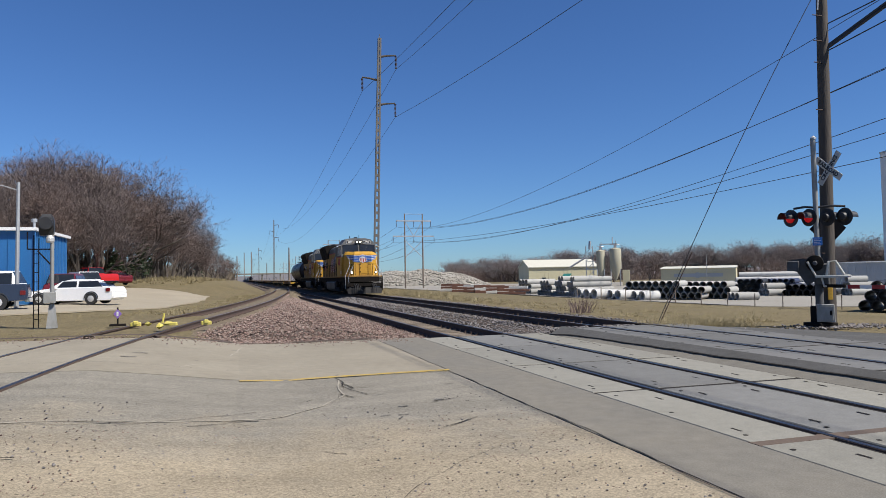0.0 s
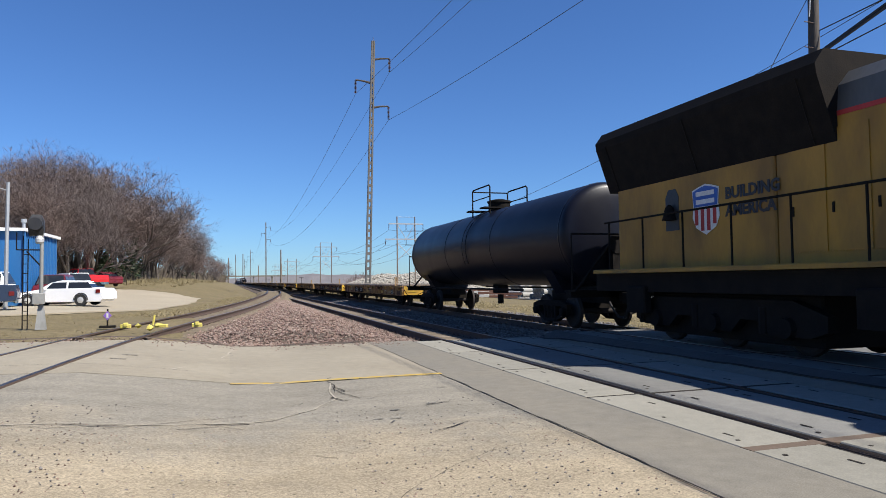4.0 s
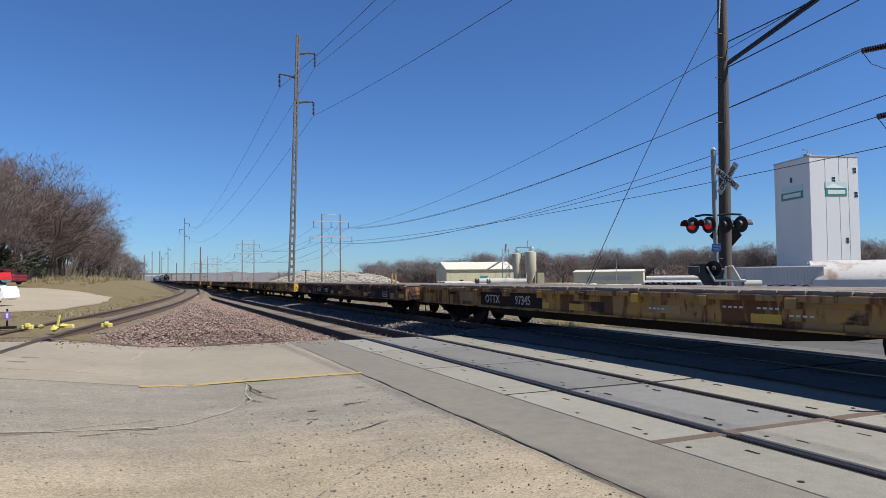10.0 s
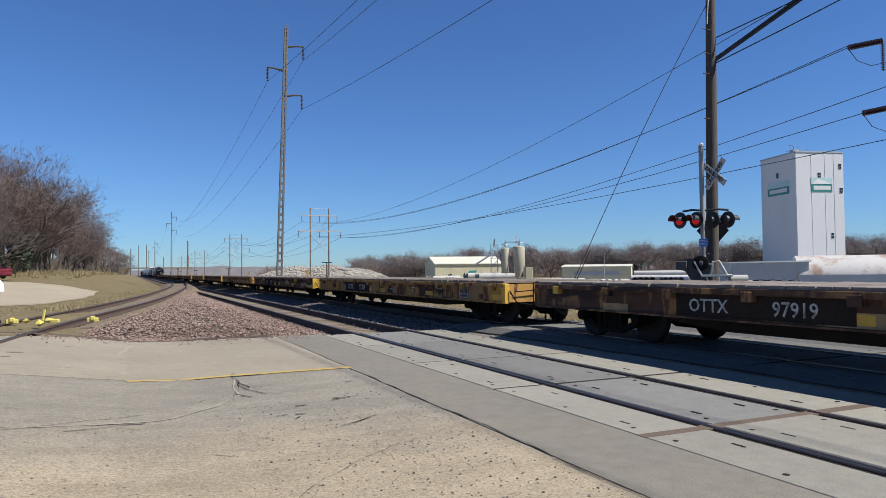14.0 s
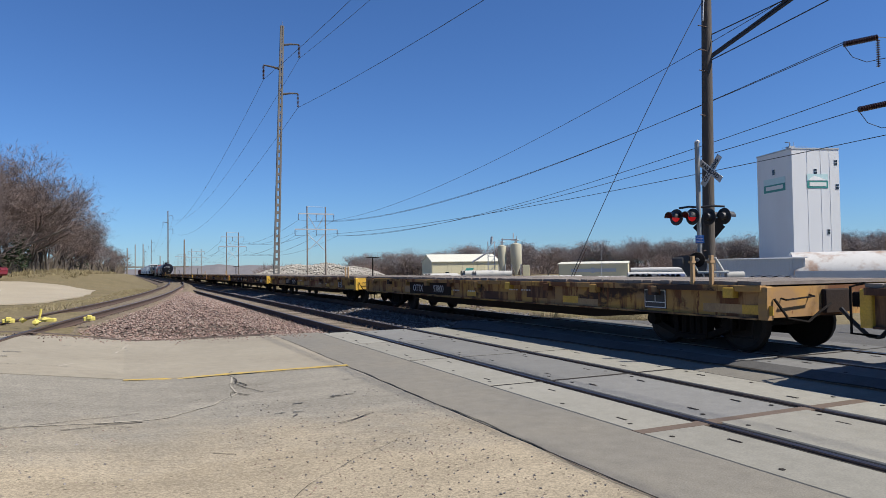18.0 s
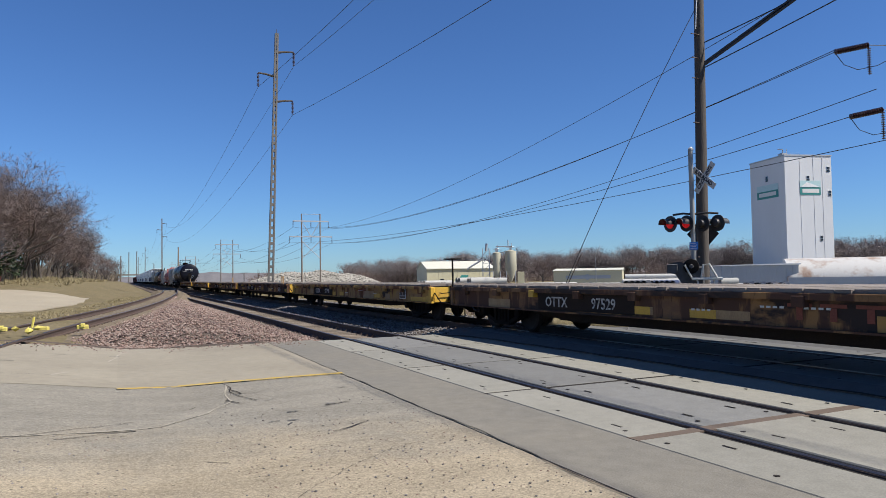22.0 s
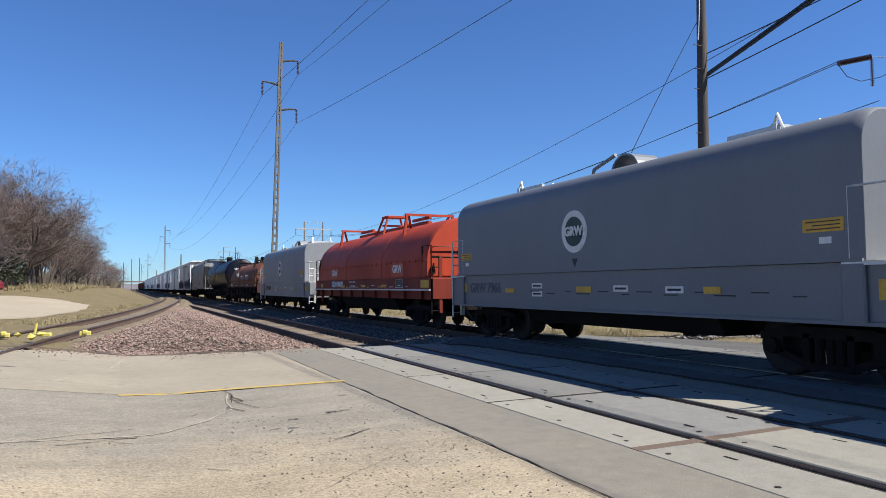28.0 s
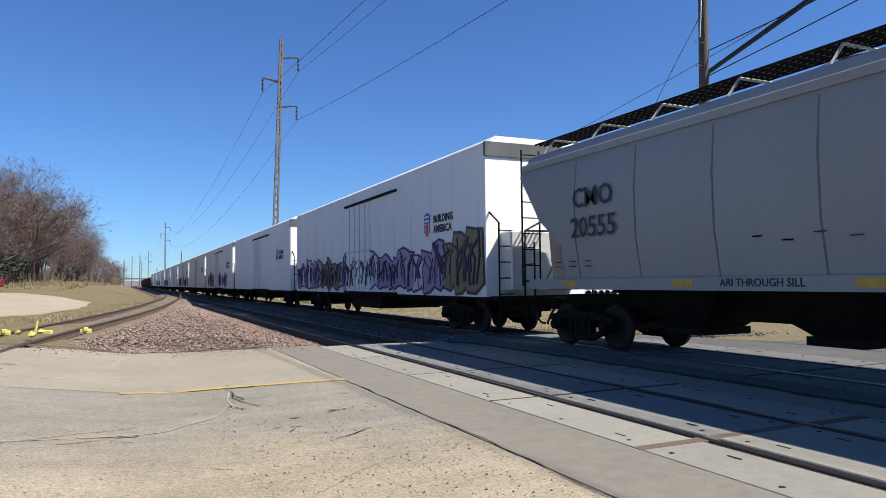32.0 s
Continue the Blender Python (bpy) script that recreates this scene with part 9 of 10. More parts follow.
def grow(seed, height, spread, levels=6):
    """A bare broadleaf tree: trunk and main limbs in one mesh, branches and fine twigs in another."""
    rng = random.Random(seed)
    limbs, twigs = Geo(), Geo()

    def stick(geo, a, b, ra, rb, n):
        d = (b - a).normalized()
        s = d.orthogonal().normalized()
        if n == 1:  # the finest twigs are slivers
            s.rotate(Matrix.Rotation(rng.uniform(0, 6.283), 3, d))
            geo.add([a - s * ra, a + s * ra, b], [(0, 1, 2)])
            return
        u = d.cross(s)
        v = [a + (s * math.cos(6.283 * j / n) + u * math.sin(6.283 * j / n)) * ra for j in range(n)] + [b + (s * math.cos(6.283 * j / n) + u * math.sin(6.283 * j / n)) * rb for j in range(n)]
        geo.add(v, [(j, (j + 1) % n, n + (j + 1) % n, n + j) for j in range(n)])

    kids = {0: 2, 1: 3, 2: 2, 3: 4, 4: 4, 5: 3}

    def branch(p, d, length, r, level):
        q, dd = p, d
        segs = 3 if level < 3 else 2 if level < 5 else 1
        bend = 0.14 + 0.03 * level
        for k in range(segs):
            dd = (dd + Vector((rng.gauss(0, bend), rng.gauss(0, bend), rng.gauss(0.04, 0.08)))).normalized()
            e = q + dd * length / segs
            ra, rb = r * (1 - 0.35 * k / segs), r * (1 - 0.35 * (k + 1) / segs)
            stick(limbs if level < 2 else twigs, q, e, max(ra, 0.011), max(rb, 0.008), 7 if level < 2 else 4 if level < 3 else 3 if level < 4 else 1)
            q = e
            if level < levels and (k > 0 or level in (0, 5)):
                for _ in range(kids[level]):
                    side = dd.orthogonal().normalized()
                    side.rotate(Matrix.Rotation(rng.uniform(0, 6.283), 3, dd))
                    nd = (dd * rng.uniform(0.55, 0.95) + side * rng.uniform(0.4, 0.9) * spread + Vector((0, 0, 0.16))).normalized()
                    short = 0.55 if level < 4 else 0.58 if level < 5 else 0.38
                    branch(p.lerp(q, rng.uniform(0.25, 1.0)) if level > 2 else q, nd, length * rng.uniform(short, short + 0.3), rb * rng.uniform(0.5, 0.68), level + 1)

    branch(Vector((0, 0, -0.1)), Vector((rng.gauss(0, 0.05), rng.gauss(0, 0.05), 1)), height * 0.36, height * 0.020, 0)
    hi = max(q[2] for q in twigs.v)
    k = height / hi
    for g in (limbs, twigs):
        g.v = [(p[0] * k, p[1] * k, p[2] * k) for p in g.v]
    return limbs, twigs


TREES = []
for seed, h, sp in ((1, 12, 0.85), (2, 12, 1.0), (3, 12, 0.75), (4, 12, 0.95), (5, 12, 0.9), (6, 12, 1.05)):
    l, w = grow(seed, h, sp)
    TREES.append((l.mesh("trunk", TRUNK), w.mesh("crown", BARK if seed % 2 else BARK_RED)))
# paler copy of the twigs: air haze over distance is mixed into the colour
BARK_HAZED = island("hazed_distant_twigs", [(0.147, 0.121, 0.116), (0.202, 0.167, 0.160), (0.258, 0.217, 0.206), (0.166, 0.138, 0.131)], bump=0)
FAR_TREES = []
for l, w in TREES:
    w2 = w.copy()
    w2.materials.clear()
    w2.materials.append(BARK_HAZED)
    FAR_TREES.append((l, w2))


def tree(x, y, h, k, label, group, yaw=None, wide=1.0, z=None):
    rng = random.Random(int(x * 13 + y * 7))
    s = h / 12.0
    t = thing("tree", label, "tree", pose(x, y, (ground_z(x, y) if z is None else z) - 0.1, 0, 0, rng.uniform(0, 360) if yaw is None else yaw), group)
    t.scale = (s * wide, s * wide, s)
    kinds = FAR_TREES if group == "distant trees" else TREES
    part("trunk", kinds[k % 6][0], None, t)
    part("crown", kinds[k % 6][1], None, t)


def bushes(name, label, spots, material, seed, n=90):
    """Bare brush: sheaves of thin upright stems."""
    rng = random.Random(seed)
    g = Geo()
    for x, y, h, w in spots:
        z = ground_z(x, y) - 0.1
        for k in range(n):
            a, r = rng.uniform(0, 6.283), w * rng.random() ** 0.6
            b = Vector((x + r * math.cos(a), y + r * math.sin(a), z))
            tip = b + Vector((math.cos(a) * rng.uniform(0, 0.5) * h, math.sin(a) * rng.uniform(0, 0.5) * h, h * rng.uniform(0.4, 1.0)))
            mid = b.lerp(tip, 0.55) + Vector((rng.gauss(0, 0.08), rng.gauss(0, 0.08), 0)) * h
            th = 0.010 + 0.00016 * y
            g.add([b + Vector((th, 0, 0)), b + Vector((-th, 0, 0)), mid + Vector((-th, th, 0)) * 0.8, mid + Vector((th, th, 0)) * 0.8, tip], [(0, 1, 2, 3), (3, 2, 4)])
            for q in range(2):
                o = mid + Vector((rng.gauss(0, 0.3), rng.gauss(0, 0.3), rng.uniform(0.1, 0.4))) * h * 0.6
                g.add([mid, mid + Vector((th, 0, th)), o], [(0, 1, 2)])
    return single(name, g, material, label, "brush", kind="stuff")


def build_trees():
    rng = random.Random(21)
    k = 0
    # wood behind the lot, receding along the tracks
    for az, d, h in ((-19.5, 78, 12), (-17.6, 92, 13.5), (-16.2, 74, 12), (-15.0, 88, 14.5), (-13.6, 80, 14), (-12.4, 96, 16), (-11.4, 82, 14.2), (-10.4, 99, 16.5), (-9.4, 86, 14), (-8.6, 108, 16.8), (-7.8, 94, 14.0), (-7.0, 118, 16.5), (-6.2, 104, 13.5), (-5.6, 128, 16), (-5.0, 116, 13.5), (-4.4, 140, 15.5), (-4.0, 128, 12.5), (-3.5, 156, 14.5), (-3.1, 142, 11), (-2.7, 176, 13.5), (-2.3, 165, 11), (-2.0, 200, 12.5), (-1.7, 190, 9), (-1.4, 232, 12), (-1.15, 222, 9), (-0.9, 270, 12), (-0.6, 300, 11), (-18.6, 100, 14), (-14.3, 106, 15.5), (-21.5, 84, 12.5), (-23, 95, 13), (-12.9, 72, 10.5), (-9.9, 74, 10), (-18.4, 84, 11.5), (-16.9, 82, 12), (-15.6, 98, 14), (-14.6, 78, 11), (-13.0, 90, 14), (-12.0, 86, 12), (-10.9, 92, 14), (-9.0, 98, 14.5), (-8.2, 90, 11), (-7.4, 104, 14.5), (-6.6, 98, 11), (-6.0, 112, 13.5), (-5.3, 108, 10), (-4.7, 126, 13), (-4.2, 118, 9.5), (-3.7, 138, 12.5), (-3.3, 130, 8.5), (-2.9, 155, 11.5), (-2.5, 148, 8)):
        x, y = polar(az, d)
        tree(x, y, h * rng.uniform(0.95, 1.03) * (1.06 - 0.26 * smooth(-8, -3, az)), k, "bare leafless broadleaf tree in a dense wood", "wood beside the lot", wide=rng.uniform(1.0, 1.25))
        k += 1
    for az, d, h in ((-12.3, 84, 16.2), (-10.7, 88, 15.8), (-13.9, 82, 14.4)):
        tree(*polar(az, d), h, k, "tall broad-crowned bare tree standing over the wood", "wood beside the lot", wide=1.2)
        k += 1
    spots = []
    for az in [q * 0.42 - 19 for q in range(44)]:
        d = 76 + max(az + 14, 0) * 9 + max(az + 5, 0) * 22 + rng.uniform(-4, 8)
        x, y = polar(az, d)
        spots.append((x, y, rng.uniform(1.8, 3.8), 1.8))
        x, y = polar(az + 0.2, d + 12)
        spots.append((x, y, rng.uniform(3.5, 6.0), 2.4))
    bushes("undergrowth", "bare brown undergrowth at the foot of the wood", spots, TAN_BRUSH, 4, 170)
    ever = Geo()
    for az, d, h in ((-7.3, 90, 4.0), (-6.9, 95, 5.0), (-3.0, 150, 5.5), (-8.9, 85, 3.0)):
        x, y = polar(az, d)
        for q in range(700):
            t = rng.random() ** 0.7
            a, r = rng.uniform(0, 6.283), (1 - t) * 1.7 * rng.uniform(0.4, 1)
            p = Vector((x + r * math.cos(a), y + r * math.sin(a), ground_z(x, y) + 0.3 + t * h))
            e = Vector((rng.gauss(0, 0.2), rng.gauss(0, 0.2), rng.gauss(0.1, 0.15)))
            ever.add([p, p + e, p + Vector((e.y, -e.x, 0.12))], [(0, 1, 2)])
    single("cedar_shrubs", ever, EVERGREEN, "dark green cedars among the bare trees", "shrub", kind="stuff")
    # far belt of trees beyond the yards
    az = 17.0
    while az < 66:
        d = 330 + 60 * noise.noise((az * 0.2, 0, 0)) - max(az - 40, 0) * 2.2
        h = (12.0 + 3.4 * noise.noise((az * 0.5, 4, 0))) * (1.0 if az < 26 else 1.25 if az < 40 else 1.35)
        x, y = polar(az + rng.uniform(-0.2, 0.2), d)
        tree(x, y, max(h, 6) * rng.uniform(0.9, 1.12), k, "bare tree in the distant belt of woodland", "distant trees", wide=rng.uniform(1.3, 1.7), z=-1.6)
        k += 1
        az += rng.uniform(0.28, 0.5)
    for az, d, h in ((29.0, 205, 8.5), (31.8, 200, 9), (33.2, 215, 9.5), (30.5, 235, 10.5), (41.5, 170, 8.2), (43.2, 180, 8.8), (44.6, 165, 8.0), (56.5, 190, 9), (58.5, 185, 9)):
        x, y = polar(az, d)
        tree(x, y, h, k, "bare tree behind the works buildings", "trees behind the works", wide=1.3, z=-1.6)
        k += 1
    spots = []
    for q in range(120):
        az = 10 + q * 0.45
        x, y = polar(az, 315 + rng.uniform(-10, 20) - max(az - 40, 0) * 2.2)
        spots.append((x, y, rng.uniform(5, 8.5), 5))
    bushes("distant_brush", "brown brush along the distant tree belt", spots, BARK_RED, 8, 70)
    # wooded ridge far off, its woodland colour greyed to paint in haze
    g = Geo()
    n = 160
    for j, (d, base) in enumerate(((900, 1.0), (1000, 1.0), (1300, 0.6))):
        for i in range(n):
            az = -30 + 100 * i / (n - 1)
            x, y = polar(az, d)
            top = (8.5 + 5 * noise.noise((az * 0.08, 1, 0)) + 2.5 * noise.noise((az * 0.7, 2, 0)) + 1.6 * noise.noise((az * 2.9, 5, 0))) * smooth(-6, 3, az) * base
            g.v.append((x, y, -2 if j == 0 else top))
    for j in range(2):
        g.f += [(j * n + i, j * n + i + 1, (j + 1) * n + i + 1, (j + 1) * n + i) for i in range(n - 1)]
    single("wooded_ridge", g, mat("hazed_bare_woodland", (0.15, 0.14, 0.14), 1.0, spot=(0.105, 0.10, 0.105), amount=0.7, scale=0.05, grain=0.5, bump=0.0, world_space=True), "low grey-brown wooded ridge on the horizon, haze in its colour", "hill", kind="structure")


# ---- works, pipe yard and tower ----
CREAM = mat("cream_steel_cladding", (0.486, 0.446, 0.292), 0.6, spot=(0.421, 0.381, 0.251), amount=0.4, scale=0.5, streak=4)
SILO = mat("weathered_cream_silo_steel", (0.40, 0.375, 0.28), 0.65, spot=(0.29, 0.265, 0.19), amount=0.7, scale=0.8, streak=4)
CREAM_ROOF = mat("pale_cream_roof", (0.551, 0.535, 0.446), 0.6, spot=(0.470, 0.454, 0.373), scale=0.6)
SHED_GREY = mat("grey_ribbed_steel", (0.340, 0.365, 0.389), 0.5, 0.1, spot=(0.275, 0.292, 0.308), scale=0.6, streak=4)
RUSTY_ROOF = mat("rust_streaked_white_roof", (0.502, 0.486, 0.454), 0.6, spot=(0.243, 0.121, 0.057), amount=0.9, scale=0.35, grain=8, thresh=0.58, soft=0.1)
TOWER_WHITE = mat("white_tower_cladding", (0.599, 0.608, 0.616), 0.6, spot=(0.535, 0.543, 0.551), amount=0.5, scale=0.25, streak=6)
PIPE_GREY = mat("concrete_pipe", (0.340, 0.332, 0.308), 0.9, spot=(0.267, 0.259, 0.235), scale=1.5, vary=0.15)
PIPE_BLACK = mat("black_plastic_pipe", (0.018, 0.018, 0.02), 0.6, vary=0.3)
PIPE_BLUE = mat("dark_blue_plastic_pipe", (0.018, 0.026, 0.065), 0.55, vary=0.3)
PIPE_WHITE = mat("white_concrete_section", (0.470, 0.462, 0.437), 0.9, spot=(0.373, 0.365, 0.340), scale=1.5)
TEAL = mat("teal_sign_paint", (0.03, 0.22, 0.20), 0.5, bump=0)
STEEL_RUST = mat("rusty_stacked_steel", (0.13, 0.06, 0.04), 0.9, spot=(0.07, 0.04, 0.03), scale=2)


def frame_at(az, d, z, turn=0.0):
    """A pose at a bearing whose x runs to the right and whose -y faces the viewer."""
    x, y = polar(az, d)
    return pose(x, y, z, 0, 0, -az + turn)


def open_pipe(r, length, t, material):
    g = Geo()
    n = 18
    v, f = [], []
    for rr, yy in ((r, 0), (r, length), (r - t, length), (r - t, 0)):
        v += [(rr * math.cos(6.283 * j / n), yy, rr * math.sin(6.283 * j / n) + r) for j in range(n)]
    for i in range(4):
        f += [(i * n + j, i * n + (j + 1) % n, ((i + 1) % 4) * n + (j + 1) % n, ((i + 1) % 4) * n + j) for j in range(n)]
    return g.add(v, f).mesh("pipe", material, 0.7)


def pipe_stack(az, d, turn, rows, r, length, mesh, label, shift=True):
    s = thing("pipe_stack", label, "pipe stack", frame_at(az, d, YARD_Z(az, d), turn), "stacks of pipe")
    for k, n in enumerate(rows):
        for j in range(n):
            part("pipe", mesh, None, s, at=pose((j + (0.5 * k if shift else 0)) * 2 * r * 1.01, random.uniform(-0.08, 0.08), k * r * 1.74))
    return s


def YARD_Z(az, d):
    x, y = polar(az, d)
    return ground_z(x, y)


def build_works():
    sheet("pipe_yard", YARD, wobble([(27, 80), (30, 52), (36, 45), (52, 42), (80, 40), (140, 60), (180, 160), (60, 240), (30, 200), (24, 120), (27, 80)], 0.8, 5, 7)[:-1], "pale gravel pipe storage yard", "yard", lift=0.03, step=6.0)
    g = -1.5
    b = thing("works_building", "cream steel works building with a pitched roof", "building", frame_at(26.6, 178, g, 16))
    part("wall", Geo().prism([(0, 0), (12, 0), (12, 4.9), (6, 6.6), (0, 4.9)], -9.5, 8.5, "x"), CREAM, b)
    part("roof", Geo().prism([(-0.4, 4.85), (6, 6.75), (12.4, 4.85), (12.4, 5.0), (6, 6.95), (-0.4, 5.0)], -9.7, 8.7, "x"), CREAM_ROOF, b, "pale pitched roof")
    for k in range(8):
        part("roof_panel", Geo().prism([(1.5, 5.52), (3.6, 6.15), (3.6, 6.2), (1.5, 5.57)], -6.8 + 1.6 * k, -6.1 + 1.6 * k, "x"), mat("skylight_panel", (0.36, 0.36, 0.3), 0.4) if k == 0 else bpy.data.materials["skylight_panel"], b)
    part("wall_mark", Geo().prism([(-1.5, 1.6), (0.6, 1.6), (1.6, 3.2), (-0.4, 3.2)], -0.06, -0.01), TEAL, b, "green slanted mark on the wall")
    for q in (-5.5, 4.2):
        part("window", Geo().box(q - 0.5, q + 0.5, -0.06, 0.0, 1.5, 2.3), GLASS, b)
    for k in range(18):
        part("cladding_rib", Geo().box(-9.4 + k, -9.34 + k, -0.04, 0.0, 0, 4.85), CREAM, b)
    s = thing("cement_silos", "pair of pale cement silos on a steel frame", "silo", frame_at(30.2, 168, g))
    for x, h, r in ((-2.2, 9.2, 1.0), (1.2, 9.6, 1.35)):
        part("silo", Geo().lathe([(0.15, 1.3), (r, 4.2), (r, h - 0.9), (r * 0.96, h - 0.75), (r * 0.3, h - 0.5), (0.1, h - 0.45)], (x, 0, 0), "z", 20), SILO, s, smooth=0.6)
        for u, w in ((-1, -1), (1, -1), (1, 1), (-1, 1)):
            part("leg", Geo().tube([(x + u * r * 0.8, w * r * 0.8, 0), (x + u * r * 0.8, w * r * 0.8, 4.0)], 0.1, 5), GALV, s)
        part("silo_railing", Geo().tube([(x + r * 0.9 * math.cos(q * 0.7), r * 0.9 * math.sin(q * 0.7), h + 0.2) for q in range(10)], 0.05, 4), GALV, s)
        part("vent", Geo().box(x - 0.3, x + 0.3, -0.3, 0.3, h - 0.6, h + 0.5).tube([(x + 0.2, 0, h), (x + 0.2, 0, h + 1.2)], 0.08, 5), GALV, s)
    fr = Geo()
    for x in (-5.6, -4.0):
        fr.tube([(x, 0, 0), (x, 0, 9.6)], 0.12, 5)
    for z in (2, 4, 6, 8):
        fr.tube([(-5.6, 0, z), (-4.0, 0, z + 1.6)], 0.08, 4).tube([(-5.6, 0, z), (-2.2, 0, z)], 0.08, 4)
    fr.tube([(-9.5, 0, 4.6), (-5.6, 0, 7.0)], 0.22, 6)
    part("conveyor_frame", fr, GALV, s)
    part("top_gear", Geo().box(-2.4, 1.6, -0.3, 0.3, 9.9, 10.1).tube([(0.6, 0, 9.8), (0.6, 0, 11.6)], 0.12, 5).tube([(-4.8, 0, 9.0), (-4.6, 0, 10.8)], 0.3, 6), GALV, s)
    part("plant_shed", Geo().box(2.8, 4.4, 0.5, 4.5, 0, 3.8, 0.05), CREAM, s)
    b = thing("works_shed", "long low cream steel shed with a faded sign", "building", frame_at(36.8, 150, -1.5, -4))
    part("wall", Geo().prism([(0, 0), (14, 0), (14, 3.7), (7, 4.15), (0, 3.7)], -7.2, 7.2, "x"), CREAM, b)
    part("roof", Geo().prism([(-0.2, 3.7), (7, 4.17), (14.2, 3.7), (14.2, 3.8), (7, 4.28), (-0.2, 3.8)], -7.4, 7.4, "x"), CREAM_ROOF, b)
    part("sign_band", Geo().box(-4.6, 4.8, -0.05, 0.0, 2.0, 2.7), SHED_GREY, b, "faded grey sign band")
    part("sign_disc", Geo().lathe([(0.6, -0.08), (0.6, -0.02)], (0, 0, 2.35), "y", 16), SHED_GREY, b)
    part("vent_pipe", Geo().tube([(1.8, -0.4, 0), (1.8, -0.4, 6.6)], 0.06, 5), GALV, b)
    # tall white tower
    t = thing("mill_tower", "tall white windowed mill tower with teal signs", "tower", frame_at(51.57, 196, -1.5, 0))
    w1, w2, h = 16.8, 16.0, 32.4
    body = part("tower", Geo().box(0, w1, 0, w2, 0, h), TOWER_WHITE, t, at=pose(0, 0, 0, 0, 0, 35.6) @ Matrix.Diagonal((0.79, 0.92, 1, 1)))
    part("roof_edge", Geo().box(-0.15, w1 + 0.15, -0.15, w2 + 0.15, h, h + 0.35), GALV, body)
    for q in (5.4, 10.2, 13.4):
        part("panel_seam", Geo().box(q - 0.05, q + 0.05, -0.06, 0, 0, h), TOWER_WHITE, body)
    for q, z in ((8.2, 26.6), (15.6, 29.0), (15.9, 22.8), (12.4, 11.2)):
        w = part("window", Geo().box(q - 0.55, q + 0.55, -0.08, 0.0, z - 0.75, z + 0.75), WHITE, body)
        for a in (-0.26, 0.26):
            for c in (-0.36, 0.36):
                part("pane", Geo().box(q + a - 0.22, q + a + 0.22, -0.12, -0.08, z + c - 0.3, z + c + 0.3), GLASS, w)
    w = part("window", Geo().box(-0.08, 0, 7.4, 8.7, 26.6, 28.2), WHITE, body)
    part("pane", Geo().box(-0.12, -0.08, 7.5, 8.6, 26.7, 28.1), GLASS, w)
    PALE_TEAL = mat("pale_sign_paint", (0.45, 0.62, 0.62), 0.5, bump=0)
    s1 = part("sign", Geo().box(5.2, 12.6, -0.10, -0.01, 22.4, 26.0), TEAL, body, "teal sign with a pale hill outline")
    part("sign_top", Geo().prism([(5.2, 24.3), (12.6, 24.3), (12.6, 26.0), (5.2, 26.0)], -0.14, -0.10), PALE_TEAL, s1)
    part("sign_hill", Geo().prism([(5.5, 24.4), (7.6, 25.6), (9.4, 25.2), (12.2, 24.4)], -0.18, -0.14), WHITE, s1)
    part("sign_lettering", Geo().box(6.0, 12.0, -0.14, -0.10, 22.9, 23.9), LETTER_WHITE, s1)
    s2 = part("sign", Geo().box(-0.10, -0.01, 3.0, 12.8, 22.2, 25.8), TEAL, body, "teal sign with a pale hill outline")
    part("sign_top", Geo().prism([(3.0, 24.2), (12.8, 24.2), (12.8, 25.8), (3.0, 25.8)], -0.14, -0.10, "x"), PALE_TEAL, s2)
    part("sign_lettering", Geo().box(-0.14, -0.10, 4.0, 11.8, 22.8, 23.8), LETTER_WHITE, s2)
    part("roof_gear", Geo().tube([(1.0, 2, h), (1.0, 2, h + 2.0), (0.2, 2.8, h + 2.2)], 0.15, 5).tube([(2.5, 2.5, h), (2.5, 2.5, h + 2.2)], 0.06, 4).box(0.5, 2.0, 1.5, 3.0, h, h + 1.0).tube([(0.5, 4.5, h + 0.9), (0.5, 1.0, h + 0.9), (5, 1, h + 0.9)], 0.05, 4), GALV, t, at=pose(0, 0, 0, 0, 0, 35.6))
    sh = thing("metal_shed", "long grey ribbed steel shed beside the tower", "shed", frame_at(50.3, 126, -1.5, 14))
    part("wall", Geo().box(-7.5, 4.5, 0, 10, 0, 4.0), SHED_GREY, sh)
    part("roof", Geo().prism([(-7.8, 4.0), (4.8, 4.0), (4.8, 4.25), (-7.8, 4.12)], -0.3, 10.3), WHITE, sh, "pale roof edge")
    part("doorway", Geo().box(4.5, 4.56, 2.0, 7.0, 0, 2.6), GLASS, sh)
    for k in range(24):
        part("rib", Geo().box(-7.4 + 0.5 * k, -7.34 + 0.5 * k, -0.05, 0, 0, 3.95), SHED_GREY, sh)
    q = thing("quonset_hut", "long round-roofed hut with a rust-streaked white roof", "hut", frame_at(56.2, 128, -1.5, 10))
    part("roof", Geo().prism([(p[0], 0.6 + (p[1] - 0.6) * 0.86) for p in arc(5, 0.6, 5.2, 172, 8, 14)] + [(10.1, 0), (-0.1, 0)], -10.5, 16, "x"), RUSTY_ROOF, q, "rust-streaked white arched roof", smooth=0.5)
    part("wall", Geo().box(-10.4, 16, -0.25, -0.15, 0, 1.9), SHED_GREY, q)
    # stacked pipes
    black = open_pipe(0.36, 6.0, 0.04, PIPE_BLACK)
    grey = open_pipe(0.40, 2.2, 0.08, PIPE_GREY)
    long_ = open_pipe(0.34, 4.6, 0.04, PIPE_GREY)
    sect = open_pipe(0.46, 2.0, 0.1, PIPE_WHITE)
    thin = open_pipe(0.35, 3.8, 0.03, PIPE_GREY)
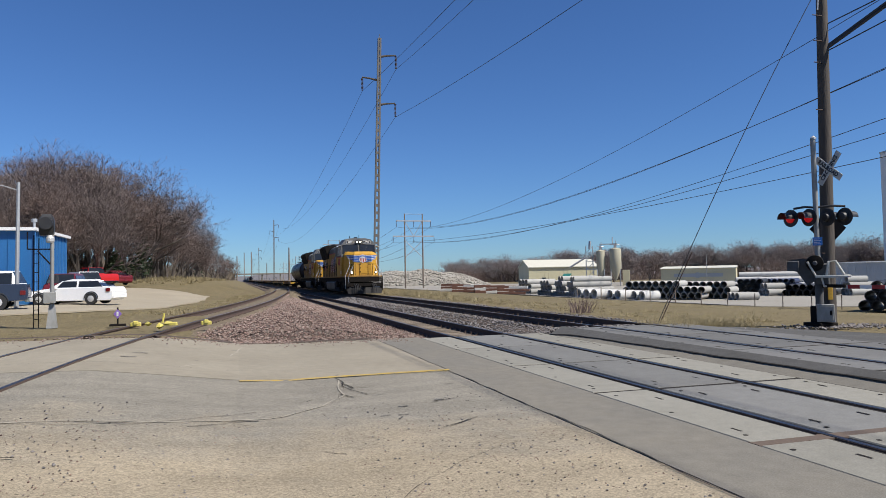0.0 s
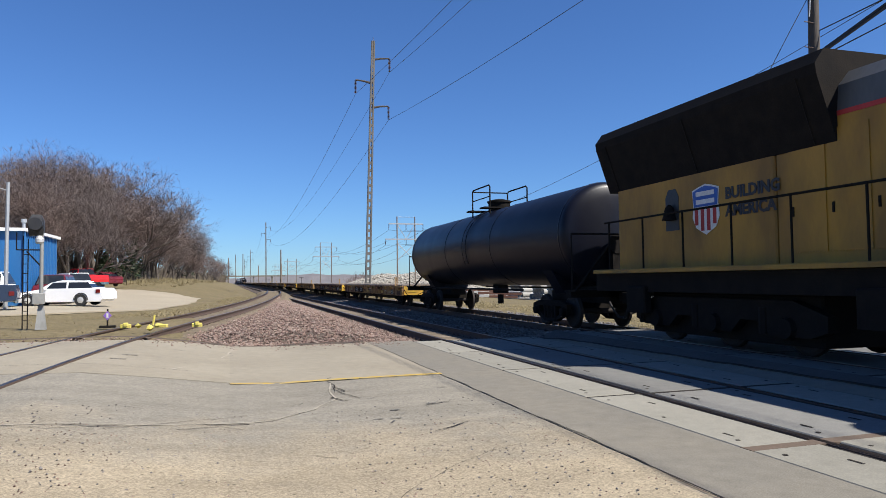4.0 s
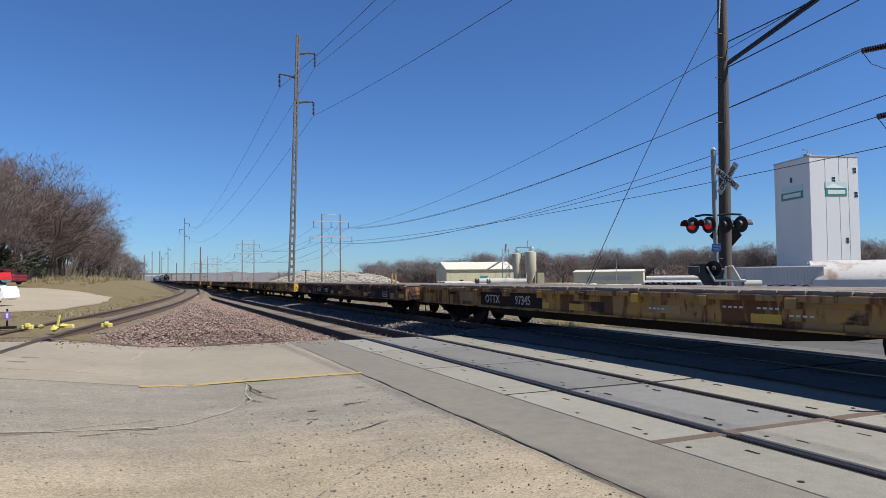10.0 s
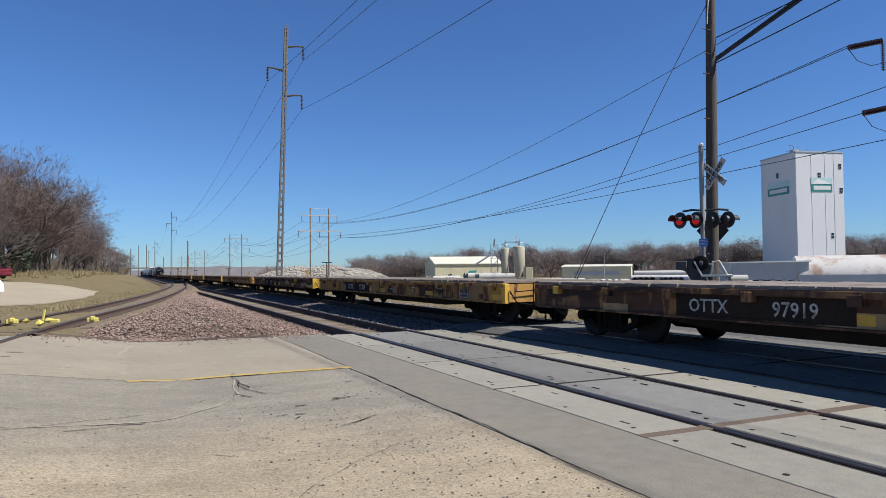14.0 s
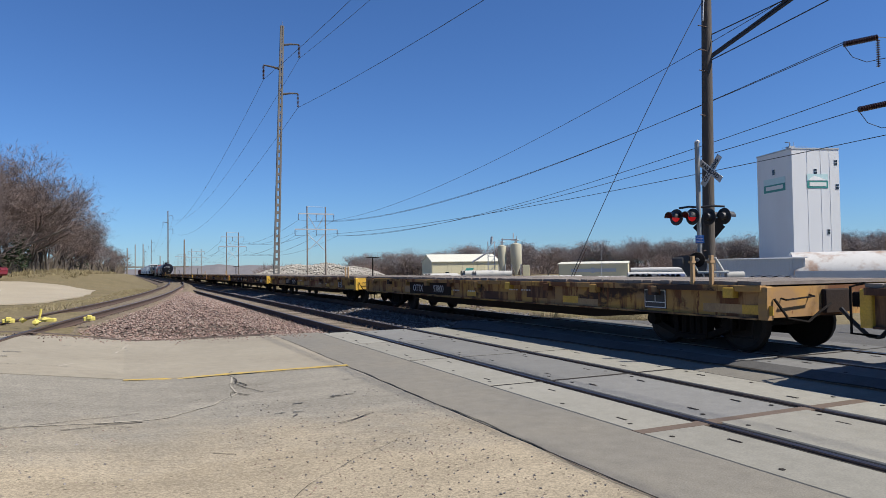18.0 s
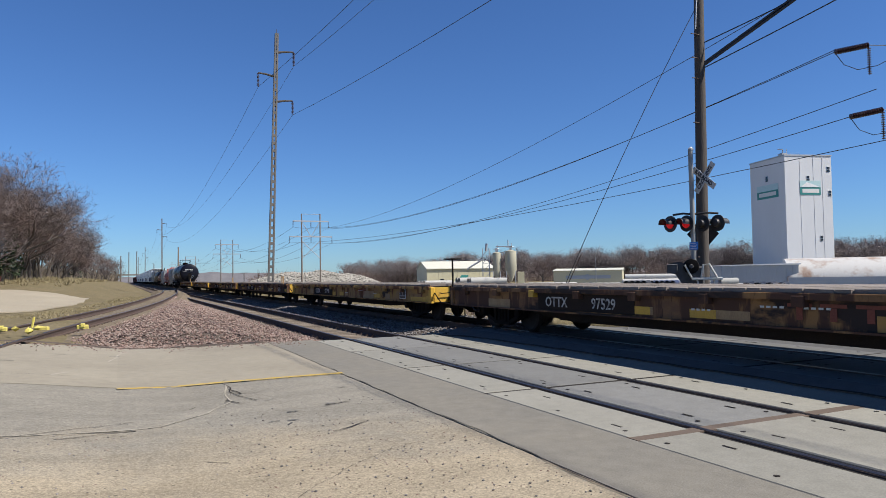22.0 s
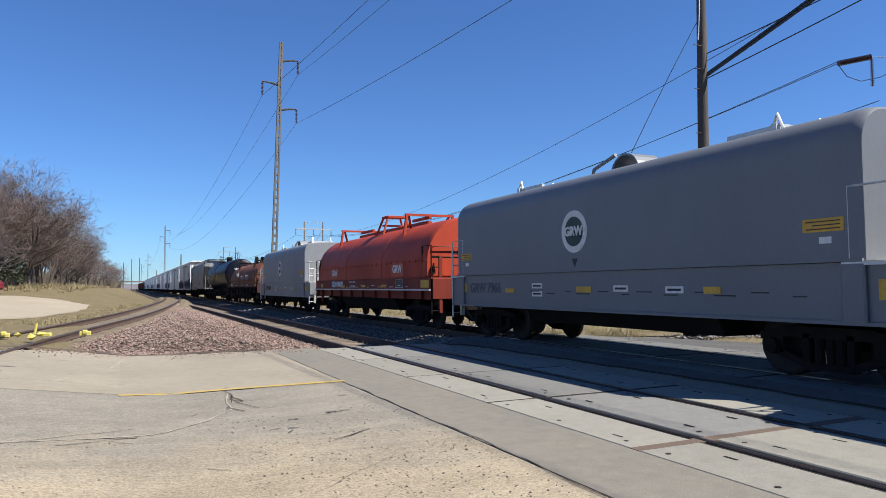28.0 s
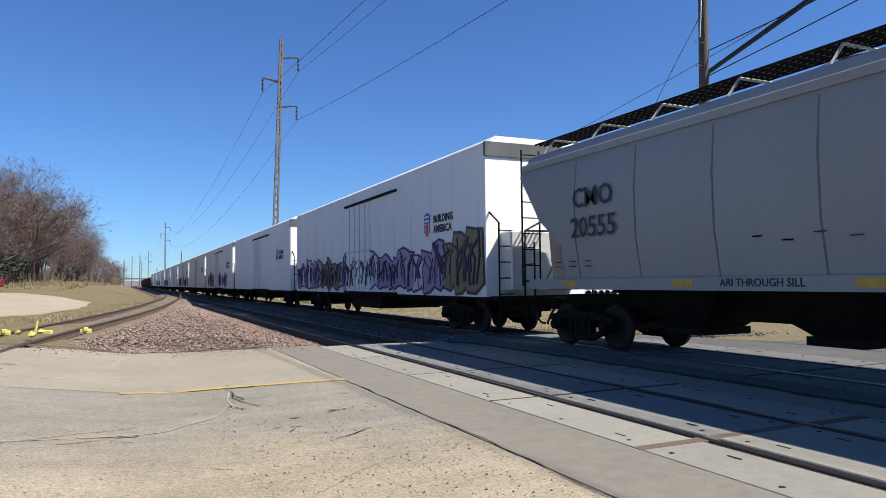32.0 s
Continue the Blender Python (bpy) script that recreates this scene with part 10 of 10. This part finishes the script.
    blue = open_pipe(0.34, 6.0, 0.04, PIPE_BLUE)
    pipe_stack(31.1, 77, -17, (12, 12, 8), 0.35, 3.8, thin, "long three-high stack of grey pipes with dark open ends")
    pipe_stack(35.2, 80, -17, (8, 8, 7), 0.35, 3.8, thin, "three-high stack of grey pipes with dark open ends")
    pipe_stack(39.4, 92, -8, (5, 4, 4), 0.36, 6.0, black, "stack of black plastic pipes")
    pipe_stack(41.4, 99, -8, (7, 6, 5), 0.34, 6.0, blue, "stack of dark blue pipes")
    pipe_stack(42.9, 88, -14, (7, 5), 0.36, 6.0, black, "low stack of black pipes with pale rims")
    for k, az in enumerate((39.0, 41.2, 46.6, 47.5)):
        s = thing("pipe_stack", "stack of pale concrete pipes lying lengthwise", "pipe stack", frame_at(az, (77, 90, 90, 92)[k], YARD_Z(az, 85), -62), "stacks of pipe")
        for row in range((1, 2, 3, 2)[k]):
            for j in range(3 - row):
                part("pipe", grey, None, s, at=pose((j + 0.5 * row) * 0.81, 0, row * 0.70))
    for k, az in enumerate((22.6, 24.4, 25.6, 26.6)):
        s = thing("pipe_stack", "stack of grey pipes of mixed length", "pipe stack", frame_at(az, 92 - 3 * k, YARD_Z(az, 88), -55 - 5 * k), "stacks of pipe")
        for row in range(4 if k > 1 else 3):
            for j in range(5 - row):
                part("pipe", long_, None, s, at=pose((j + 0.5 * row) * 0.72, 0.3 * (row % 2), row * 0.61))
    for k in range(9):
        az, d = 27.6 + 0.62 * k, 71 - 0.6 * (k % 3)
        single("concrete_section", Geo().add(*(([tuple(v.co) for v in sect.vertices], [tuple(p.vertices) for p in sect.polygons]))), PIPE_WHITE, "white concrete pipe section lying on the yard", "pipe section", frame_at(az, d, YARD_Z(az, d), -48), "concrete sections", smooth=0.7)
    pipe_stack(47.9, 52, -6, (9, 8, 4), 0.36, 6.0, black, "dark stack of large black pipes near the road")
    rng = random.Random(3)
    for k in range(7):
        az, d = 17.0 + 0.95 * k, 84 - 1.5 * k
        s = thing("steel_stack", "low stack of rusty steel sections", "steel stack", frame_at(az, d, YARD_Z(az, d), rng.uniform(-12, 12)), "rusty steel stacks")
        for row in range(3):
            part("beam", Geo().box(-1.0, 1.0 + rng.uniform(-0.2, 0.3), 0.1 * row, 0.5 + 0.1 * row, 0.32 * row + 0.02, 0.32 * row + 0.28, 0.02), STEEL_RUST if (k + row) % 4 else PIPE_WHITE, s)
    # long white pipes lying across the far side of the yard
    white = open_pipe(0.42, 7.5, 0.05, PIPE_WHITE)
    for k, (az, d) in enumerate(((41.0, 122), (42.6, 118), (43.6, 112))):
        s = thing("pipe_stack", "long white pipes lying across the far side of the yard", "pipe stack", frame_at(az, d, YARD_Z(az, d), -84), "stacks of pipe")
        for row in range(3 - (k > 1)):
            for j in range(3 - row):
                part("pipe", white, None, s, at=pose((j + 0.5 * row) * 0.86, 0.5 * row - 3.7, row * 0.76 + 0.4))
        for y in (-2.6, 2.2):
            part("timber_rest", Geo().box(-0.5, 2.3, y - 0.1, y + 0.1, 0.0, 0.4), POLE_WOOD, s)
    # pale quarry stone heap
    rng = random.Random(12)
    heap = Geo()
    n, m = 44, 14
    hx, hy = polar(14.2, 235)
    hz = lambda u, v: max(0.0, 6.3 * (1 - abs(u) ** 2.6) * (1 - v * v)) * (0.85 + 0.15 * noise.noise((u * 4, v * 3, 0)))
    for j in range(m):
        for i in range(n):
            u, v = -1 + 2 * i / (n - 1), -1 + 2 * j / (m - 1)
            heap.v.append((hx + u * 24, hy + v * 12 - u * 5, -1.8 + hz(u, v)))
    for j in range(m - 1):
        heap.f += [(j * n + i, j * n + i + 1, (j + 1) * n + i + 1, (j + 1) * n + i) for i in range(n - 1)]
    single("quarry_heap", heap, YARD, "long pale heap of quarry stone", "stone heap", smooth=1.0)
    r = Geo()
    for k in range(2200):
        u, v = rng.uniform(-0.98, 0.98), rng.uniform(-0.95, 0.3)
        stones(r, hx + u * 24, hy + v * 12 - u * 5, -1.8 + hz(u, v), rng.uniform(0.25, 0.6), rng)
    single("heap_stones", r, PALE_ROCK, "pale broken stones covering the heap", "stones", kind="stuff")
    single("white_dome", Geo().lathe([(7, 0), (6.6, 1.6), (5, 3.0), (2.5, 3.9), (0.1, 4.2)], n=28), WHITE, "low white dome beyond the stone heap", "dome", pose(*polar(11.2, 330), -1.8), smooth=1.0)
    # bridge over the tracks far away, chimneys
    br = thing("road_bridge", "grey road bridge over the tracks far away", "bridge", pose(6, 880, 0))
    part("deck", Geo().box(-70, 60, -3, 3, 8.0, 9.6), CONCRETE_GREY, br)
    for x in (-30, -8, 22, 44):
        part("pier", Geo().box(x - 0.8, x + 0.8, -2, 2, -2, 8.0), CONCRETE_GREY, br)
    for az, d, h in ((3.95, 520, 26), (1.0, 700, 30), (-0.1, 640, 24), (0.45, 820, 34), (2.2, 760, 20)):
        x, y = polar(az, d)
        single("distant_mast", Geo().tube([(0, 0, 0), (0, 0, h)], 0.7 if d < 600 else 0.45, 8, 0.4), POLE_WOOD, "thin distant mast beside the tracks", "mast", pose(x, y, -1))
    # fence posts before the yard
    for k in range(12):
        x, y = polar(27.5 + 1.9 * k, 58)
        single("fence_post", Geo().tube([(0, 0, 0), (0.02, 0, 1.1)], 0.04, 6), POLE_WOOD, "thin fence post before the pipe yard", "fence post", pose(x, y, ground_z(x, y) - 0.1), "fence posts")


def build_grass():
    rng = random.Random(14)
    spots = []
    for k in range(700):
        x, y = rng.uniform(-11, -3.5), rng.uniform(18.6, 33)
        if x > spur_soft(y) - 1.2:
            continue
        spots.append((x, y, rng.uniform(0.03, 0.09), 6))
    for k in range(350):
        y = rng.uniform(28, 75)
        spots.append((spur_soft(y) - rng.uniform(1.3, 4.0), y, rng.uniform(0.08, 0.18), 7))
    for k in range(900):
        y = 17 + 90 * rng.random() ** 1.4
        spots.append((rng.uniform(12.9, 15.5), y, rng.uniform(0.05, 0.12) + 0.16 * (rng.random() < 0.12) + 0.3 * smooth(30, 60, y), 6))
    for k in range(260):
        spots.append((rng.uniform(10.9, 13.2), rng.uniform(15.2, 17.4), rng.uniform(0.08, 0.3), 5))
    for k in range(500):
        y = rng.uniform(78, 260)
        spots.append((-4 - rng.random() * 7, y, rng.uniform(0.25, 0.7), 8))
    tufts("dry_grass", "tufts of dry straw-coloured grass", spots, DRY_GRASS, 6)
    bushes("dead_weed", "bare dead weed bush beside the main track", [(12.9, 24.5, 0.75, 0.45)], BARK_RED, 3, 60)
    lawn = []
    for k in range(2600):
        d = 16 + 50 * rng.random() ** 1.3
        x, y = polar(rng.uniform(26, 62), d + 6)
        if x < 15.2 or y < 12.5 - (x - 14) * 0.25 + 1:
            continue
        lawn.append((x, y, rng.uniform(0.03, 0.07) + (0.12 if rng.random() < 0.02 else 0), 5))
    tufts("mown_grass", "short dormant mown grass", lawn, DRY_GRASS, 7)


build_lot()
build_works()
build_trees()
build_grass()
build_panels()
motions()
